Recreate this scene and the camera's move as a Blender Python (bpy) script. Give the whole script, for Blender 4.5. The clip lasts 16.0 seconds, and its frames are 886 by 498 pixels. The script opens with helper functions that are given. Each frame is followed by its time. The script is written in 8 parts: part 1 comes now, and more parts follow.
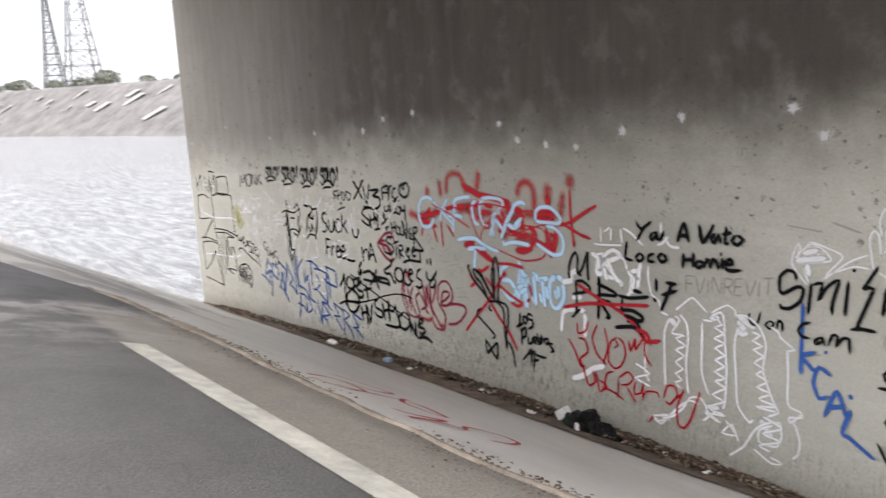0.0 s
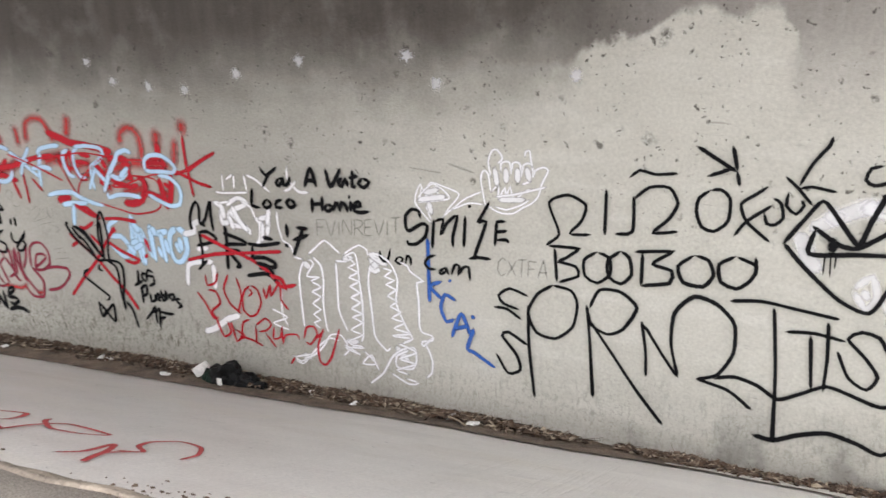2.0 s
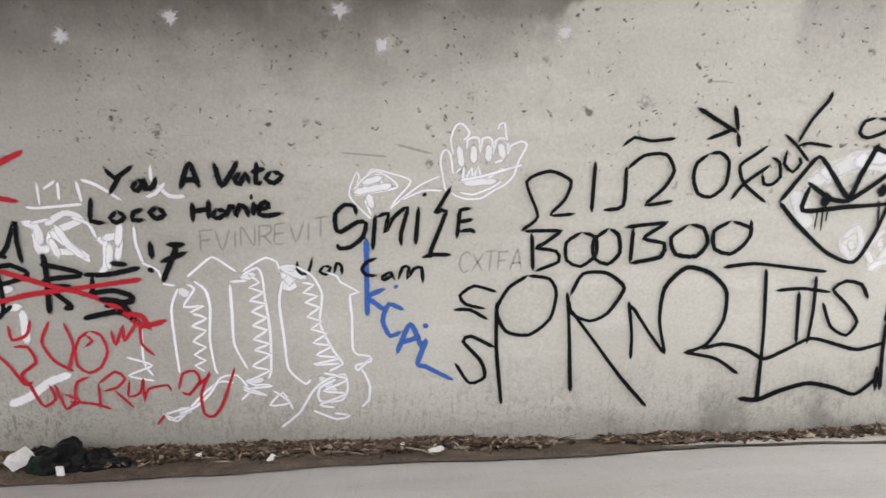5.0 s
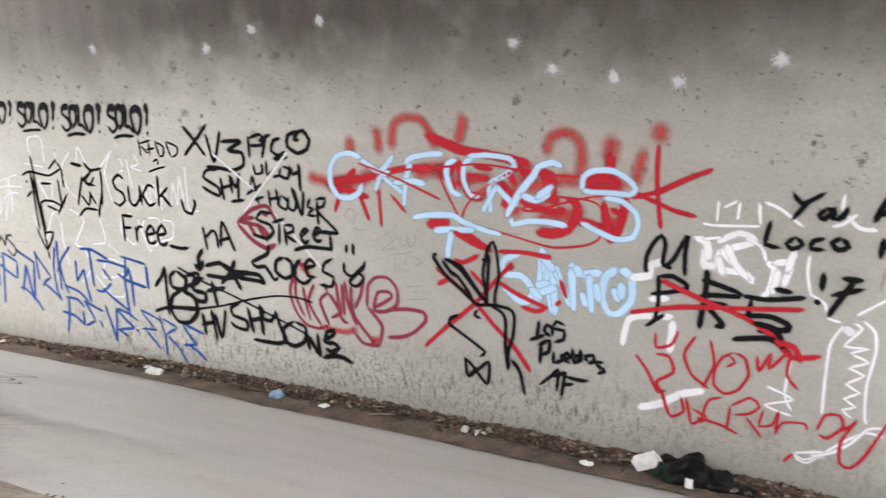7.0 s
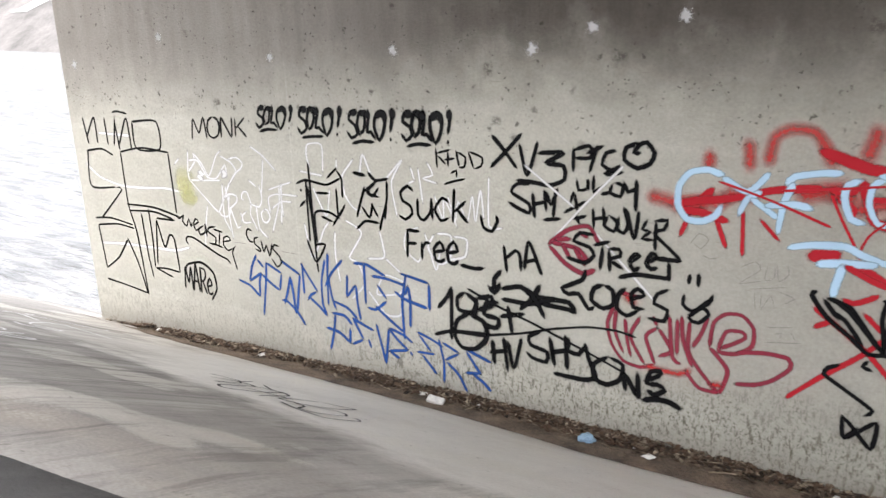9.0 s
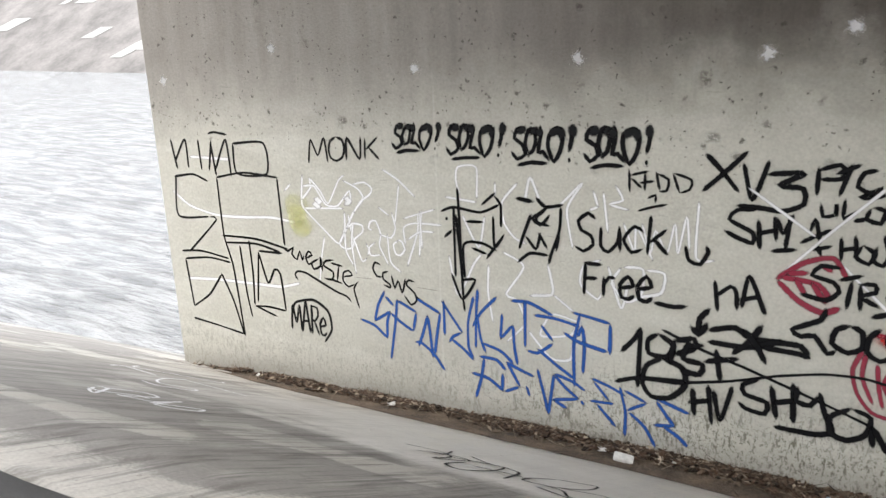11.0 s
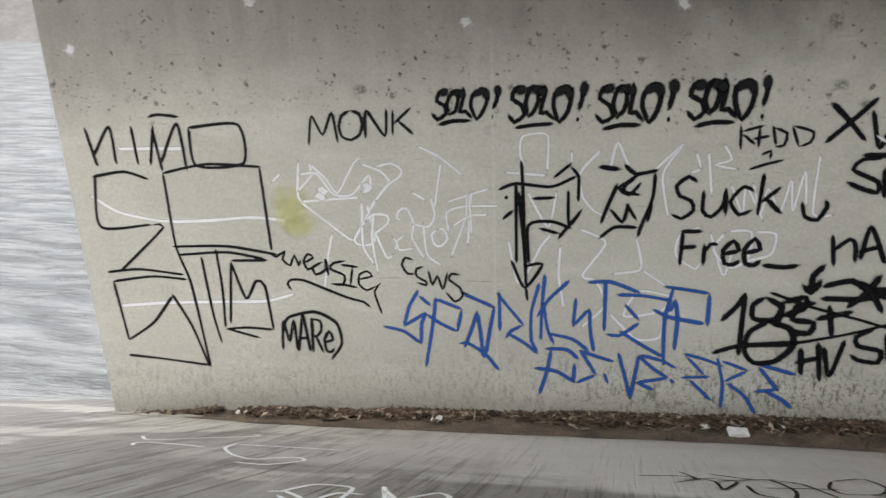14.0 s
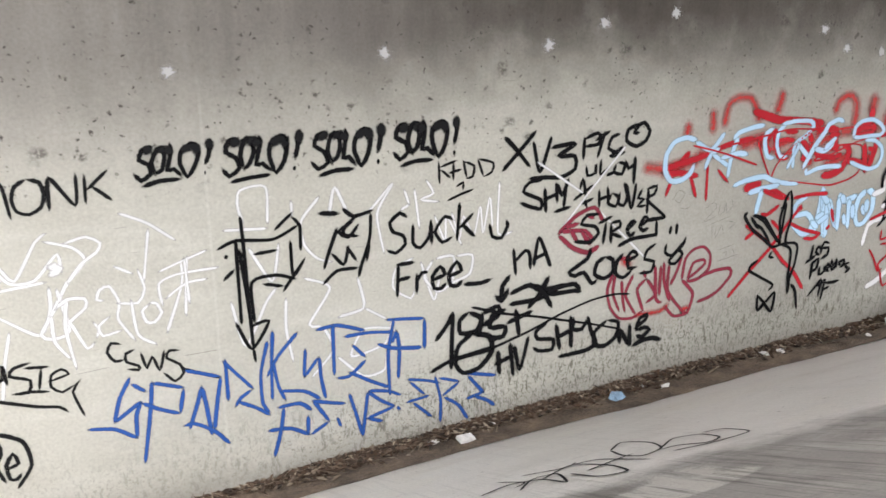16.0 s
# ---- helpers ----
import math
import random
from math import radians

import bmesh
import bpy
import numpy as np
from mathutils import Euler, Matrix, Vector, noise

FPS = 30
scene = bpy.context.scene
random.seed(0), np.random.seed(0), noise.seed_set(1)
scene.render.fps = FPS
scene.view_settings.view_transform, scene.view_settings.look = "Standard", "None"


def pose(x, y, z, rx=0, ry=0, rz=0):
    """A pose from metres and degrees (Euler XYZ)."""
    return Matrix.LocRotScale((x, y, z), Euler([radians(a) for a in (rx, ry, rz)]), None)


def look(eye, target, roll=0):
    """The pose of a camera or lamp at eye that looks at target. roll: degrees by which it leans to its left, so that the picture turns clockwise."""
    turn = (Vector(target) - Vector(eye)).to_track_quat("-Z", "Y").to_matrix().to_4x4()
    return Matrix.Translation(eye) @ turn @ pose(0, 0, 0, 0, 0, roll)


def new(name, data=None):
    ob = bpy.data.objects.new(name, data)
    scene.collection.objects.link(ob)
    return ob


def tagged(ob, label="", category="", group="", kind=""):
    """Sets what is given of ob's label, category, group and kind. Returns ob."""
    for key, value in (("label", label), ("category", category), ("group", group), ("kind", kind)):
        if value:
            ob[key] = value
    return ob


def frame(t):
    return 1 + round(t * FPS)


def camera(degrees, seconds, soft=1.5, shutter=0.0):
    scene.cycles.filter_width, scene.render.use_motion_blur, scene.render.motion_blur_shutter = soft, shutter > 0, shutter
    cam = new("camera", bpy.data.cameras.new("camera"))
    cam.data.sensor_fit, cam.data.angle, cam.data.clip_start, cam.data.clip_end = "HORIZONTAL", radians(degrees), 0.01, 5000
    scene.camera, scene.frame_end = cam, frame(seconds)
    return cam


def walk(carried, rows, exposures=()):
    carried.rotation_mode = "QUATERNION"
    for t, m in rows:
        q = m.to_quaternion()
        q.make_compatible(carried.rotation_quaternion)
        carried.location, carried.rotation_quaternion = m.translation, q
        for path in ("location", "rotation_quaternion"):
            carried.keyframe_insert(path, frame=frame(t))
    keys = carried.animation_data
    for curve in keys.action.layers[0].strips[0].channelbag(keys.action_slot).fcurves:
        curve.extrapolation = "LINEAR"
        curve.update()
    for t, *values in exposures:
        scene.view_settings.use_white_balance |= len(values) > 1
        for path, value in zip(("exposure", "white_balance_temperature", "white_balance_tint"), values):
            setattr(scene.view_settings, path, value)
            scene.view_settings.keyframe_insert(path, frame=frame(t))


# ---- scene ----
cam = camera(57.7, 16.0, shutter=0.25)
PATH = [
    (0, (15.031, -5.341, 3.727), (13.444, -4.184, 3.351), -3.0),
    (0.5, (14.882, -5.288, 3.751), (13.528, -3.885, 3.307), -2.1),
    (1, (14.818, -5.275, 3.824), (13.658, -3.733, 3.297), -1.8),
    (1.5, (14.878, -5.359, 4.015), (13.875, -3.736, 3.416), -2.1),
    (2, (14.593, -5.37, 4.047), (13.814, -3.642, 3.407), -1.5),
    (2.5, (14.071, -5.221, 4.036), (13.606, -3.393, 3.37), 0.0),
    (3, (13.686, -5.006, 3.988), (13.449, -3.143, 3.3), 0.7),
    (3.2, (13.482, -4.924, 3.995), (13.369, -3.054, 3.292), 1.2),
    (5.3, (12.015, -4.792, 3.812), (12.135, -2.918, 3.123), 1.1),
    (5.5, (11.862, -4.813, 3.808), (11.858, -2.936, 3.119), 0.9),
    (6, (11.48, -4.895, 3.786), (11.158, -3.04, 3.113), 0.3),
    (6.5, (11.114, -4.936, 3.792), (10.483, -3.154, 3.139), -0.3),
    (7, (10.717, -5.055, 3.743), (9.849, -3.361, 3.131), -0.7),
    (7.5, (10.29, -5.074, 3.714), (9.278, -3.454, 3.122), -0.9),
    (8, (9.826, -5.13, 3.717), (8.749, -3.55, 3.132), -1.0),
    (8.5, (9.371, -5.155, 3.699), (8.263, -3.6, 3.105), -1.1),
    (9, (8.908, -5.203, 3.676), (7.785, -3.658, 3.083), -1.4),
    (9.5, (8.471, -5.241, 3.648), (7.34, -3.702, 3.054), -1.8),
    (10, (8.023, -5.292, 3.657), (6.872, -3.763, 3.073), -2.2),
    (10.2, (7.842, -5.308, 3.629), (6.689, -3.778, 3.058), -2.4),
    (12.3, (5.869, -5.404, 3.659), (4.968, -3.725, 3.053), -1.0),
    (12.5, (5.681, -5.414, 3.678), (4.802, -3.725, 3.064), -1.1),
    (13, (5.186, -5.414, 3.647), (4.371, -3.699, 3.018), -1.5),
    (13.5, (4.729, -5.455, 3.642), (4.049, -3.693, 2.982), -1.9),
    (14, (4.31, -5.443, 3.625), (3.858, -3.619, 2.94), -2.3),
    (14.5, (3.885, -5.403, 3.627), (3.799, -3.531, 2.93), -1.9),
    (15, (3.54, -5.358, 3.65), (3.848, -3.507, 2.959), -1.4),
    (15.5, (3.174, -5.213, 3.692), (3.85, -3.45, 3.033), -0.1),
    (16, (2.784, -5.214, 3.676), (3.524, -3.458, 3.068), 0.5),
]
walk(cam, [(t, look(eye, target, roll)) for t, eye, target, roll in PATH],
     exposures=[(0, 1.15, 6500, 14), (0.5, 1.60, 6500, 14), (1.0, 1.64, 6500, 14), (2.0, 1.60, 6500, 15), (5.5, 1.52, 6500, 15), (6.0, 1.74, 6500, 15), (7.0, 1.80, 6500, 15), (9.0, 1.60, 6500, 13),
                (10.0, 1.50, 6500, 12), (12.5, 1.05, 6500, 10), (14.0, 0.85, 6500, 10), (14.5, 0.90, 6500, 10), (15.0, 1.41, 6500, 13), (15.5, 1.63, 6500, 13), (16, 1.72, 6500, 13)])

# ---- node helpers ----
def math_node(nt, op, a, b=None, c=None):
    """A math node whose inputs are sockets or numbers; its output."""
    k = nt.nodes.new("ShaderNodeMath")
    k.operation = op
    for i, v in enumerate((a, b, c)):
        if v is None:
            continue
        if isinstance(v, (int, float)):
            k.inputs[i].default_value = v
        else:
            nt.links.new(v, k.inputs[i])
    return k.outputs[0]


def noise_node(nt, vec, scale, detail=4, rough=0.55):
    k = nt.nodes.new("ShaderNodeTexNoise")
    k.inputs["Scale"].default_value, k.inputs["Detail"].default_value, k.inputs["Roughness"].default_value = scale, detail, rough
    nt.links.new(vec, k.inputs["Vector"])
    return k.outputs["Fac"]


def grained(nt, col, grain, deep):
    """The colour made darker and lighter by fine grain."""
    k = nt.nodes.new("ShaderNodeMixRGB")
    k.blend_type = "MULTIPLY"
    k.inputs[0].default_value = 1
    nt.links.new(col, k.inputs[1])
    nt.links.new(blend(nt, grain, (1 - deep,) * 3, (1 + deep,) * 3), k.inputs[2])
    return k.outputs[0]


def step_node(nt, v, lo, hi):
    k = nt.nodes.new("ShaderNodeMapRange")
    k.interpolation_type = "SMOOTHSTEP"
    k.inputs[1].default_value, k.inputs[2].default_value = lo, hi
    nt.links.new(v, k.inputs[0])
    return k.outputs[0]


def blend(nt, fac, a, b):
    k = nt.nodes.new("ShaderNodeMixRGB")
    for i, v in ((0, fac), (1, a), (2, b)):
        if isinstance(v, tuple):
            k.inputs[i].default_value = (*v, 1)
        elif isinstance(v, (int, float)):
            k.inputs[i].default_value = v
        else:
            nt.links.new(v, k.inputs[i])
    return k.outputs[0]


# ---- world and light ----
world = bpy.data.worlds.new("overcast_sky")
scene.world = world
world.use_nodes = True
wn = world.node_tree.nodes
sky = wn.new("ShaderNodeTexSky")
sky.sky_type = "NISHITA"
sky.sun_disc = False
sky.sun_elevation, sky.sun_rotation = radians(52), radians(200)
sky.air_density, sky.dust_density = 1.0, 6.0
cloud_up = wn.new("ShaderNodeTexCoord")
cloud_sep = wn.new("ShaderNodeSeparateXYZ")
world.node_tree.links.new(cloud_up.outputs["Generated"], cloud_sep.inputs[0])
cloud_noise = wn.new("ShaderNodeTexNoise")
cloud_noise.inputs["Scale"].default_value, cloud_noise.inputs["Detail"].default_value = 3.0, 5
world.node_tree.links.new(cloud_up.outputs["Generated"], cloud_noise.inputs["Vector"])
# the standard overcast sky: the zenith three times as bright as the horizon
lift = math_node(world.node_tree, "MULTIPLY_ADD", math_node(world.node_tree, "MAXIMUM", cloud_sep.outputs[2], 0.0), 2.0, 0.85)
lift = math_node(world.node_tree, "MULTIPLY_ADD", cloud_noise.outputs["Fac"], 0.3, lift)
cloud = blend(world.node_tree, 1.0, (1, 1, 1), (5.2, 5.35, 5.5))
scaled = wn.new("ShaderNodeVectorMath")
scaled.operation = "SCALE"
world.node_tree.links.new(cloud, scaled.inputs[0])
world.node_tree.links.new(lift, scaled.inputs[3])
grey = wn.new("ShaderNodeMixRGB")
grey.inputs[0].default_value = 0.85
world.node_tree.links.new(scaled.outputs[0], grey.inputs[2])
world.node_tree.links.new(sky.outputs[0], grey.inputs[1])
world.node_tree.links.new(grey.outputs[0], wn["Background"].inputs[0])
wn["Background"].inputs[1].default_value = 0.12
sun = new("sun", bpy.data.lights.new("sun", "SUN"))
sun.data.energy, sun.data.angle, sun.data.color = 0.6, radians(25), (1, 0.96, 0.9)
sun.matrix_world = look((-20, -14, 40), (0, 0, 0))
scene.view_settings.exposure = 0.0


# ---- materials ----
def mat(name, base, rough=0.85, var=0.25, scale=4.0, fine=60.0, bump=0.25, dist=0.01, tint=None, stretch=(1, 1, 1), metal=0.0, spec=0.5):
    """A worn surface: a base colour broken up by large stains and fine grain, with relief."""
    m = bpy.data.materials.new(name)
    m.use_nodes = True
    nt = m.node_tree
    n, l = nt.nodes, nt.links
    bs = n["Principled BSDF"]
    geo = n.new("ShaderNodeNewGeometry")
    mp = n.new("ShaderNodeMapping")
    mp.inputs["Scale"].default_value = stretch
    l.new(geo.outputs["Position"], mp.inputs["Vector"])
    a = n.new("ShaderNodeTexNoise")
    a.inputs["Scale"].default_value, a.inputs["Detail"].default_value, a.inputs["Roughness"].default_value = scale, 6, 0.6
    b = n.new("ShaderNodeTexNoise")
    b.inputs["Scale"].default_value, b.inputs["Detail"].default_value = fine, 4
    l.new(mp.outputs[0], a.inputs["Vector"])
    l.new(mp.outputs[0], b.inputs["Vector"])
    mx = n.new("ShaderNodeMixRGB")
    dark = tint or tuple(c * (1 - 1.6 * var) for c in base)
    mx.inputs[1].default_value = (*dark, 1)
    mx.inputs[2].default_value = (*[min(1, c * (1 + 0.8 * var)) for c in base], 1)
    ramp = n.new("ShaderNodeMapRange")
    ramp.inputs[1].default_value, ramp.inputs[2].default_value = 0.3, 0.7
    l.new(a.outputs["Fac"], ramp.inputs[0])
    l.new(ramp.outputs[0], mx.inputs[0])
    m2 = n.new("ShaderNodeMixRGB")
    m2.blend_type = "MULTIPLY"
    m2.inputs[0].default_value = min(1, var * 1.6)
    l.new(mx.outputs[0], m2.inputs[1])
    l.new(b.outputs["Fac"], m2.inputs[2])
    gain = n.new("ShaderNodeMixRGB")
    gain.blend_type = "MULTIPLY"
    gain.inputs[0].default_value = 1
    k = 1 + 0.8 * min(1, var * 1.6)
    gain.inputs[2].default_value = (k, k, k, 1)
    l.new(m2.outputs[0], gain.inputs[1])
    l.new(gain.outputs[0], bs.inputs["Base Color"])
    bs.inputs["Roughness"].default_value, bs.inputs["Metallic"].default_value = rough, metal
    bs.inputs["Specular IOR Level"].default_value = spec
    if bump:
        bp = n.new("ShaderNodeBump")
        bp.inputs["Strength"].default_value, bp.inputs["Distance"].default_value = bump, dist
        l.new(b.outputs["Fac"], bp.inputs["Height"])
        l.new(bp.outputs[0], bs.inputs["Normal"])
    return m


def wall_material():
    """Concrete with a buff over-painted band below, bare stained concrete above, pock marks and mould at the foot;
    mid-length shade is painted in.
    """
    m = bpy.data.materials.new("painted_concrete")
    m.use_nodes = True
    nt = m.node_tree
    n, l = nt.nodes, nt.links
    bs = n["Principled BSDF"]
    geo = n.new("ShaderNodeNewGeometry")
    pos = geo.outputs["Position"]
    sep = n.new("ShaderNodeSeparateXYZ")
    l.new(pos, sep.inputs[0])
    x, z = sep.outputs[0], sep.outputs[2]
    flat = n.new("ShaderNodeMapping")
    flat.inputs["Scale"].default_value = (1, 0.2, 1)
    l.new(pos, flat.inputs[0])
    streak = n.new("ShaderNodeMapping")
    streak.inputs["Scale"].default_value = (1, 0.2, 0.12)
    l.new(pos, streak.inputs[0])
    lying = n.new("ShaderNodeMapping")
    lying.inputs["Scale"].default_value = (0.18, 0.2, 1)
    l.new(pos, lying.inputs[0])
    big, mid, grain = noise_node(nt, flat.outputs[0], 0.55, 4), noise_node(nt, flat.outputs[0], 2.6, 6, 0.6), noise_node(nt, flat.outputs[0], 45, 5)
    run = noise_node(nt, streak.outputs[0], 5.0, 6, 0.65)
    roll = noise_node(nt, lying.outputs[0], 5.0, 4)
    # edge of the painted band: worn and gradual, but crisp where it was freshly rolled at the far end
    wob = math_node(nt, "MULTIPLY_ADD", mid, 0.5, x)
    crisp = math_node(nt, "MULTIPLY", step_node(nt, wob, 13.2, 13.6), math_node(nt, "SUBTRACT", 1, step_node(nt, wob, 14.66, 14.82)))
    edge = math_node(nt, "MULTIPLY_ADD", x, 0.045, math_node(nt, "MULTIPLY_ADD", big, 0.5, 2.62))
    humped = math_node(nt, "MULTIPLY", step_node(nt, wob, 13.2, 14.3), math_node(nt, "SUBTRACT", 1, step_node(nt, wob, 14.64, 14.82)))
    edge = math_node(nt, "MULTIPLY_ADD", humped, 0.36, edge)
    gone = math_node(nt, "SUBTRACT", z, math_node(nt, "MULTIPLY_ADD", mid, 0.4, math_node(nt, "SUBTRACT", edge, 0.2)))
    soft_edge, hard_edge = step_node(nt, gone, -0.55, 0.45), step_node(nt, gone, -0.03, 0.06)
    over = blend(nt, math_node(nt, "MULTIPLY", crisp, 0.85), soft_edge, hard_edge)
    paint = blend(nt, mid, (0.450, 0.438, 0.380), (0.560, 0.550, 0.485))
    paint = blend(nt, math_node(nt, "MULTIPLY", step_node(nt, roll, 0.48, 0.7), 0.45), paint, (0.605, 0.597, 0.540))
    paint = blend(nt, math_node(nt, "MULTIPLY", step_node(nt, big, 0.5, 0.7), 0.35), paint, (0.400, 0.390, 0.338))
    # bare concrete darker along mid-wall: shade deep under the deck, put into its colour
    mid_shade = math_node(nt, "MULTIPLY", step_node(nt, x, 2.2, 6.4), math_node(nt, "SUBTRACT", 1, step_node(nt, wob, 13.0, 14.8)))
    # greyer paint mid-wall: dimmer daylight between the open ends, mixed into the colour
    paint_shade = math_node(nt, "MULTIPLY", step_node(nt, wob, 5.8, 8.6), math_node(nt, "SUBTRACT", 1, step_node(nt, math_node(nt, "MULTIPLY_ADD", big, 1.5, x), 11.0, 13.4)))
    paint = blend(nt, math_node(nt, "MULTIPLY", paint_shade, 0.85), paint, blend(nt, roll, (0.285, 0.275, 0.240), (0.375, 0.365, 0.322)))
    bare = blend(nt, mid_shade, blend(nt, run, (0.165, 0.152, 0.136), (0.37, 0.347, 0.316)), blend(nt, run, (0.036, 0.030, 0.025), (0.125, 0.109, 0.093)))
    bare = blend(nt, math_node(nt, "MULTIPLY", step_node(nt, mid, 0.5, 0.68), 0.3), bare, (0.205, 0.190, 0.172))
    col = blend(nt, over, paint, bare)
    # pock marks with ragged outlines, thick in a band round the edge of the paint
    warp = n.new("ShaderNodeTexNoise")
    warp.inputs["Scale"].default_value, warp.inputs["Detail"].default_value = 9, 4
    l.new(flat.outputs[0], warp.inputs["Vector"])
    bent = n.new("ShaderNodeVectorMath")
    bent.operation = "MULTIPLY_ADD"
    l.new(warp.outputs["Color"], bent.inputs[0])
    bent.inputs[1].default_value = (0.15, 0.15, 0.15)
    l.new(flat.outputs[0], bent.inputs[2])
    band = math_node(nt, "MULTIPLY", step_node(nt, z, 2.2, 2.8), math_node(nt, "SUBTRACT", 1, step_node(nt, z, 3.9, 5.0)))
    fac = None
    for scale, size, share, deep in ((2.3, 0.17, 0.60, 0.7), (5.5, 0.22, 0.62, 0.8), (13.0, 0.27, 0.66, 0.9), (26.0, 0.33, 0.74, 0.95)):
        vor = n.new("ShaderNodeTexVoronoi")
        vor.inputs["Scale"].default_value = scale
        l.new(bent.outputs[0], vor.inputs["Vector"])
        pick = n.new("ShaderNodeSeparateColor")
        l.new(vor.outputs["Color"], pick.inputs[0])
        dot = math_node(nt, "SUBTRACT", 1, step_node(nt, vor.outputs["Distance"], size * 0.35, size))
        keep = step_node(nt, math_node(nt, "MULTIPLY_ADD", noise_node(nt, flat.outputs[0], 0.8 + 0.09 * scale, 3), 1.7, math_node(nt, "MULTIPLY", pick.outputs[0], 0.5)), share + 0.5, share + 0.62)
        dot = math_node(nt, "MULTIPLY", dot, step_node(nt, noise_node(nt, flat.outputs[0], 34, 3, 0.7), 0.34, 0.56))
        f = math_node(nt, "MULTIPLY", math_node(nt, "MULTIPLY", dot, keep), math_node(nt, "MULTIPLY", band, deep))
        fac = f if fac is None else math_node(nt, "MAXIMUM", fac, f)
    col = blend(nt, fac, col, (0.055, 0.048, 0.040))
    # algae and splashes at the foot of the wall
    foot = math_node(nt, "SUBTRACT", z, math_node(nt, "MULTIPLY", x, 0.05))
    low = math_node(nt, "SUBTRACT", 1, step_node(nt, math_node(nt, "MULTIPLY_ADD", mid, -0.9, foot), -0.35, 0.42))
    drip = n.new("ShaderNodeMapping")
    drip.inputs["Scale"].default_value = (1, 0.2, 0.3)
    l.new(pos, drip.inputs[0])
    dash = step_node(nt, noise_node(nt, drip.outputs[0], 30, 5, 0.75), 0.52, 0.61)
    speck = step_node(nt, noise_node(nt, flat.outputs[0], 38, 4, 0.75), 0.54, 0.62)
    grimy = math_node(nt, "MULTIPLY_ADD", math_node(nt, "MULTIPLY", step_node(nt, x, 3.0, 5.5), math_node(nt, "SUBTRACT", 1, step_node(nt, x, 9.0, 10.5))), 0.62, 0.36)
    f3 = math_node(nt, "MULTIPLY", math_node(nt, "MULTIPLY", low, math_node(nt, "MAXIMUM", dash, speck)), grimy)
    col = blend(nt, f3, col, (0.10, 0.095, 0.064))
    joint = math_node(nt, "SUBTRACT", 1, step_node(nt, math_node(nt, "ABSOLUTE", math_node(nt, "SUBTRACT", x, math_node(nt, "MULTIPLY_ADD", mid, 0.02, 3.33))), 0.004, 0.014))
    col = blend(nt, math_node(nt, "MULTIPLY", math_node(nt, "MULTIPLY", joint, math_node(nt, "SUBTRACT", 1, over)), 0.22), col, (0.68, 0.67, 0.62))
    tide = math_node(nt, "MULTIPLY", math_node(nt, "SUBTRACT", 1, step_node(nt, math_node(nt, "MULTIPLY_ADD", mid, -0.2, foot), -0.05, 0.2)), 0.5)
    col = blend(nt, tide, col, (0.27, 0.25, 0.215))
    soot = math_node(nt, "MULTIPLY", step_node(nt, x, 13.2, 14.2), math_node(nt, "SUBTRACT", 1, step_node(nt, foot, 0.05, 0.75)))
    f4 = math_node(nt, "MULTIPLY", math_node(nt, "MULTIPLY", soot, step_node(nt, mid, 0.42, 0.62)), 0.55)
    col = blend(nt, f4, col, (0.12, 0.115, 0.105))
    scuff = n.new("ShaderNodeMapping")
    scuff.inputs["Scale"].default_value = (0.12, 0.2, 1.6)
    l.new(pos, scuff.inputs[0])
    f5 = math_node(nt, "MULTIPLY", step_node(nt, noise_node(nt, scuff.outputs[0], 22, 3, 0.7), 0.67, 0.72), math_node(nt, "MULTIPLY", step_node(nt, mid, 0.5, 0.6), 0.45))
    col = blend(nt, f5, col, (0.17, 0.16, 0.14))
    col = grained(nt, col, grain, 0.22)
    l.new(col, bs.inputs["Base Color"])
    bs.inputs["Roughness"].default_value = 0.82
    bp = n.new("ShaderNodeBump")
    bp.inputs["Strength"].default_value, bp.inputs["Distance"].default_value = 0.22, 0.02
    l.new(math_node(nt, "ADD", grain, math_node(nt, "MULTIPLY", fac, -2.0)), bp.inputs["Height"])
    l.new(bp.outputs[0], bs.inputs["Normal"])
    return m


def spray_material(name, colour, strength=1.0, lo=0.42, hi=1.0):
    """Spray paint: solid in the middle of a line, a grainy mist at its edges."""
    m = bpy.data.materials.new(name)
    m.use_nodes = True
    nt = m.node_tree
    n, l = nt.nodes, nt.links
    bs = n["Principled BSDF"]
    bs.inputs["Base Color"].default_value = (*colour, 1)
    bs.inputs["Roughness"].default_value = 0.8
    bs.inputs["Specular IOR Level"].default_value = 0.15
    at = n.new("ShaderNodeAttribute")
    at.attribute_name = "cover"
    geo = n.new("ShaderNodeNewGeometry")
    g = noise_node(nt, geo.outputs["Position"], 90, 3)
    w = noise_node(nt, geo.outputs["Position"], 5, 3)
    v = math_node(nt, "MULTIPLY_ADD", g, 0.7, at.outputs["Fac"])
    a = step_node(nt, v, lo, hi)
    a = math_node(nt, "MULTIPLY", a, math_node(nt, "MULTIPLY_ADD", w, 0.35, 0.78))
    a = math_node(nt, "MINIMUM", math_node(nt, "MULTIPLY", a, strength), 1.0)
    l.new(a, bs.inputs["Alpha"])
    return m


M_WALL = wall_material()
M_DECK = mat("deck_concrete", (0.30, 0.285, 0.26), 0.9, 0.3, 0.8, 30)


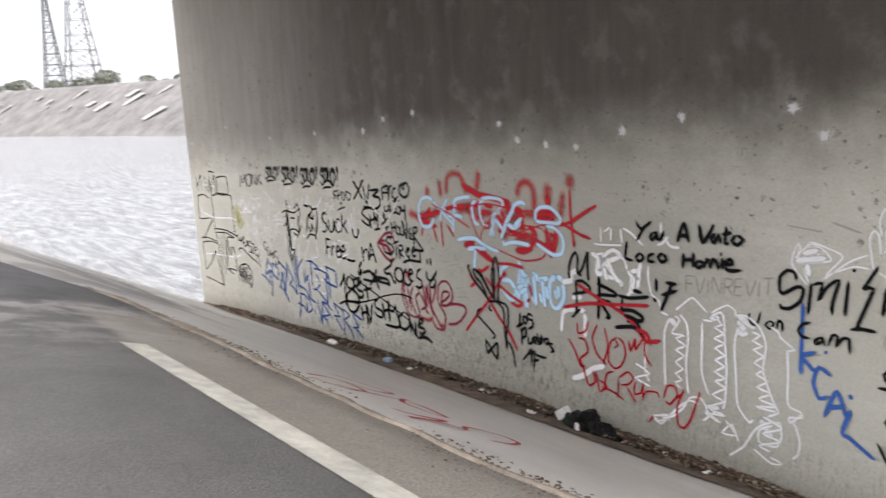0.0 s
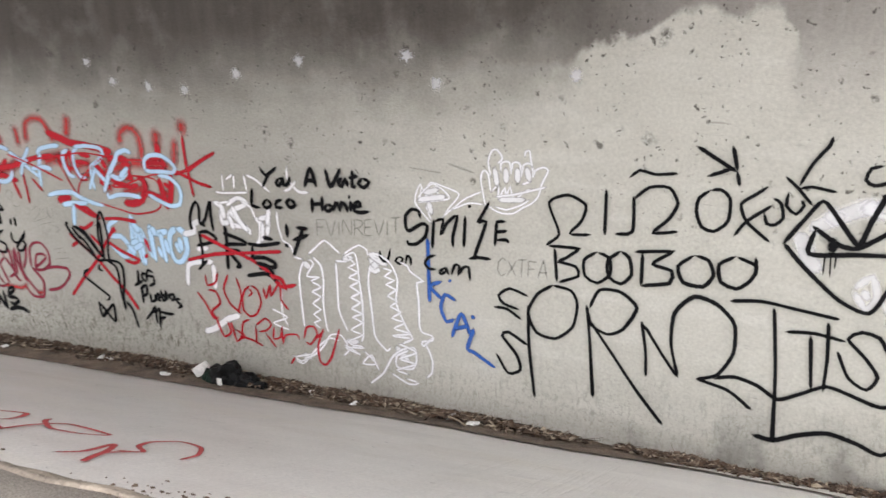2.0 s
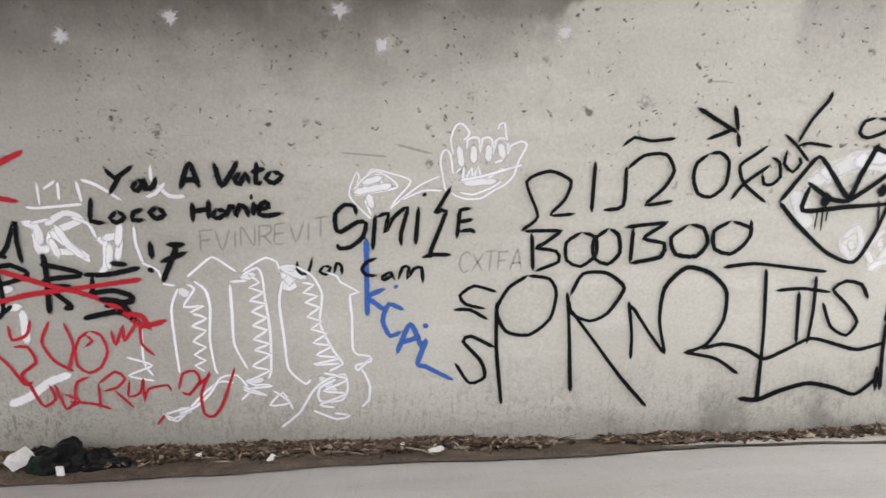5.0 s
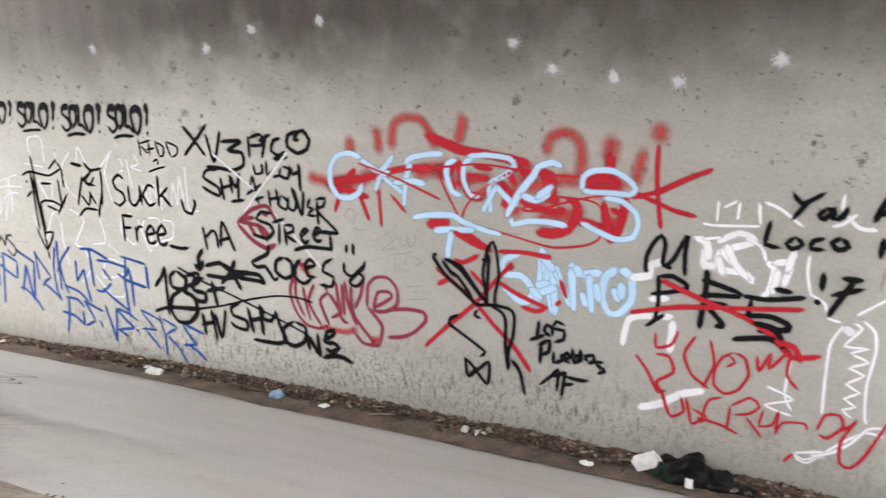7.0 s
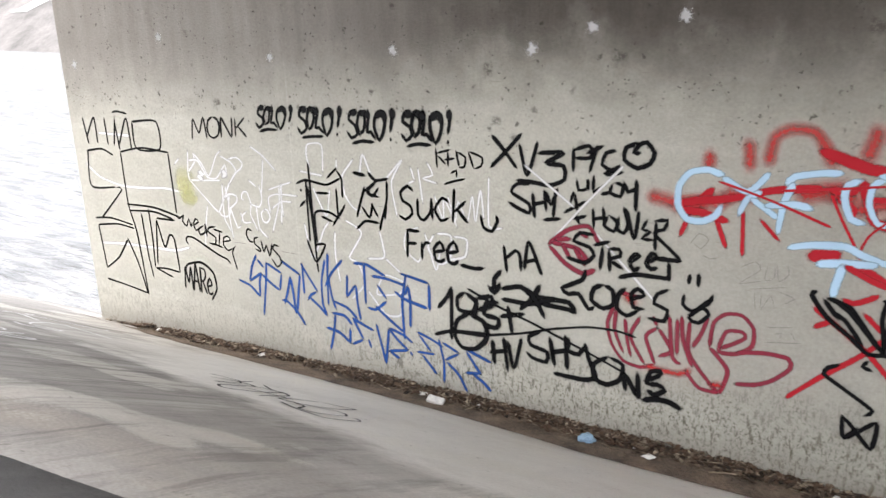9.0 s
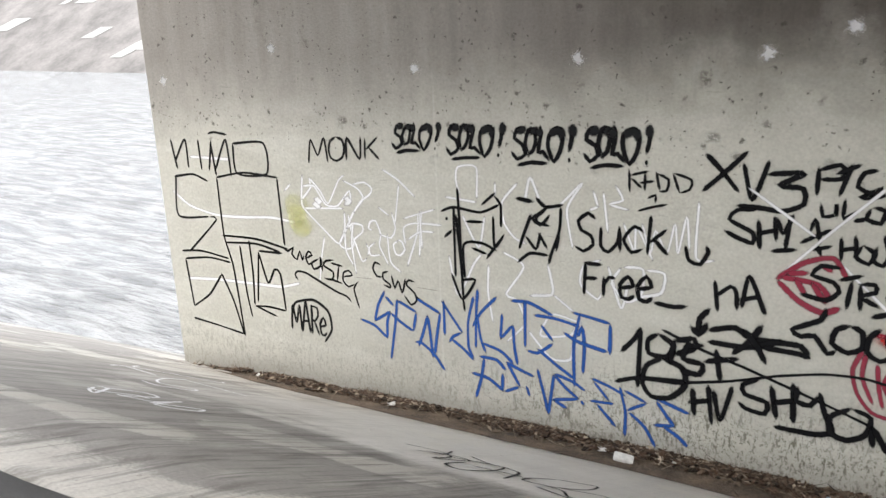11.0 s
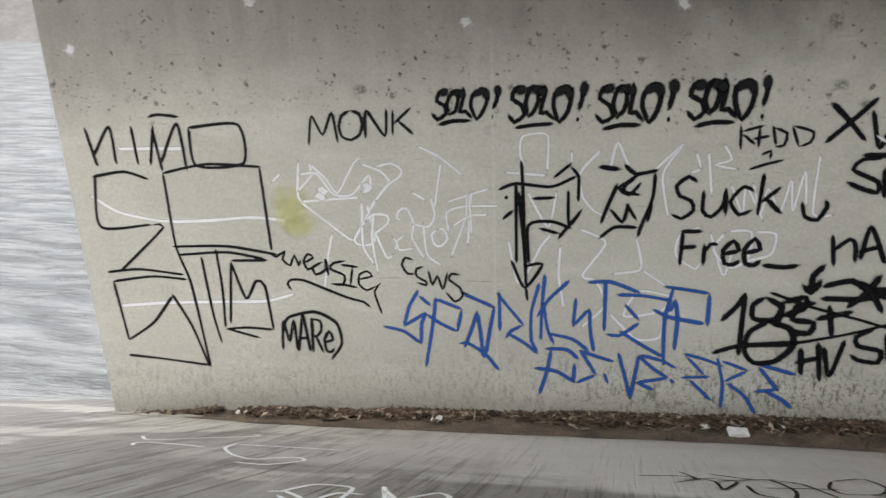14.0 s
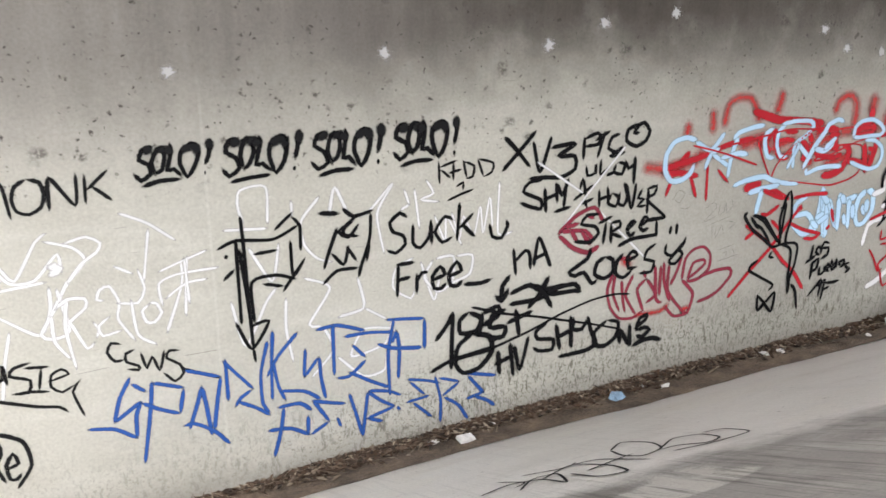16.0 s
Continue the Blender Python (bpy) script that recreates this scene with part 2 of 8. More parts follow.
def apron_material():
    """Brushed concrete: grooves that run down the slope, rain stains, pale worn patches."""
    m = bpy.data.materials.new("brushed_concrete")
    m.use_nodes = True
    nt = m.node_tree
    n, l = nt.nodes, nt.links
    bs = n["Principled BSDF"]
    geo = n.new("ShaderNodeNewGeometry")
    pos = geo.outputs["Position"]
    comb = n.new("ShaderNodeMapping")
    comb.inputs["Scale"].default_value = (1, 0.035, 0.035)
    l.new(pos, comb.inputs[0])
    wash = n.new("ShaderNodeMapping")
    wash.inputs["Scale"].default_value = (0.45, 1, 1)
    l.new(pos, wash.inputs[0])
    big, mid, grain = noise_node(nt, wash.outputs[0], 0.9, 4), noise_node(nt, wash.outputs[0], 3.2, 6, 0.62), noise_node(nt, pos, 70, 4)
    sep = n.new("ShaderNodeSeparateXYZ")
    l.new(pos, sep.inputs[0])
    comb1 = noise_node(nt, comb.outputs[0], 34, 3, 0.6)
    groove = step_node(nt, comb1, 0.52, 0.66)
    worn = math_node(nt, "MULTIPLY_ADD", step_node(nt, sep.outputs[0], 4.5, 7.5), -0.9, 1.0)
    where = math_node(nt, "MULTIPLY", worn, step_node(nt, noise_node(nt, wash.outputs[0], 0.5, 3), 0.3, 0.55))
    old = blend(nt, mid, (0.150, 0.138, 0.125), (0.40, 0.381, 0.355))
    newer = blend(nt, mid, (0.56, 0.535, 0.50), (0.76, 0.74, 0.705))
    # smooth pale concrete towards the far end and low down the slope; rougher and dirtier by the path
    lower = step_node(nt, math_node(nt, "MULTIPLY_ADD", mid, 0.8, sep.outputs[1]), -2.5, -1.6)
    fresh = step_node(nt, math_node(nt, "MULTIPLY_ADD", big, 3.0, math_node(nt, "MULTIPLY_ADD", lower, 4.2, sep.outputs[0])), 7.2, 10.6)
    col = blend(nt, fresh, old, newer)
    slab = step_node(nt, math_node(nt, "MULTIPLY_ADD", noise_node(nt, wash.outputs[0], 1.5, 2, 0.4), 1.0, math_node(nt, "MULTIPLY", grain, 0.05)), 0.57, 0.61)
    col = blend(nt, math_node(nt, "MULTIPLY", slab, 0.55), col, (0.66, 0.635, 0.58))
    tan = step_node(nt, noise_node(nt, wash.outputs[0], 1.1, 5, 0.65), 0.52, 0.66)
    col = blend(nt, math_node(nt, "MULTIPLY", tan, math_node(nt, "MULTIPLY_ADD", fresh, -0.16, 0.38)), col, (0.40, 0.345, 0.285))
    col = blend(nt, math_node(nt, "MULTIPLY", math_node(nt, "SUBTRACT", 1, step_node(nt, big, 0.34, 0.5)), math_node(nt, "MULTIPLY_ADD", fresh, -0.3, 0.42)), col, (0.24, 0.222, 0.205))
    skid = n.new("ShaderNodeMapping")
    skid.inputs["Scale"].default_value = (1.0, 0.16, 0.16)
    skid.inputs["Rotation"].default_value = (0, 0, 0.12)
    l.new(pos, skid.inputs[0])
    streak = step_node(nt, noise_node(nt, skid.outputs[0], 5.0, 6, 0.7), 0.50, 0.62)
    col = blend(nt, math_node(nt, "MULTIPLY", math_node(nt, "MULTIPLY", streak, math_node(nt, "SUBTRACT", 1, fresh)), 0.6), col, (0.115, 0.105, 0.095))
    pale = step_node(nt, noise_node(nt, skid.outputs[0], 4.1, 4, 0.6), 0.55, 0.68)
    col = blend(nt, math_node(nt, "MULTIPLY", pale, math_node(nt, "MULTIPLY_ADD", fresh, 0.15, 0.28)), col, (0.60, 0.58, 0.55))
    col = blend(nt, math_node(nt, "MULTIPLY", math_node(nt, "MULTIPLY", groove, where), math_node(nt, "MULTIPLY_ADD", fresh, -0.6, 0.7)), col, (0.085, 0.078, 0.07))
    fleck = step_node(nt, noise_node(nt, pos, 16, 4, 0.7), 0.665, 0.70)
    col = blend(nt, math_node(nt, "MULTIPLY", fleck, 0.6), col, (0.10, 0.085, 0.07))
    smear = step_node(nt, noise_node(nt, wash.outputs[0], 7, 5, 0.7), 0.6, 0.72)
    col = blend(nt, math_node(nt, "MULTIPLY", smear, math_node(nt, "MULTIPLY_ADD", fresh, -0.26, 0.52)), col, (0.2, 0.185, 0.17))
    col = grained(nt, col, grain, 0.3)
    l.new(col, bs.inputs["Base Color"])
    l.new(math_node(nt, "MULTIPLY_ADD", fresh, -0.3, 0.68), bs.inputs["Roughness"])
    bp = n.new("ShaderNodeBump")
    bp.inputs["Strength"].default_value, bp.inputs["Distance"].default_value = 0.35, 0.008
    l.new(math_node(nt, "ADD", math_node(nt, "MULTIPLY", groove, -0.8), grain), bp.inputs["Height"])
    l.new(bp.outputs[0], bs.inputs["Normal"])
    return m


M_APRON = apron_material()
def road_material():
    """Worn asphalt beyond the edge line, a brown-grey dusty strip inside it, a wet dark stretch along the rim."""
    m = bpy.data.materials.new("asphalt")
    m.use_nodes = True
    nt = m.node_tree
    n, l = nt.nodes, nt.links
    bs = n["Principled BSDF"]
    pos = n.new("ShaderNodeNewGeometry").outputs["Position"]
    sep = n.new("ShaderNodeSeparateXYZ")
    l.new(pos, sep.inputs[0])
    x, y = sep.outputs[0], sep.outputs[1]
    big, mid, grain = noise_node(nt, pos, 0.8, 5, 0.6), noise_node(nt, pos, 3.0, 6, 0.65), noise_node(nt, pos, 130, 4, 0.7)
    asphalt = blend(nt, mid, (0.095, 0.09, 0.088), (0.19, 0.183, 0.176))
    dusty = blend(nt, mid, (0.25, 0.225, 0.195), (0.38, 0.345, 0.30))
    inside = math_node(nt, "MULTIPLY", step_node(nt, math_node(nt, "MULTIPLY_ADD", mid, 0.10, y), -4.36, -4.24), step_node(nt, math_node(nt, "MULTIPLY_ADD", mid, 1.2, x), 9.6, 10.6))
    col = blend(nt, inside, asphalt, dusty)
    washed = math_node(nt, "MULTIPLY", step_node(nt, math_node(nt, "MULTIPLY_ADD", big, 0.6, mid), 0.70, 0.90), math_node(nt, "SUBTRACT", 1, step_node(nt, x, 9.5, 12.0)))
    col = blend(nt, math_node(nt, "MULTIPLY", washed, 0.75), col, (0.40, 0.385, 0.365))
    wet = math_node(nt, "MULTIPLY", step_node(nt, math_node(nt, "MULTIPLY_ADD", mid, 0.6, y), -4.7, -4.2), math_node(nt, "SUBTRACT", 1, step_node(nt, math_node(nt, "MULTIPLY_ADD", mid, 0.9, x), 9.7, 10.1)))
    col = blend(nt, math_node(nt, "MULTIPLY", wet, 0.85), col, (0.035, 0.033, 0.034))
    brown = math_node(nt, "MULTIPLY", step_node(nt, x, 12.5, 14.5), math_node(nt, "SUBTRACT", 1, step_node(nt, y, -5.0, -4.5)))
    col = blend(nt, math_node(nt, "MULTIPLY", brown, 0.6), col, (0.19, 0.165, 0.145))
    col = grained(nt, col, step_node(nt, grain, 0.3, 0.7), 0.38)
    l.new(col, bs.inputs["Base Color"])
    l.new(math_node(nt, "MULTIPLY_ADD", wet, -0.15, 0.75), bs.inputs["Roughness"])
    bp = n.new("ShaderNodeBump")
    bp.inputs["Strength"].default_value, bp.inputs["Distance"].default_value = 0.7, 0.012
    l.new(math_node(nt, "ADD", grain, math_node(nt, "MULTIPLY", mid, 0.6)), bp.inputs["Height"])
    l.new(bp.outputs[0], bs.inputs["Normal"])
    return m


M_ASPHALT = road_material()
M_LINE = mat("road_paint", (0.62, 0.60, 0.53), 0.7, 0.2, 9, 80, 0.3, 0.004)
M_DIRT = mat("dirt", (0.165, 0.120, 0.085), 0.95, 0.5, 3.5, 45, 1.0, 0.04, tint=(0.055, 0.042, 0.031))
M_SAND = mat("pale_silt", (0.36, 0.305, 0.245), 0.95, 0.35, 4, 60, 0.6, 0.02)
M_BANK = mat("far_concrete", (0.17, 0.158, 0.15), 0.9, 0.3, 0.25, 3, 0.2, 0.05)
M_PATCH = mat("pale_overpaint", (0.34, 0.34, 0.325), 0.85, 0.12, 0.8, 8, 0)
# leaf colour paled and greyed: the haze of distance is painted in
M_TREE = mat("hazed_foliage", (0.24, 0.255, 0.20), 0.9, 0.5, 0.4, 4, 0.3, 0.1)
M_STEEL = mat("galvanised_steel", (0.16, 0.165, 0.17), 0.6, 0.15, 2, 20, 0.1, 0.01, metal=0.2)
M_GROUND = mat("bare_earth", (0.22, 0.19, 0.15), 0.95, 0.3, 0.2, 4, 0.4, 0.05)


def water_material():
    m = bpy.data.materials.new("river_water")
    m.use_nodes = True
    nt = m.node_tree
    n, l = nt.nodes, nt.links
    bs = n["Principled BSDF"]
    geo = n.new("ShaderNodeNewGeometry")
    mp = n.new("ShaderNodeMapping")
    mp.inputs["Scale"].default_value = (0.28, 1.3, 1)
    l.new(geo.outputs["Position"], mp.inputs[0])
    a, b = noise_node(nt, mp.outputs[0], 2.4, 5, 0.62), noise_node(nt, mp.outputs[0], 0.5, 3)
    col = blend(nt, step_node(nt, a, 0.36, 0.62), (0.15, 0.156, 0.160), (0.30, 0.304, 0.306))
    l.new(col, bs.inputs["Base Color"])
    bs.inputs["Roughness"].default_value = 0.09
    bp = n.new("ShaderNodeBump")
    bp.inputs["Strength"].default_value, bp.inputs["Distance"].default_value = 1.0, 0.38
    l.new(math_node(nt, "ADD", a, b), bp.inputs["Height"])
    l.new(bp.outputs[0], bs.inputs["Normal"])
    return m


M_WATER = water_material()
BLACK = spray_material("black_spray", (0.006, 0.006, 0.007), 1.25)
GREYB = spray_material("thin_black_spray", (0.012, 0.012, 0.013), 1.1)
FAINT = spray_material("faint_pencil_marks", (0.12, 0.115, 0.11), 0.33)
RED = spray_material("red_spray", (0.43, 0.02, 0.03), 1.12)
REDMIST = spray_material("faded_red_spray", (0.50, 0.045, 0.045), 0.95, 0.2, 1.8)
MAROON = spray_material("maroon_spray", (0.27, 0.035, 0.06), 0.95)
BLUE = spray_material("blue_spray", (0.035, 0.12, 0.42), 0.95)
NAVY = spray_material("dark_blue_spray", (0.028, 0.095, 0.34), 1.0)
SKYB = spray_material("pale_blue_spray", (0.46, 0.66, 0.83), 1.0)
WHITE = spray_material("white_spray", (0.91, 0.91, 0.93), 0.88, 0.4, 1.05)
THINW = spray_material("thin_white_spray", (0.90, 0.90, 0.91), 0.82, 0.38, 1.0)
FADEW = spray_material("faded_white_spray", (0.9, 0.9, 0.92), 0.5, 0.3, 1.2)
YELLOW = spray_material("pale_yellow_spray", (0.62, 0.62, 0.24), 0.28)


# ---- building blocks ----
def link(name, bm, material, parent=None, smooth=False):
    me = bpy.data.meshes.new(name)
    bm.to_mesh(me)
    bm.free()
    if material:
        me.materials.append(material)
    if smooth:
        me.polygons.foreach_set("use_smooth", [True] * len(me.polygons))
    ob = new(name, me)
    if parent is not None:
        ob.parent = parent
    return ob


def part(name, bm, material, parent, label=""):
    return tagged(link(name, bm, material, parent), label)


def grid_mesh(xs, ys, height):
    """A sheet over a plan grid, with its height from a function of x and y."""
    bm = bmesh.new()
    rows = [[bm.verts.new((x, y, height(x, y))) for x in xs] for y in ys]
    for a, b in zip(rows, rows[1:]):
        for i in range(len(xs) - 1):
            bm.faces.new((a[i], a[i + 1], b[i + 1], b[i]))
    return bm


def box_mesh(x0, x1, y0, y1, z0, z1, bevel=0.0):
    bm = bmesh.new()
    bmesh.ops.create_cube(bm, size=1, matrix=Matrix.Translation(((x0 + x1) / 2, (y0 + y1) / 2, (z0 + z1) / 2)) @ Matrix.Diagonal((x1 - x0, y1 - y0, z1 - z0, 1)))
    if bevel:
        bmesh.ops.bevel(bm, geom=bm.edges[:], offset=bevel, segments=2, affect="EDGES")
    return bm


def beam(bm, a, b, r, sides=4):
    """A straight bar from a to b added to bm."""
    a, b = Vector(a), Vector(b)
    q = (b - a).to_track_quat("Z", "Y").to_matrix().to_4x4()
    bmesh.ops.create_cone(bm, cap_ends=True, segments=sides, radius1=r, radius2=r, depth=(b - a).length, matrix=Matrix.Translation((a + b) / 2) @ q)


def span(a, b, n):
    return [a + (b - a) * i / n for i in range(n + 1)]


LENGTH, TOP = 18.0, 6.8
K = 1.553


def face(x):
    """The wall's face: a long, very shallow hollow in plan."""
    return K * (0.10 - 0.21 * ((x / K - 4.7) / 4.7) ** 2)


def grade(x):
    """The whole bank rises slowly along the wall."""
    return 0.05 * min(x, 22.0) if x > 0 else 0.085 * max(-14.0, x)


def bank(x, y):
    """Cross-section from the wall's foot up the apron to the path."""
    if y > -3.7:
        h = -0.02 - 0.515 * (y + 0.12)
    elif y > -4.6:
        u = (-3.7 - y) / 0.9
        h = 1.825 + 0.30 * u
    else:
        h = 2.125 + 0.22 * (1 - math.exp(-(-4.6 - y) / 0.9))
    return grade(x) + h


# ---- structure ----
def wall_with_ends():
    xs = span(0, LENGTH, 72)
    zs = [-2.0, -0.4, 0.6, 1.6, 2.6, 3.6, 4.6, 5.6, 6.6, TOP]
    bm = bmesh.new()
    back = 1.5
    ring = [(x, face(x)) for x in xs] + [(LENGTH, back), (0.0, back)]
    rows = [[bm.verts.new((x, y, z)) for x, y in ring] for z in zs]
    for a, b in zip(rows, rows[1:]):
        for i in range(len(ring)):
            j = (i + 1) % len(ring)
            bm.faces.new((a[i], a[j], b[j], b[i]))
    bm.faces.new(rows[-1])
    edges = [e for e in bm.edges if all(abs(v.co.x) < 1e-6 and v.co.y < 0 for v in e.verts)]
    bmesh.ops.bevel(bm, geom=edges, offset=0.02, segments=2, affect="EDGES")
    return bm


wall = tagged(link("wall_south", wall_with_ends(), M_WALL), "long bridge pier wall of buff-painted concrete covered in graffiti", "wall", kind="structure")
deck = tagged(link("ceiling", box_mesh(-0.2, 16.6, -5.9, 60, TOP, TOP + 1.6), M_DECK), "grey concrete underside of the bridge deck", "ceiling", kind="structure")
path_edge = lambda x: -3.80 - 0.45 / (1 + math.exp((x - 7.4) / 0.5)) + 0.06 * noise.noise((x * 0.9, 3.1, 0)) + 0.03 * noise.noise((x * 3.1, 5.1, 0))
apron_ys = [4.5, 3.5, 2.5, 1.5, 0.8, 0.3, 0.05, -0.2, -0.5, -1, -1.5, -2, -2.5, -3, -3.4, -3.6, -3.75, -3.9, -4.05, -4.2, -4.35, -4.6]
apron = tagged(link("pavement", grid_mesh(span(-60, -2, 60) + span(-1.9, 18, 260) + span(18.5, 45, 50), apron_ys[::-1], lambda x, y: bank(x, y) + 0.012 * noise.noise((x * 0.7, y * 0.7, 0)) - (0.0 if y > path_edge(x) - 0.1 else 0.06)), M_APRON, smooth=True),
               "sloping apron of brushed pale grey concrete below the wall", "pavement", kind="structure")
road_us = [0, 0.03, 0.2, 0.45, 0.7, 1, 1.5, 2.2, 3.2, 4.5, 6]
road = tagged(link("road", grid_mesh(span(-60, 45, 420), [-u for u in road_us[::-1]], lambda x, u: 0), M_ASPHALT, smooth=True), "dark worn asphalt riverside path with a pale edge line", "path", kind="structure")
for v in road.data.vertices:
    u = -v.co.y
    v.co.y = path_edge(v.co.x) - u
    v.co.z = bank(v.co.x, v.co.y) + (0.02 if u > 0.01 else -0.02)
line = tagged(link("edge_line", grid_mesh(span(11.1, 45, 150), [-4.422, -4.36, -4.298], lambda x, y: bank(x, y) + 0.026), M_LINE), "worn off-white painted line along the asphalt path", "road marking", kind="structure")
ground = tagged(link("ground", grid_mesh(span(-400, 400, 40), [-400, -120, -60, -30, -16, -12, -9.6], lambda x, y: grade(x) + 2.3 + min(6.0, max(0, (-y - 9.6) * 0.5))), M_GROUND), "earth bank rising behind the path", "ground", kind="structure")


def waves(x, y):
    r = 1.0 / (1 + math.hypot(x, y) / 60)
    return -0.8 + r * (0.10 * noise.noise((x * 0.3, y * 0.9, 1)) + 0.05 * noise.noise((x * 0.7, y * 2.1, 4)))


xs = [-400, -300, -220, -160, -120, -90, -70] + span(-60, 4, 200) + [10, 40, 100, 200, 400]
ys = span(-8, 30, 130) + span(30.6, 46, 50)
river = tagged(link("water", grid_mesh(xs, ys, waves), M_WATER, smooth=True), "fast grey river water with small waves reflecting the sky", "river", kind="structure")
FAR = 43.0
far_bank = tagged(link("far_bank", grid_mesh(span(-600, 400, 100), [FAR - 1.5, FAR + 2, FAR + 6, FAR + 10, FAR + 14.5, FAR + 16, FAR + 60, FAR + 900], lambda x, y: -1.4 + min(10.6, (y - FAR + 1.5) * 0.63)), M_BANK), "sloping concrete bank on the far side of the river", "river bank", kind="structure")


def bend(x):
    """The river bends: its far bank comes nearer upstream."""
    return 0.16 * min(0.0, x + 110)


def taller(x):
    """The far bank is higher upstream."""
    return 1 + 0.32 * min(1.0, max(0.0, (-x - 110) / 240))


for v in far_bank.data.vertices:
    v.co.z = -1.4 + (v.co.z + 1.4) * taller(v.co.x)
    v.co.y += bend(v.co.x)


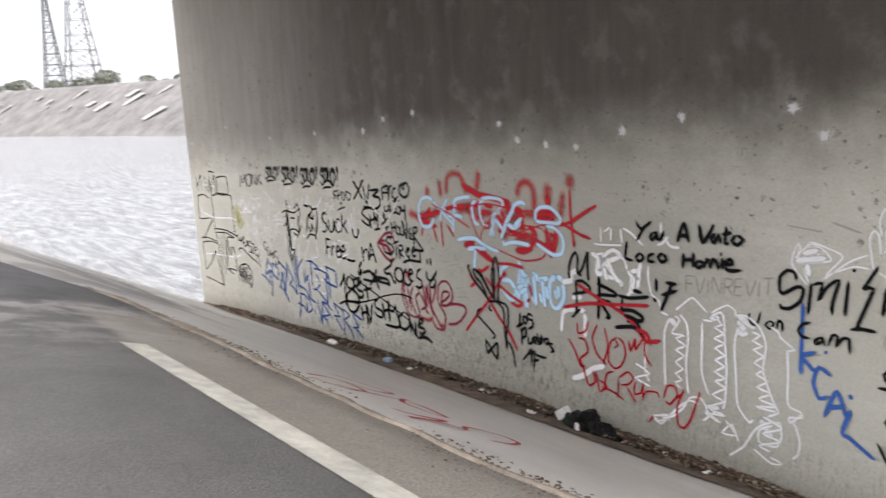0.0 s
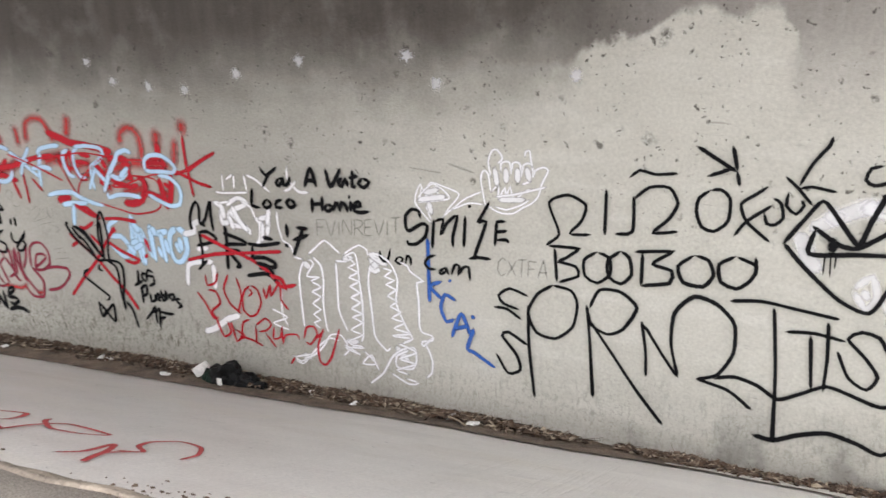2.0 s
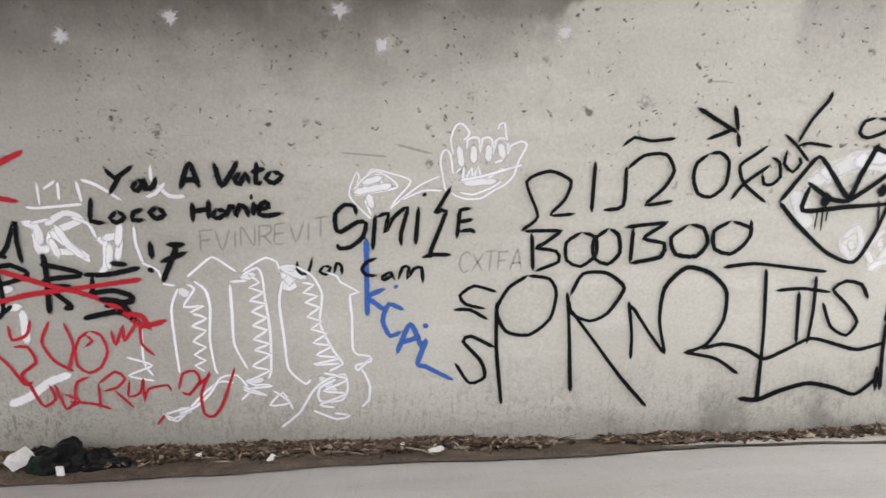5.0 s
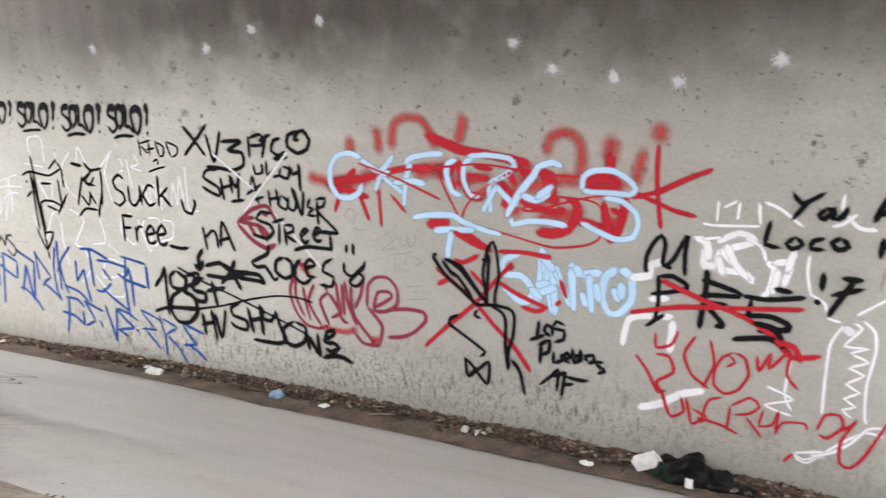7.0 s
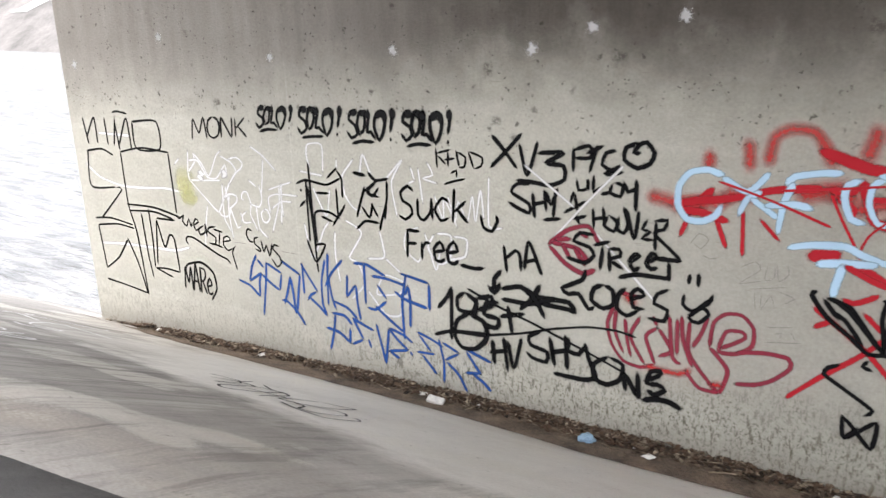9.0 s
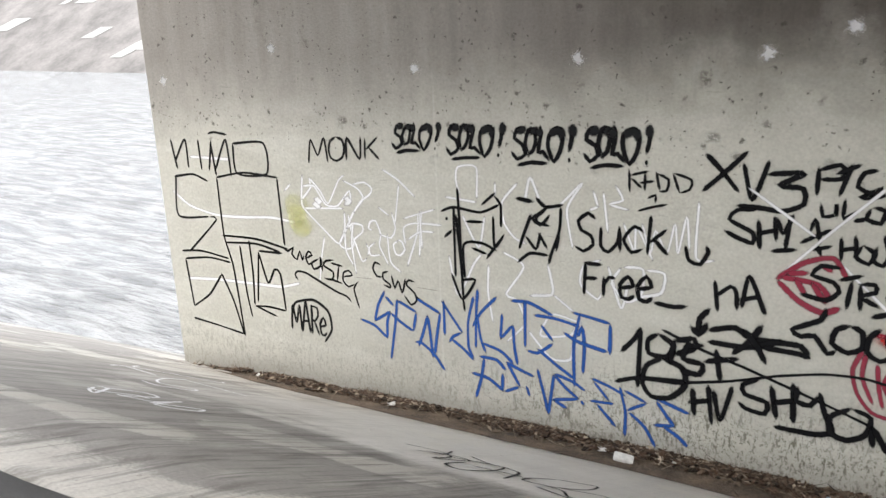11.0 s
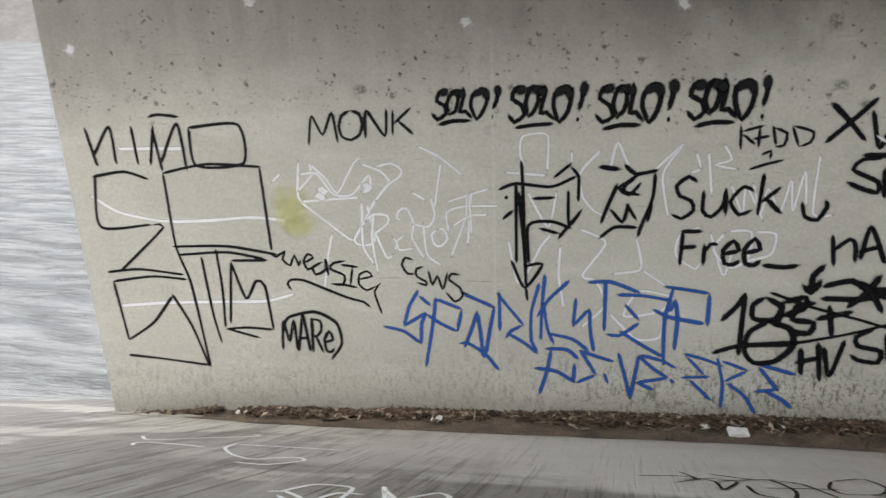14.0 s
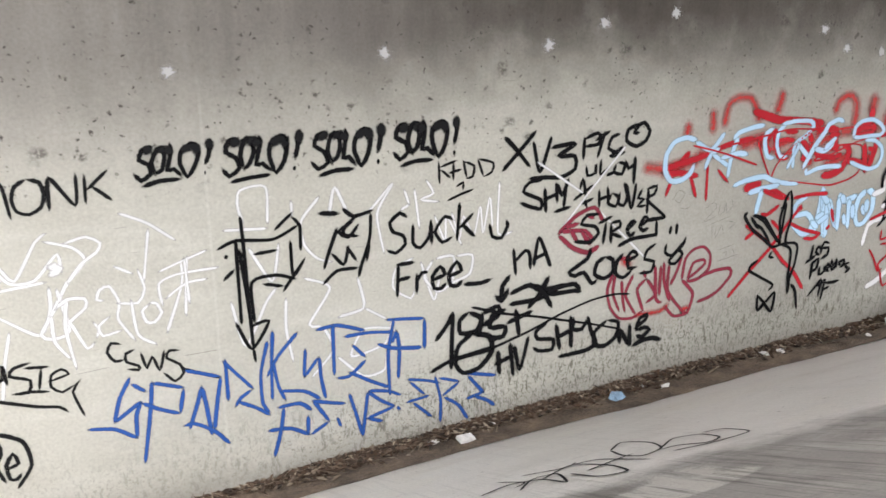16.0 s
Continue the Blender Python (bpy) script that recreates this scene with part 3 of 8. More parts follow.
# ---- hand lettering: strokes of each capital in a box one wide and one high ----
ARC = [(0.5, 1), (0.12, 0.85), (0, 0.5), (0.12, 0.15), (0.5, 0), (0.88, 0.15), (1, 0.5), (0.88, 0.85), (0.5, 1)]
GLYPH = {
    "A": [[(0, 0), (0.45, 1), (0.55, 1), (1, 0)], [(0.15, 0.38), (0.88, 0.4)]],
    "B": [[(0.1, 1), (0.1, 0)], [(0, 0.97), (0.75, 0.95), (0.75, 0.62), (0.15, 0.52), (0.9, 0.42), (0.85, 0.06), (0, 0.02)]],
    "C": [[(0.95, 0.8), (0.55, 1), (0.1, 0.75), (0.05, 0.3), (0.45, 0), (0.95, 0.15)]],
    "D": [[(0.12, 1), (0.12, 0)], [(0, 0.98), (0.7, 0.85), (1, 0.5), (0.7, 0.12), (0, 0.02)]],
    "E": [[(0.95, 0.98), (0.1, 0.95), (0.08, 0.5), (0.08, 0.03), (1, 0.02)], [(0.1, 0.52), (0.8, 0.52)]],
    "F": [[(0.1, 1), (0.12, 0)], [(0.02, 0.97), (1, 0.95)], [(0.12, 0.52), (0.8, 0.54)]],
    "H": [[(0.1, 1), (0.08, 0)], [(0.9, 1), (0.88, 0)], [(0.05, 0.5), (0.95, 0.52)]],
    "I": [[(0.5, 0.95), (0.48, 0)]],
    "K": [[(0.1, 1), (0.1, 0)], [(0.9, 1), (0.12, 0.45)], [(0.3, 0.58), (1, 0)]],
    "L": [[(0.1, 1), (0.1, 0.05), (1, 0.02)]],
    "M": [[(0.02, 0), (0.15, 0.95), (0.5, 0.3), (0.82, 0.98), (1, 0)]],
    "N": [[(0.05, 0), (0.1, 0.98), (0.88, 0.03), (0.95, 1)]],
    "O": [ARC],
    "P": [[(0.12, 1), (0.12, 0)], [(0, 0.96), (0.8, 0.92), (0.9, 0.65), (0.6, 0.45), (0.12, 0.45)]],
    "R": [[(0.12, 1), (0.12, 0)], [(0, 0.96), (0.8, 0.92), (0.88, 0.66), (0.5, 0.48), (0.15, 0.48)], [(0.4, 0.48), (1, 0)]],
    "S": [[(0.92, 0.85), (0.55, 1), (0.12, 0.8), (0.3, 0.55), (0.75, 0.42), (0.88, 0.18), (0.45, 0), (0.02, 0.14)]],
    "T": [[(0, 0.96), (1, 1)], [(0.5, 0.98), (0.48, 0)]],
    "U": [[(0.08, 1), (0.08, 0.25), (0.45, 0), (0.85, 0.25), (0.92, 1)], [(0.92, 1), (0.95, 0.03)]],
    "V": [[(0.02, 1), (0.48, 0), (1, 1)]],
    "W": [[(0, 1), (0.22, 0.02), (0.5, 0.7), (0.78, 0.02), (1, 1)]],
    "X": [[(0, 1), (1, 0)], [(1, 1), (0, 0)]],
    "Y": [[(0, 1), (0.15, 0.55), (0.85, 0.6)], [(0.95, 1), (0.85, 0.5), (0.3, -0.05)]],
    "0": [ARC],
    "1": [[(0.1, 0.7), (0.55, 1), (0.52, 0)]],
    "2": [[(0.05, 0.8), (0.5, 1), (0.9, 0.75), (0.1, 0.05), (1, 0.03)]],
    "7": [[(0, 0.97), (0.95, 0.95), (0.35, 0)]],
    "8": [[(0.5, 1), (0.1, 0.8), (0.5, 0.55), (0.95, 0.25), (0.5, 0), (0.05, 0.25), (0.5, 0.55), (0.9, 0.8), (0.5, 1)]],
    "a": [[(0.85, 0.55), (0.4, 0.62), (0.08, 0.35), (0.3, 0.02), (0.8, 0.3), (0.85, 0.58), (0.95, 0.02)]],
    "b": [[(0.1, 1), (0.1, 0.02)], [(0.1, 0.45), (0.6, 0.58), (0.92, 0.3), (0.6, 0), (0.1, 0.08)]],
    "c": [[(0.92, 0.5), (0.5, 0.64), (0.06, 0.32), (0.45, 0), (0.95, 0.1)]],
    "e": [[(0.1, 0.3), (0.88, 0.4), (0.55, 0.66), (0.1, 0.4), (0.25, 0.04), (0.7, 0), (1, 0.12)]],
    "h": [[(0.1, 1), (0.1, 0)], [(0.1, 0.4), (0.55, 0.6), (0.88, 0.4), (0.9, 0)]],
    "i": [[(0.5, 0.6), (0.48, 0)], [(0.5, 0.88), (0.53, 0.84)]],
    "k": [[(0.15, 1), (0.12, 0)], [(0.85, 0.65), (0.18, 0.3)], [(0.35, 0.4), (1, 0)]],
    "l": [[(0.4, 1), (0.35, 0.1), (0.7, 0)]],
    "m": [[(0.02, 0), (0.08, 0.6), (0.35, 0.6), (0.45, 0.05)], [(0.45, 0.3), (0.65, 0.62), (0.88, 0.5), (0.98, 0)]],
    "n": [[(0.08, 0.62), (0.12, 0)], [(0.1, 0.35), (0.5, 0.62), (0.85, 0.45), (0.92, 0)]],
    "o": [[(0.5, 0.62), (0.1, 0.45), (0.12, 0.12), (0.5, 0), (0.9, 0.18), (0.88, 0.5), (0.5, 0.62)]],
    "r": [[(0.12, 0.62), (0.18, 0)], [(0.15, 0.35), (0.45, 0.6), (0.9, 0.58)]],
    "s": [[(0.88, 0.55), (0.45, 0.64), (0.15, 0.46), (0.75, 0.25), (0.6, 0.02), (0.05, 0.06)]],
    "t": [[(0.5, 0.95), (0.48, 0.05), (0.8, 0.02)], [(0.05, 0.62), (0.95, 0.66)]],
    "u": [[(0.06, 0.62), (0.1, 0.15), (0.45, 0), (0.85, 0.25), (0.9, 0.64)], [(0.9, 0.62), (0.98, 0.02)]],
    "w": [[(0, 0.62), (0.22, 0.02), (0.5, 0.45), (0.75, 0.02), (1, 0.64)]],
    "!": [[(0.75, 1.12), (0.5, 0.3)], [(0.45, 0.06), (0.46, 0.02)]],
}
WIDE = {"I": 0.45, "1": 0.55, "!": 0.5, "M": 1.3, "W": 1.4, "L": 0.8, "E": 0.85, "i": 0.4, "l": 0.5, "m": 1.25, "w": 1.25, "r": 0.8, "t": 0.8, "s": 0.85, "e": 0.9}
scribe = random.Random(7)


def lettering(text, x0, z0, x1, z1, high, slant=0.05):
    """Hand-drawn capitals along a base line from (x0, z0) to (x1, z1): strokes as lists of points."""
    total = sum(WIDE.get(c, 1) for c in text)
    strokes, at = [], 0.0
    for c in text:
        w = WIDE.get(c, 1) / total
        jx, jz, jh = scribe.uniform(-0.05, 0.05), scribe.uniform(-0.05, 0.05), scribe.uniform(0.92, 1.08)
        letter = []
        for path in GLYPH[c]:
            pts = []
            for u, v in path:
                s = at + w * (0.03 + 0.93 * (u + jx))
                pts.append((x0 + (x1 - x0) * s + slant * high * (v - 0.5), z0 + (z1 - z0) * s + high * (v * jh + jz)))
            letter.append(pts)
        strokes.append(("letter", letter))
        at += w
    return strokes


def line_of(*flat):
    """One free stroke through the given places."""
    return [("stroke", [list(zip(flat[0::2], flat[1::2]))])]


def smoothed(pts, step=0.035):
    """A curve through the points, in even short steps."""
    if len(pts) == 2:
        pts = [pts[0], ((pts[0][0] + pts[1][0]) / 2, (pts[0][1] + pts[1][1]) / 2), pts[1]]
    p = [Vector(q) for q in pts]
    p = [2 * p[0] - p[1]] + p + [2 * p[-1] - p[-2]]
    out = []
    for a, b, c, d in zip(p, p[1:], p[2:], p[3:]):
        n = max(2, min(14, int((c - b).length / step)))
        for i in range(n):
            t = i / n
            # a slack spline keeps hard corners fairly hard
            m1, m2 = (c - a) * 0.36, (d - b) * 0.36
            out.append((2 * t**3 - 3 * t**2 + 1) * b + (t**3 - 2 * t**2 + t) * m1 + (-2 * t**3 + 3 * t**2) * c + (t**3 - t**2) * m2)
    out.append(p[-2])
    return out


def ribbons(strokes, width, place):
    """Flat ribbons of paint, full in the middle and thin at the rims; place lays a plan point on the surface."""
    verts, faces, cover = [], [], []
    for k, pts in enumerate(strokes):
        line = smoothed(pts)
        n = len(line)
        base = len(verts)
        for i, q in enumerate(line):
            t = line[min(i + 1, n - 1)] - line[max(i - 1, 0)]
            if t.length < 1e-6:
                t = Vector((1, 0))
            t.normalize()
            side = Vector((-t.y, t.x))
            w = width * (0.84 + 0.3 * noise.noise((q.x * 2.3, q.y * 2.3, k)))
            cap = -t * width * 0.45 if i == 0 else t * width * 0.45 if i == n - 1 else Vector((0, 0))
            end = 0.15 if i in (0, n - 1) else 1.0
            for s, c in ((-1.4, 0.0), (-0.55, 0.75), (0, 1.0), (0.55, 0.75), (1.4, 0.0)):
                r = q + cap + side * (s * w * (0.6 if end < 1 else 1))
                verts.append(place(r.x, r.y, k))
                cover.append(c * end)
        for i in range(n - 1):
            for j in range(4):
                a = base + 5 * i + j
                faces.append((a, a + 1, a + 6, a + 5))
    return verts, faces, cover


def painted(name, material, verts, faces, cover, parent=None):
    me = bpy.data.meshes.new(name)
    me.from_pydata(verts, [], faces)
    at = me.attributes.new("cover", "FLOAT", "POINT")
    at.data.foreach_set("value", cover)
    me.materials.append(material)
    ob = new(name, me)
    ob.visible_shadow = False
    ob.parent = parent
    return ob


layers = [0]


def tag_parts(label, material, width, groups, place):
    """A tag: an Empty that carries each of its letters and strokes."""
    tag = tagged(new("graffiti"), label, "graffiti", "graffiti on the wall and ground")
    k = 0
    for g in groups:
        for kind, strokes in g:
            k += 1
            verts, faces, cover = ribbons(strokes, width * 0.5, lambda x, y, i: place(x, y, k + 0.3 * i))
            painted(kind, material, verts, faces, cover, tag)


def wall_tag(label, material, width, *groups):
    layers[0] += 1
    lift = 0.002 + 0.00014 * layers[0]
    tag_parts(label, material, width, groups, lambda x, z, k: (x, face(x) - lift - 0.00002 * (k % 40), z))


def ground_tag(label, material, width, *groups):
    tag_parts(label, material, width, groups, lambda x, y, k: (x, y, apron_height(x, y) + 0.006 + 0.0001 * (k % 40)))


def splat(x, z, r):
    """A burst of white paint where a paintball hit."""
    rnd = random.Random(int(x * 1000))
    n = 22
    verts, cover = [(x, face(x) - 0.0022, z)], [1.0]
    for ring, c in ((0.55, 0.9), (1.0, 0.35), (1.5, 0.0)):
        for i in range(n):
            a = 2 * math.pi * i / n
            s = r * ring * (1 + (0.5 if ring > 0.6 else 0.2) * rnd.uniform(-1, 1))
            verts.append((x + s * math.cos(a), face(x + s * math.cos(a)) - 0.0022, z + s * math.sin(a)))
            cover.append(c)
    faces = [(0, 1 + i, 1 + (i + 1) % n) for i in range(n)]
    for k in range(2):
        for i in range(n):
            a, b = 1 + k * n + i, 1 + k * n + (i + 1) % n
            faces.append((a, a + n, b + n, b))
    tagged(painted("paint_splat", FADEW, verts, faces, cover), "round white paint splat on the bare concrete", "paint splat", "paint splats on the upper wall")


# ---- the foot of the wall ----
REDG = spray_material("worn_red_spray", (0.45, 0.06, 0.06), 0.95)


def apron_height(x, y):
    return bank(x, y) + 0.012 * noise.noise((x * 0.7, y * 0.7, 0))


def dirt_width(x):
    return 0.50 + 0.10 * noise.noise((x * 0.8, 9.1, 0)) + 0.05 * noise.noise((x * 3.0, 2.2, 0)) - 0.25 * max(0, 1 - x / 1.6)


def dirt_height(x, v):
    """Height of the silt at a distance from the wall, v from 0 at the wall to 1 at its rim."""
    y = face(x) - v * dirt_width(x)
    rim = apron_height(x, face(x) - dirt_width(x))
    low = grade(x) + 0.015 - 0.10 * max(0, 1 - x)
    if x > 9:
        low = max(low, apron_height(x, face(x)) + 0.012)
        rim += 0.006 + 0.012 * max(0.0, 1 - abs(v - 0.6) / 0.4)
    lump = 0.035 * noise.noise((x * 2.1, y * 4, 3)) + 0.018 * noise.noise((x * 7, y * 9, 8))
    return y, low + (rim + 0.004 - low) * v**1.3 + lump * math.sin(math.pi * min(1, v + 0.2)) * (1 - v)


silt_bm = grid_mesh(span(-0.05, LENGTH, 380), span(0, 1, 12), lambda x, v: 0)
for q in silt_bm.verts:
    q.co.y, q.co.z = dirt_height(q.co.x, q.co.y)
silt = tagged(link("dirt_strip", silt_bm, M_DIRT, smooth=True), "strip of brown silt lying along the foot of the wall", "dirt", kind="stuff")


def scatter_leaves():
    """Dry leaves, bark and stalks, thick against the wall and thin towards the rim."""
    rnd = random.Random(11)
    verts, faces = [], []
    for i in range(17000):
        x = rnd.uniform(0.1, LENGTH - 1)
        if noise.noise((x * 1.3, 4.0, 0)) + 0.5 * noise.noise((x * 5.0, 2.0, 0)) < rnd.uniform(-0.55, 0.35):
            continue
        v = abs(rnd.gauss(0.0, 0.2)) + 0.015
        if v > 1.05:
            continue
        y, z = dirt_height(x, min(v, 1))
        a = rnd.uniform(0, 6.28)
        long_one = rnd.random() < 0.22
        ln, wd = (rnd.uniform(0.05, 0.16), 0.004) if long_one else (rnd.uniform(0.018, 0.05), rnd.uniform(0.006, 0.02))
        d = Vector((math.cos(a), math.sin(a) * 0.6, rnd.uniform(-0.25, 0.45))).normalized()
        s = Vector((-d.y, d.x, rnd.uniform(-0.5, 0.5))).normalized()
        c = Vector((x, min(y, face(x) - 0.02), z + 0.012 + 0.02 * rnd.random()))
        b = len(verts)
        up = Vector((0, 0, wd * 0.8))
        for q in (c - d * ln, c - s * wd + up, c + d * ln, c + s * wd + up, c - up):
            verts.append(q)
        faces += [(b, b + 1, b + 4), (b + 1, b + 2, b + 4), (b + 2, b + 3, b + 4), (b + 3, b, b + 4), (b, b + 3, b + 1), (b + 1, b + 3, b + 2)]
    me = bpy.data.meshes.new("leaf_litter")
    me.from_pydata(verts, [], faces)
    return me


def litter_material():
    m = bpy.data.materials.new("mixed_dry_litter")
    m.use_nodes = True
    nt = m.node_tree
    geo = nt.nodes.new("ShaderNodeNewGeometry")
    r = nt.nodes.new("ShaderNodeValToRGB")
    r.color_ramp.elements[0].color = (0.026, 0.018, 0.012, 1)
    r.color_ramp.elements[1].color = (0.42, 0.35, 0.26, 1)
    e = r.color_ramp.elements.new(0.55)
    e.color = (0.095, 0.055, 0.034, 1)
    e = r.color_ramp.elements.new(0.85)
    e.color = (0.17, 0.13, 0.092, 1)
    nt.links.new(geo.outputs["Random Per Island"], r.inputs[0])
    nt.links.new(r.outputs[0], nt.nodes["Principled BSDF"].inputs["Base Color"])
    nt.nodes["Principled BSDF"].inputs["Roughness"].default_value = 0.9
    return m


leaf_mesh = scatter_leaves()
leaf_mesh.materials.append(litter_material())
tagged(new("leaf_litter", leaf_mesh), "brown dry leaves and twigs heaped against the wall", "leaf litter", kind="stuff")

M_PAPER = mat("dirty_white_paper", (0.72, 0.71, 0.68), 0.8, 0.15, 20, 120, 0.2, 0.003)
M_BAG = mat("black_plastic", (0.005, 0.005, 0.005), 0.5, 0.3, 12, 60, 0.4, 0.01, spec=0.18)
M_GREEN = mat("dark_green_plastic", (0.006, 0.016, 0.010), 0.5, 0.3, 12, 60, 0.3, 0.01, spec=0.2)
M_BLUE = mat("pale_blue_foil", (0.25, 0.38, 0.52), 0.4, 0.2, 20, 80, 0.2, 0.003)
M_STICK = mat("weathered_stick", (0.30, 0.24, 0.17), 0.9, 0.3, 20, 150, 0.4, 0.003)


def crumple(seed, sx, sy, sz, detail=2, rough=0.45):
    """A crumpled lump: a ball pushed in and out, flattened below."""
    bm = bmesh.new()
    bmesh.ops.create_icosphere(bm, subdivisions=detail, radius=1)
    for v in bm.verts:
        n = noise.noise(v.co * 1.4 + Vector((seed, 0, 0))) + 0.5 * noise.noise(v.co * 3.3 + Vector((0, seed, 0)))
        v.co *= 1 + rough * n
        v.co.x, v.co.y, v.co.z = v.co.x * sx, v.co.y * sy, max(v.co.z, -0.35) * sz
    return bm


def at_foot(x, v, up=0.0):
    y, z = dirt_height(x, v)
    return (x, y, z + up)


# the heap of rubbish: a torn black sack, a green sack inside it, a white carton
sack = tagged(new("rubbish_sack"), "torn black plastic rubbish sack slumped on the dirt by the wall", "rubbish bag")
sack.location = at_foot(10.02, 0.5, 0.0)
part("body", crumple(3.0, 0.19, 0.13, 0.19, 4, 0.4), M_BAG, sack)
tail = crumple(9.0, 0.20, 0.12, 0.12, 4, 0.6)
bmesh.ops.translate(tail, vec=(0.25, 0.0, -0.01), verts=tail.verts)
part("loose_end", tail, M_BAG, sack)
lining = crumple(5.0, 0.07, 0.05, 0.08, 3, 0.4)
bmesh.ops.translate(lining, vec=(-0.13, -0.07, 0.06), verts=lining.verts)
part("lining", lining, M_GREEN, sack, "dark green plastic showing through a tear")
tag_bm = box_mesh(0.02, 0.07, -0.16, -0.145, 0.05, 0.12, 0.004)
part("sticker", tag_bm, M_PAPER, sack, "pale paper stuck to the sack")

carton = tagged(new("drink_carton"), "crushed white cardboard carton leaning against a rubbish sack", "carton")
body = box_mesh(-0.05, 0.05, -0.035, 0.035, 0, 0.17, 0.008)
for v in body.verts:
    v.co += Vector((0.012, 0.009, 0)) * noise.noise(v.co * 25)
part("body", body, M_PAPER, carton)
flap = box_mesh(-0.045, 0.045, -0.004, 0.004, 0.165, 0.215, 0.002)
bmesh.ops.rotate(flap, cent=(0, 0, 0.165), matrix=Matrix.Rotation(0.6, 3, "X"), verts=flap.verts)
part("flap", flap, M_PAPER, carton)
carton.matrix_world = Matrix.Translation(at_foot(9.68, 0.55, 0.05)) @ Euler((0.25, 1.0, 0.25)).to_matrix().to_4x4()

scraps = random.Random(23)
spots = [(5.12, 0.62), (4.90, 0.35), (5.45, 0.25), (6.9, 0.3), (7.05, 0.5), (8.3, 0.3), (8.45, 0.35), (10.9, 0.3), (11.4, 0.5), (12.25, 0.3), (12.5, 0.45), (1.2, 0.3), (0.55, 0.25), (2.9, 0.4), (9.35, 0.7), (13.1, 0.2)]
for i, (x, v) in enumerate(spots):
    s = scraps.uniform(0.016, 0.036)
    if i == 0:
        bm = box_mesh(-0.075, 0.075, -0.04, 0.04, 0, 0.035, 0.006)
        for q in bm.verts:
            q.co.z += 0.008 * noise.noise(q.co * 20)
        ob = tagged(link("litter_box", bm, M_PAPER), "flattened white cardboard packet lying on the silt", "packet")
    else:
        ob = tagged(link("litter_scrap", crumple(i * 2.7, s * 1.7, s, s * 0.5, 2, 0.8), M_PAPER), "crumpled scrap of dirty white paper on the silt", "paper scrap", "paper scraps along the wall")
    ob.matrix_world = Matrix.Translation(at_foot(x, v, 0.012)) @ Euler((scraps.uniform(-0.2, 0.2), scraps.uniform(-0.2, 0.2), scraps.uniform(0, 3))).to_matrix().to_4x4()
foil = tagged(link("litter_scrap", crumple(41, 0.07, 0.05, 0.04, 3, 0.6), M_BLUE), "crumpled pale blue wrapper lying on the leaves", "wrapper")
foil.location = at_foot(6.55, 0.5, 0.02)
for x, v, a, ln in ((2.15, 0.35, 0.4, 0.16), (9.3, 0.3, 2.7, 0.2), (11.9, 0.5, 2.9, 0.3), (12.4, 0.6, 2.6, 0.24), (7.6, 0.5, 0.3, 0.22)):
    bm = bmesh.new()
    beam(bm, (-ln / 2, 0, 0), (0, 0, 0.01), 0.006, 6)
    beam(bm, (0, 0, 0.01), (ln / 2, 0.02, 0.004), 0.005, 6)
    ob = tagged(link("twig", bm, M_STICK), "thin weathered stick lying on the silt", "stick", "sticks along the wall")
    ob.matrix_world = Matrix.Translation(at_foot(x, v, 0.016)) @ Matrix.Rotation(a, 4, "Z")


def grit(name, count, seed, x0, x1, spread, material, label):
    """Small crumbs lying along the rim between apron and asphalt."""
    rnd = random.Random(seed)
    verts, faces = [], []
    for i in range(count):
        x = rnd.uniform(x0, x1)
        y = path_edge(x) + rnd.gauss(0.03, spread)
        if noise.noise((x * 1.1, 7.7, 0)) < rnd.uniform(-0.5, 0.5):
            continue
        r = rnd.uniform(0.003, 0.008)
        z = max(bank(x, y) + 0.018 if y < path_edge(x) else apron_height(x, y), 0) + r * 0.2
        b = len(verts)
        e = rnd.uniform(0.8, 2.2)
        verts += [(x - r * e, y, z), (x, y - r, z), (x + r * e, y, z), (x, y + r, z), (x, y, z + r * 0.7)]
        faces += [(b, b + 1, b + 4), (b + 1, b + 2, b + 4), (b + 2, b + 3, b + 4), (b + 3, b, b + 4)]
    me = bpy.data.meshes.new(name)
    me.from_pydata(verts, [], faces)
    me.materials.append(material)
    tagged(new(name, me), label, "grit", kind="stuff")


grit("grit", 4200, 5, 8.5, 18, 0.09, M_DIRT, "brown grit and crumbs along the asphalt edge")
edge_bm = grid_mesh(span(8, 18, 220), span(0, 1, 6), lambda x, v: 0)
for q in edge_bm.verts:
    x, v = q.co.x, q.co.y
    w = 0.10 + 0.10 * noise.noise((x * 0.9, 1.7, 0)) + 0.05 * noise.noise((x * 4, 2.7, 0))
    y = path_edge(x) - 0.05 + v * max(0.03, w + 0.06)
    q.co.y = y
    q.co.z = max(bank(x, y) + 0.02 if y < path_edge(x) else 0, apron_height(x, y)) + 0.005 * math.sin(math.pi * v) + (0.007 if 0.05 < v < 0.9 else -0.02)
tagged(link("silt_edge", edge_bm, M_SAND, smooth=True), "thin brown silt settled along the asphalt edge", "dirt", kind="stuff")

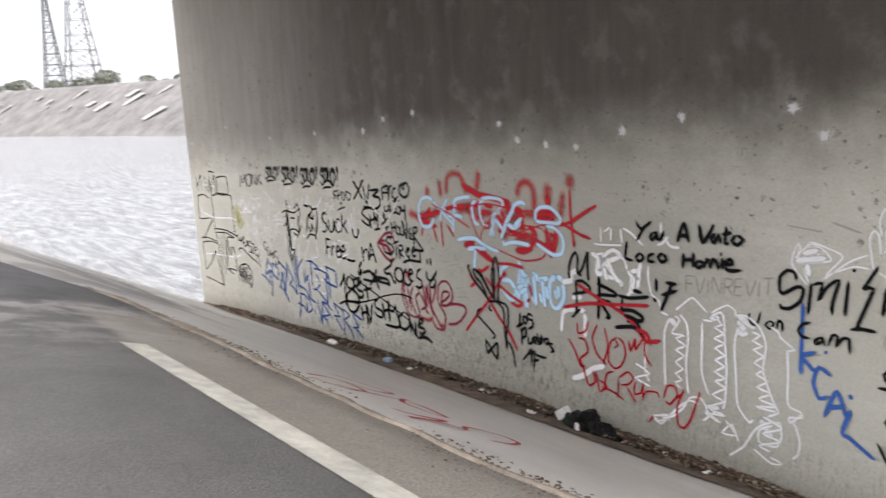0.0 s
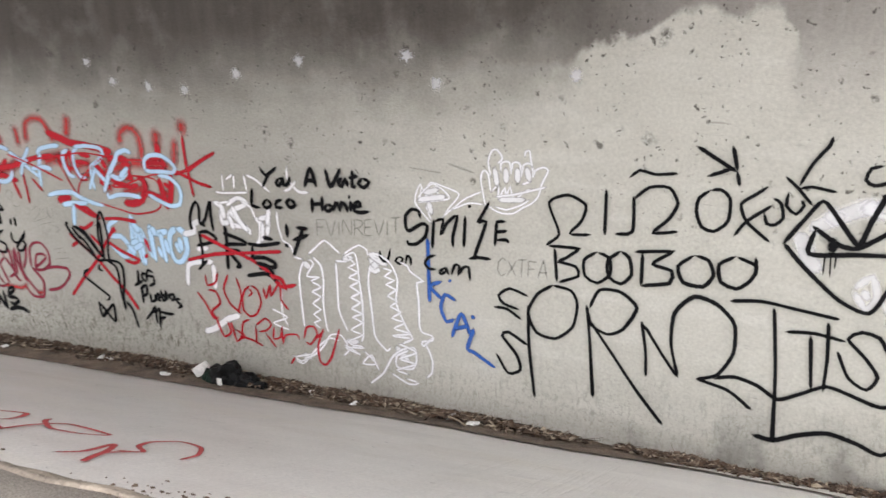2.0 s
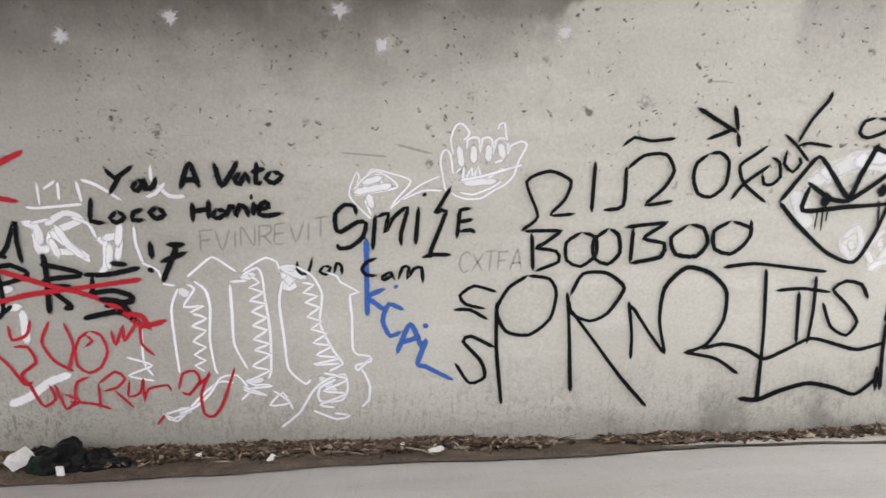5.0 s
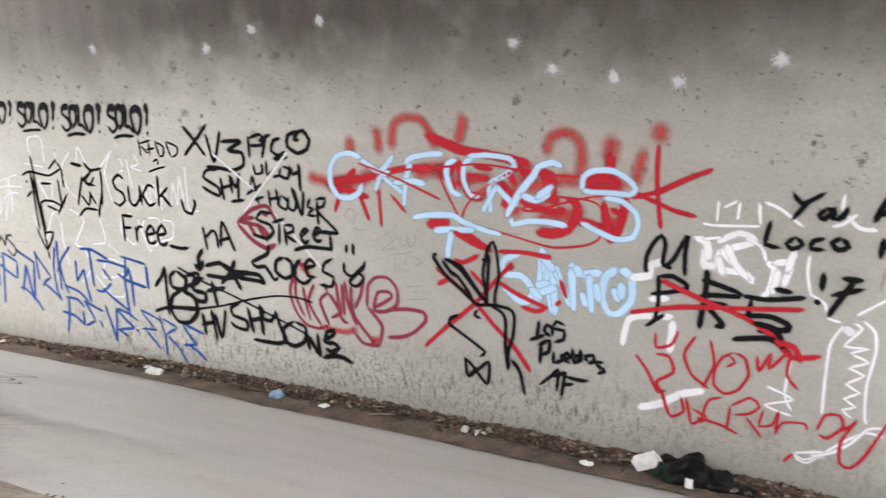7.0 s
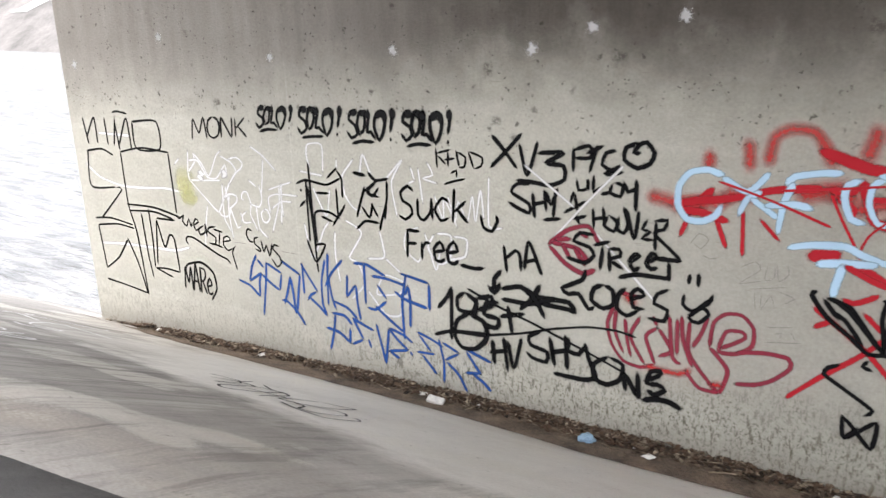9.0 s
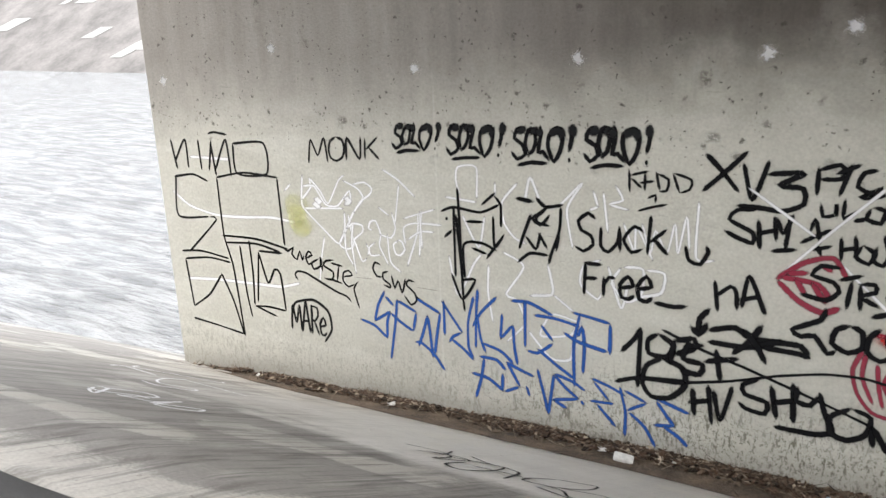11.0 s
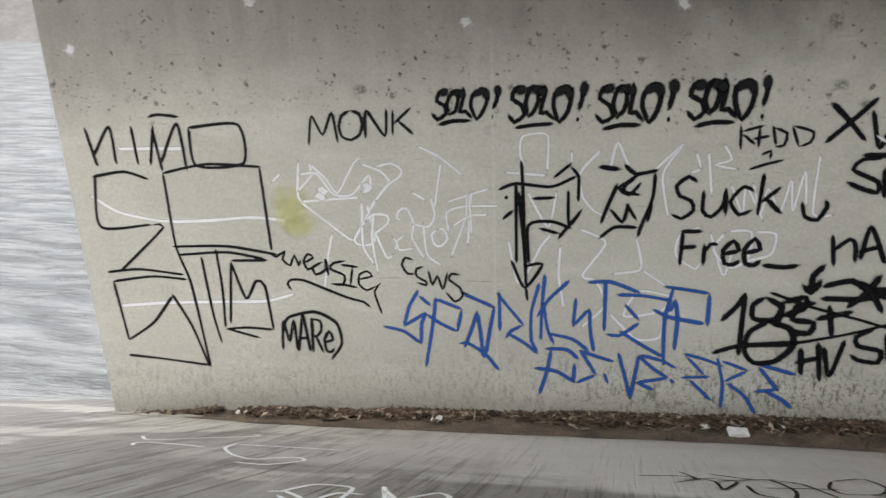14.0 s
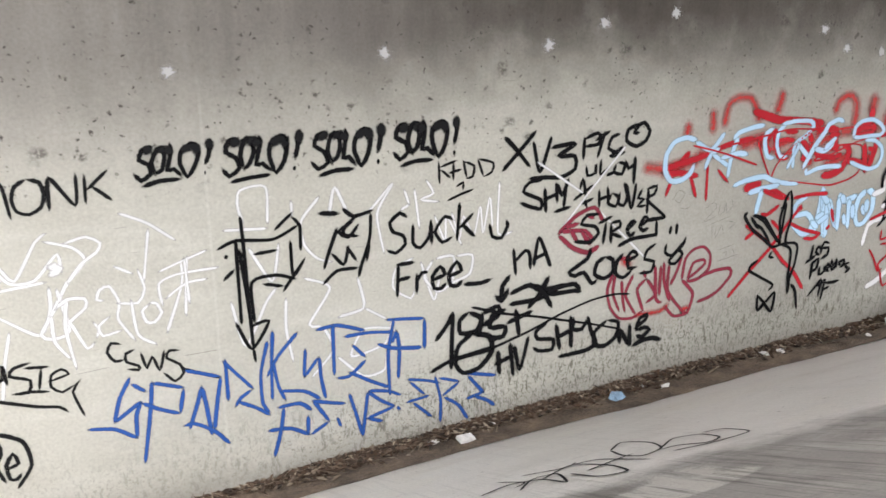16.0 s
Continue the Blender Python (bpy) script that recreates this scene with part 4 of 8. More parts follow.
# ---- the far side of the river ----
def lattice_tower(name, x, y, z0, high, wide, arms):
    t = tagged(new(name), "tall galvanised steel lattice power pylon on the far bank", "pylon", "pylons on the far bank")
    t.location = (x, y, z0)
    legs = [(-1, -1), (1, -1), (1, 1), (-1, 1)]
    half = lambda h: wide * (0.16 + 0.84 * (1 - h / high) ** 1.25)
    for sx, sy in legs:
        bm = bmesh.new()
        hs = span(0, high, 10)
        for a, b in zip(hs, hs[1:]):
            beam(bm, (sx * half(a), sy * half(a), a), (sx * half(b), sy * half(b), b), 0.42)
        part("leg", bm, M_STEEL, t)
    hs = span(0, high, 10)
    for k, (a, b) in enumerate(zip(hs, hs[1:])):
        bm = bmesh.new()
        for (sx, sy), (ux, uy) in zip(legs, legs[1:] + legs[:1]):
            beam(bm, (sx * half(a), sy * half(a), a), (ux * half(b), uy * half(b), b), 0.14)
            beam(bm, (ux * half(a), uy * half(a), a), (sx * half(b), sy * half(b), b), 0.14)
            beam(bm, (sx * half(b), sy * half(b), b), (ux * half(b), uy * half(b), b), 0.18)
        tagged(part("bracing", bm, M_STEEL, t), kind="stuff")
    for h in arms:
        bm = bmesh.new()
        beam(bm, (-wide * 1.15, 0, h), (wide * 1.15, 0, h), 0.25)
        beam(bm, (-wide * 1.15, 0, h), (0, 0, h + 2.2), 0.15)
        beam(bm, (wide * 1.15, 0, h), (0, 0, h + 2.2), 0.15)
        part("cross_arm", bm, M_STEEL, t)
    return t


def leafy(name, x, y, z, high, wide, seed):
    """A far tree or bush: a short trunk with limbs and a ragged crown of many small leaf clumps."""
    rnd = random.Random(seed)
    t = tagged(new(name), "grey-green rounded tree above the far bank" if high > 5 else "low green bush at the top of the far bank", "tree" if high > 5 else "bush", "trees along the far bank")
    t.location = (x, y, z)
    bm = bmesh.new()
    beam(bm, (0, 0, 0), (0, 0, high * 0.45), 0.05 * high, 6)
    for i in range(4):
        a = rnd.uniform(0, 6.28)
        beam(bm, (0, 0, high * 0.35), (math.cos(a) * wide * 0.5, math.sin(a) * wide * 0.5, high * 0.7), 0.02 * high, 5)
    part("trunk", bm, M_STICK, t)
    verts, faces = [], []
    for i in range(420):
        a, b = rnd.uniform(0, 6.28), rnd.uniform(-0.6, 1.4)
        r = rnd.uniform(0.45, 1.0) ** 0.5 * (1 + 0.25 * noise.noise((a * 1.3, b * 2, seed)))
        c = Vector((math.cos(a) * math.cos(b) * wide * r, math.sin(a) * math.cos(b) * wide * r, high * 0.55 + math.sin(b) * high * 0.42 * r))
        s = rnd.uniform(0.05, 0.12) * high
        k = len(verts)
        for j in range(4):
            verts.append(c + Vector((rnd.uniform(-s, s), rnd.uniform(-s, s), rnd.uniform(-s, s))))
        faces += [(k, k + 1, k + 2), (k, k + 2, k + 3), (k, k + 1, k + 3), (k + 1, k + 2, k + 3)]
    me = bpy.data.meshes.new("crown")
    me.from_pydata(verts, [], faces)
    me.materials.append(M_TREE)
    ob = new("crown", me)
    ob.parent = t
    return t


# ---- graffiti, in the order it lies on the wall ----
wall_tag("two faint scrawled lines in thin white spray", THINW, 0.033,
    line_of(0.16, 1.96, 0.38, 1.82, 0.74, 1.75, 1.11, 1.76, 1.46, 1.79, 1.75, 1.77),
    line_of(0.23, 1.01, 0.65, 1.05, 1.08, 1.07, 1.50, 1.09, 1.75, 1.16),
    line_of(0.46, 2.33, 0.72, 2.33, 1.00, 2.33))
wall_tag("pale yellow patch of faded spray on the wall", YELLOW, 0.216,
    line_of(1.68, 1.95, 1.82, 1.94, 1.91, 1.90),
    line_of(1.71, 1.79, 1.85, 1.75, 1.95, 1.74),
    line_of(1.75, 1.73, 1.90, 1.69),
    line_of(1.68, 1.87, 1.88, 1.82))
wall_tag("white spray drawing of a heart-shaped outline with scribble", THINW, 0.023,
    line_of(1.89, 2.24, 1.86, 2.00, 1.88, 1.92, 2.07, 1.76, 2.26, 1.62, 2.34, 1.77, 2.35, 1.93),
    line_of(1.86, 2.00, 1.98, 2.13, 1.97, 2.21, 2.09, 2.10, 2.17, 1.99, 2.31, 2.22, 2.38, 2.27),
    line_of(1.88, 1.92, 2.10, 1.94, 2.34, 1.96),
    line_of(2.35, 2.22, 2.51, 2.16, 2.57, 2.07, 2.45, 1.93, 2.36, 1.77, 2.27, 1.62, 2.33, 1.58, 2.43, 1.62, 2.39, 1.91),
    line_of(2.46, 2.19, 2.59, 2.22, 2.67, 2.17, 2.64, 2.11, 2.56, 2.06, 2.45, 1.93),
    line_of(1.88, 2.13, 2.02, 2.14, 2.14, 1.98, 2.28, 1.98, 2.42, 2.13, 2.43, 2.00))
wall_tag("white spray filling of two drawn eyes", THINW, 0.059,
    line_of(2.01, 2.02, 2.08, 2.01, 2.01, 1.96, 2.08, 1.95),
    line_of(2.36, 2.06, 2.42, 2.04, 2.36, 2.00))
wall_tag("white spray lettering in thin loose script", THINW, 0.023,
    line_of(2.44, 1.84, 2.41, 1.64, 2.44, 1.35),
    line_of(2.36, 1.77, 2.44, 1.83, 2.54, 1.82, 2.54, 1.76, 2.44, 1.68, 2.45, 1.65, 2.52, 1.48, 2.57, 1.52),
    line_of(2.34, 1.74, 2.34, 1.56, 2.42, 1.42),
    line_of(2.57, 1.66, 2.60, 1.60, 2.58, 1.54),
    line_of(2.68, 1.68, 2.60, 1.62, 2.62, 1.55, 2.74, 1.57),
    line_of(2.65, 1.79, 2.61, 1.80, 2.63, 1.86, 2.69, 1.88, 2.74, 1.76, 2.72, 1.65, 2.81, 1.48),
    line_of(2.72, 1.76, 2.85, 1.74, 2.90, 1.83, 2.87, 1.97),
    line_of(2.81, 1.77, 2.83, 1.52, 2.94, 1.43),
    line_of(2.92, 1.72, 2.87, 1.68, 2.89, 1.60, 2.94, 1.59, 2.99, 1.65, 2.96, 1.72, 2.92, 1.73),
    line_of(3.01, 1.50, 3.13, 1.82, 3.14, 1.99),
    line_of(3.00, 1.69, 2.99, 1.85, 3.11, 1.90, 3.38, 1.91),
    line_of(2.99, 1.93, 3.13, 1.98, 3.31, 2.04),
    line_of(3.18, 2.02, 3.16, 1.84, 3.14, 1.60),
    line_of(3.02, 1.74, 3.16, 1.83, 3.30, 1.84),
    line_of(3.16, 2.01, 3.17, 1.68),
    line_of(2.10, 1.67, 2.05, 1.48, 2.00, 1.21),
    line_of(2.79, 2.35, 2.95, 2.27, 3.12, 2.13),
    line_of(2.96, 2.23, 2.90, 1.88),
    line_of(2.73, 2.01, 2.84, 1.94),
    line_of(1.74, 2.14, 1.66, 2.07))
wall_tag("large faint white spray letters behind black tags", THINW, 0.025,
    line_of(3.56, 2.19, 3.53, 2.31, 3.55, 2.42, 3.72, 2.43, 3.72, 2.17),
    line_of(3.42, 2.16, 3.72, 2.14),
    line_of(3.89, 2.32, 3.89, 2.21),
    line_of(4.09, 2.33, 3.95, 2.16, 3.97, 1.99, 4.06, 1.88, 4.17, 1.84),
    line_of(4.15, 2.17, 4.20, 2.38, 4.30, 2.18, 4.43, 2.17, 4.63, 2.37, 4.51, 2.16, 4.56, 1.85),
    line_of(4.72, 2.32, 4.76, 2.20),
    line_of(4.89, 2.38, 4.95, 2.27, 4.85, 2.23, 5.00, 2.20),
    line_of(4.80, 2.32, 4.84, 2.01),
    line_of(4.69, 2.17, 4.76, 2.20),
    line_of(4.96, 2.10, 5.05, 1.89, 5.06, 2.08, 5.19, 1.84),
    line_of(5.10, 2.11, 5.17, 1.90, 5.20, 2.07, 5.29, 1.91, 5.34, 2.13, 5.37, 1.92, 5.42, 2.19, 5.45, 1.95),
    line_of(5.50, 2.31, 5.50, 1.90, 5.63, 1.90),
    line_of(3.58, 2.02, 3.73, 1.76, 3.79, 2.03))
wall_tag("faint white spray letters below the black words", THINW, 0.026,
    line_of(3.44, 1.65, 3.52, 1.31, 3.68, 1.61, 3.76, 1.71),
    line_of(3.82, 1.62, 3.81, 1.38, 3.85, 1.12),
    line_of(3.95, 1.75, 4.14, 1.65, 3.98, 1.39, 4.08, 1.35, 4.15, 1.16, 3.98, 0.97),
    line_of(4.19, 1.41, 4.39, 1.45, 4.38, 1.58, 4.35, 1.70),
    line_of(4.40, 1.45, 4.58, 1.33),
    line_of(4.62, 1.33, 4.56, 1.14, 4.29, 1.08, 4.39, 1.28, 4.64, 1.25),
    line_of(4.18, 1.10, 4.38, 0.90, 4.55, 0.92, 4.57, 1.08),
    line_of(4.79, 1.79, 4.65, 1.72, 4.63, 1.57, 4.77, 1.47, 4.80, 1.53),
    line_of(4.85, 1.75, 4.96, 1.43, 5.01, 1.64),
    line_of(4.95, 1.75, 4.88, 1.62, 5.00, 1.49, 5.11, 1.56, 5.12, 1.76, 4.97, 1.76),
    line_of(5.14, 1.76, 5.28, 1.75, 5.26, 1.60, 5.09, 1.54))
wall_tag("thin black outlined name tag stacked in block letters", GREYB, 0.027,
    line_of(0.22, 2.50, 0.27, 2.19),
    line_of(0.25, 2.27, 0.42, 2.50, 0.43, 2.21),
    line_of(0.60, 2.51, 0.61, 2.20),
    line_of(0.71, 2.20, 0.78, 2.51),
    line_of(0.77, 2.47, 0.80, 2.15),
    line_of(0.80, 2.22, 0.97, 2.52, 1.00, 2.16),
    line_of(0.74, 2.57, 0.83, 2.59, 1.00, 2.57),
    line_of(1.06, 2.49, 1.45, 2.51, 1.46, 2.22, 1.08, 2.20, 1.06, 2.49),
    line_of(0.21, 2.11, 0.48, 2.15, 0.67, 2.09),
    line_of(0.23, 2.12, 0.20, 1.70, 0.63, 1.72),
    line_of(0.63, 1.72, 0.73, 1.70, 0.30, 1.32),
    line_of(0.18, 1.31, 0.47, 1.34, 0.84, 1.30),
    line_of(0.80, 2.14, 1.16, 2.21, 1.59, 2.19),
    line_of(1.58, 2.19, 1.60, 1.52),
    line_of(0.80, 2.14, 0.81, 1.55, 0.89, 1.22, 0.95, 0.47),
    line_of(0.78, 1.54, 1.24, 1.55, 1.64, 1.49),
    line_of(0.82, 1.47, 1.23, 1.50, 1.53, 1.45),
    line_of(0.22, 1.23, 0.57, 1.28, 0.86, 1.26),
    line_of(0.22, 1.23, 0.26, 0.70),
    line_of(0.26, 0.70, 0.51, 0.87, 0.71, 1.11),
    line_of(0.71, 1.13, 0.84, 0.85, 0.94, 0.48),
    line_of(0.94, 0.49, 0.58, 0.53, 0.23, 0.56),
    line_of(1.01, 1.46, 1.04, 0.97, 1.08, 0.70),
    line_of(1.14, 1.53, 1.15, 1.19, 1.13, 0.84),
    line_of(1.25, 1.43, 1.56, 1.44),
    line_of(1.25, 1.42, 1.34, 1.11, 1.44, 1.26, 1.51, 1.22, 1.54, 0.84),
    line_of(1.13, 0.83, 1.32, 0.85, 1.54, 0.84),
    line_of(1.25, 1.41, 1.18, 0.88),
    line_of(1.15, 0.83, 1.42, 0.76))
wall_tag("thin black spray name in plain capitals", GREYB, 0.027,
    lettering("MONK", 1.98, 2.36, 2.79, 2.44, 0.22))
wall_tag("thin black spray script with an underline stroke", GREYB, 0.025,
    line_of(1.59, 1.50, 1.63, 1.47, 1.71, 1.52, 1.68, 1.45, 1.74, 1.40, 1.78, 1.49, 1.81, 1.40, 1.83, 1.46),
    line_of(1.84, 1.42, 1.93, 1.47, 1.89, 1.50, 1.85, 1.44, 1.88, 1.37, 1.95, 1.41),
    line_of(2.01, 1.44, 1.92, 1.39, 1.94, 1.33, 2.02, 1.37, 2.03, 1.46, 2.04, 1.32),
    line_of(2.19, 1.45, 2.09, 1.43, 2.06, 1.38, 2.17, 1.33, 2.15, 1.25, 2.05, 1.26),
    line_of(2.14, 1.42, 2.29, 1.40),
    line_of(2.24, 1.40, 2.21, 1.25),
    line_of(2.12, 1.26, 2.27, 1.23),
    line_of(2.28, 1.30, 2.39, 1.33, 2.35, 1.37, 2.29, 1.34, 2.28, 1.26, 2.34, 1.21, 2.42, 1.25),
    line_of(2.46, 1.28, 2.40, 1.20, 2.45, 1.01),
    line_of(1.73, 1.19, 1.70, 1.24, 1.73, 1.28, 1.83, 1.28, 2.01, 1.21, 2.19, 1.14, 2.31, 1.11, 2.36, 1.06))
wall_tag("small thin black spray lettering", GREYB, 0.024,
    line_of(2.72, 1.47, 2.66, 1.49, 2.63, 1.43, 2.67, 1.36, 2.73, 1.36),
    line_of(2.80, 1.42, 2.74, 1.40, 2.74, 1.34, 2.81, 1.30, 2.81, 1.27, 2.74, 1.29),
    line_of(2.83, 1.40, 2.86, 1.27, 2.90, 1.35, 2.94, 1.24, 2.98, 1.38),
    line_of(3.08, 1.36, 3.01, 1.37, 2.99, 1.32, 3.07, 1.26, 3.09, 1.19, 3.03, 1.14, 2.96, 1.22),
    line_of(3.07, 1.23, 3.33, 1.10))
wall_tag("black spray word inside a rounded outline", GREYB, 0.031,
    lettering("MARe", 1.60, 0.65, 2.05, 0.65, 0.29),
    line_of(1.62, 0.82, 1.67, 0.95, 1.90, 1.01, 2.07, 0.92, 2.10, 0.74, 2.00, 0.59))
wall_tag("short word in fat black bubble spray letters with underline", BLACK, 0.034,
    line_of(3.03, 2.75, 2.97, 2.73, 2.95, 2.67, 3.00, 2.64, 3.01, 2.58, 2.95, 2.54, 2.91, 2.59),
    line_of(3.04, 2.56, 3.02, 2.65, 3.06, 2.73, 3.10, 2.74, 3.10, 2.68, 3.08, 2.60, 3.04, 2.58),
    line_of(3.14, 2.77, 3.14, 2.70, 3.11, 2.59, 3.15, 2.60, 3.20, 2.54),
    line_of(3.24, 2.74, 3.20, 2.70, 3.19, 2.63, 3.23, 2.54, 3.28, 2.61, 3.31, 2.69, 3.29, 2.75, 3.24, 2.75),
    line_of(3.39, 2.78, 3.37, 2.67, 3.34, 2.61),
    line_of(3.34, 2.56, 3.34, 2.56),
    line_of(2.95, 2.50, 3.06, 2.53, 3.19, 2.53))
wall_tag("softer black spray shading along bubble letters", GREYB, 0.062,
    line_of(2.98, 2.72, 3.03, 2.74),
    line_of(3.06, 2.72, 3.11, 2.73, 3.12, 2.70),
    line_of(3.20, 2.71, 3.25, 2.73, 3.30, 2.73, 3.29, 2.68),
    line_of(3.12, 2.74, 3.14, 2.70),
    line_of(3.38, 2.77, 3.38, 2.71))
wall_tag("short word in fat black bubble spray letters with underline", BLACK, 0.039,
    line_of(3.57, 2.76, 3.50, 2.75, 3.48, 2.68, 3.54, 2.64, 3.56, 2.57, 3.49, 2.52, 3.45, 2.58),
    line_of(3.59, 2.55, 3.57, 2.65, 3.60, 2.75, 3.64, 2.76, 3.66, 2.68, 3.63, 2.60, 3.59, 2.56),
    line_of(3.70, 2.78, 3.70, 2.71, 3.67, 2.58, 3.71, 2.59, 3.77, 2.53),
    line_of(3.81, 2.75, 3.77, 2.71, 3.76, 2.63, 3.80, 2.52, 3.86, 2.60, 3.88, 2.70, 3.86, 2.76, 3.81, 2.76),
    line_of(3.97, 2.79, 3.95, 2.67, 3.93, 2.60),
    line_of(3.92, 2.54, 3.93, 2.54),
    line_of(3.49, 2.48, 3.62, 2.50, 3.76, 2.51))
wall_tag("softer black spray shading along bubble letters", GREYB, 0.072,
    line_of(3.51, 2.73, 3.57, 2.75),
    line_of(3.61, 2.73, 3.67, 2.75, 3.67, 2.71),
    line_of(3.77, 2.71, 3.82, 2.74, 3.87, 2.74, 3.86, 2.68),
    line_of(3.68, 2.75, 3.69, 2.71),
    line_of(3.97, 2.79, 3.96, 2.71))
wall_tag("short word in fat black bubble spray letters with underline", BLACK, 0.041,
    line_of(4.16, 2.77, 4.09, 2.75, 4.07, 2.68, 4.13, 2.64, 4.16, 2.56, 4.09, 2.52, 4.04, 2.58),
    line_of(4.19, 2.54, 4.16, 2.65, 4.19, 2.75, 4.23, 2.76, 4.25, 2.68, 4.23, 2.60, 4.19, 2.56),
    line_of(4.29, 2.79, 4.29, 2.71, 4.27, 2.58, 4.31, 2.59, 4.36, 2.52),
    line_of(4.40, 2.76, 4.36, 2.71, 4.35, 2.63, 4.40, 2.52, 4.45, 2.60, 4.47, 2.70, 4.45, 2.77, 4.39, 2.77),
    line_of(4.56, 2.80, 4.54, 2.68, 4.52, 2.60),
    line_of(4.52, 2.54, 4.53, 2.54),
    line_of(4.09, 2.47, 4.21, 2.50, 4.35, 2.50))
wall_tag("softer black spray shading along bubble letters", GREYB, 0.076,
    line_of(4.10, 2.73, 4.16, 2.76),
    line_of(4.20, 2.73, 4.25, 2.75, 4.26, 2.71),
    line_of(4.36, 2.72, 4.41, 2.75, 4.46, 2.75, 4.46, 2.69),
    line_of(4.27, 2.76, 4.29, 2.71),
    line_of(4.55, 2.80, 4.55, 2.72))
wall_tag("short word in fat black bubble spray letters with underline", BLACK, 0.041,
    line_of(4.74, 2.79, 4.68, 2.77, 4.66, 2.70, 4.73, 2.66, 4.75, 2.59, 4.69, 2.54, 4.64, 2.60),
    line_of(4.79, 2.56, 4.75, 2.67, 4.78, 2.78, 4.82, 2.79, 4.84, 2.71, 4.82, 2.62, 4.78, 2.58),
    line_of(4.87, 2.82, 4.88, 2.73, 4.86, 2.60, 4.90, 2.61, 4.96, 2.54),
    line_of(4.98, 2.78, 4.94, 2.74, 4.94, 2.65, 4.99, 2.54, 5.04, 2.62, 5.06, 2.73, 5.03, 2.79, 4.98, 2.79),
    line_of(5.14, 2.83, 5.13, 2.70, 5.11, 2.62),
    line_of(5.11, 2.56, 5.12, 2.56),
    line_of(4.69, 2.49, 4.81, 2.52, 4.95, 2.52))
wall_tag("softer black spray shading along bubble letters", GREYB, 0.076,
    line_of(4.69, 2.75, 4.75, 2.78),
    line_of(4.79, 2.76, 4.84, 2.77, 4.85, 2.73),
    line_of(4.94, 2.74, 4.99, 2.77, 5.04, 2.77, 5.04, 2.71),
    line_of(4.85, 2.78, 4.87, 2.73),
    line_of(5.13, 2.82, 5.13, 2.74))
wall_tag("small black spray word with a dash below", GREYB, 0.023,
    line_of(4.99, 2.51, 5.00, 2.33),
    line_of(5.00, 2.46, 5.14, 2.50),
    line_of(5.01, 2.44, 5.09, 2.37),
    line_of(5.11, 2.49, 5.11, 2.35),
    line_of(5.07, 2.41, 5.18, 2.43),
    line_of(5.19, 2.50, 5.22, 2.36),
    line_of(5.19, 2.49, 5.28, 2.45, 5.27, 2.37, 5.22, 2.36),
    line_of(5.31, 2.50, 5.36, 2.36),
    line_of(5.31, 2.50, 5.44, 2.46, 5.43, 2.39, 5.36, 2.36),
    line_of(5.06, 2.20, 5.17, 2.24, 5.28, 2.27),
    line_of(5.13, 2.30, 5.19, 2.33, 5.19, 2.27))
wall_tag("black spray arrow sign drooping down from a bar", BLACK, 0.028,
    line_of(3.37, 2.03, 3.50, 2.08, 3.75, 2.06, 3.93, 2.14),
    line_of(3.50, 2.09, 3.50, 1.47),
    line_of(3.52, 2.02, 3.57, 1.42),
    line_of(3.54, 2.25, 3.55, 2.02, 3.57, 1.28),
    line_of(3.88, 2.21, 3.94, 2.14, 3.94, 1.95),
    line_of(3.76, 2.12, 3.90, 2.24),
    line_of(3.61, 1.97, 3.78, 1.98),
    line_of(3.59, 1.47, 3.59, 1.77, 3.76, 1.80, 3.90, 1.75),
    line_of(3.95, 1.87, 3.80, 1.67),
    line_of(3.66, 1.75, 3.81, 1.71),
    line_of(3.87, 2.04, 3.88, 1.78, 3.97, 1.90),
    line_of(3.46, 1.50, 3.56, 1.28, 3.69, 1.47, 3.56, 1.45),
    line_of(3.42, 1.97, 3.44, 1.98),
    line_of(3.40, 1.81, 3.48, 1.88),
    line_of(3.57, 1.28, 3.58, 1.17))
wall_tag("black spray box sign with scribbled strokes", BLACK, 0.034,
    line_of(4.07, 2.21, 4.23, 2.19),
    line_of(4.25, 2.23, 4.33, 2.16, 4.48, 2.19),
    line_of(4.46, 2.17, 4.45, 1.99, 4.38, 1.78, 4.36, 1.70),
    line_of(4.21, 2.09, 4.14, 1.91, 4.10, 1.79),
    line_of(4.09, 1.68, 4.20, 1.77, 4.36, 1.77),
    line_of(4.36, 2.17, 4.26, 2.08, 4.26, 2.03, 4.37, 2.01),
    line_of(4.32, 2.12, 4.22, 2.06, 4.29, 2.01, 4.37, 2.10),
    line_of(4.16, 1.91, 4.25, 1.81, 4.29, 1.95),
    line_of(4.27, 1.95, 4.35, 1.82),
    line_of(4.45, 1.96, 4.42, 1.81))
wall_tag("two words in black spray handwriting", BLACK, 0.036,
    lettering("Suck", 4.58, 1.85, 5.32, 1.91, 0.31),
    line_of(5.42, 1.99, 5.45, 1.88, 5.53, 1.86, 5.58, 1.95, 5.57, 2.00),
    lettering("Free", 4.64, 1.49, 5.21, 1.52, 0.28),
    line_of(5.21, 1.52, 5.36, 1.51, 5.46, 1.53))
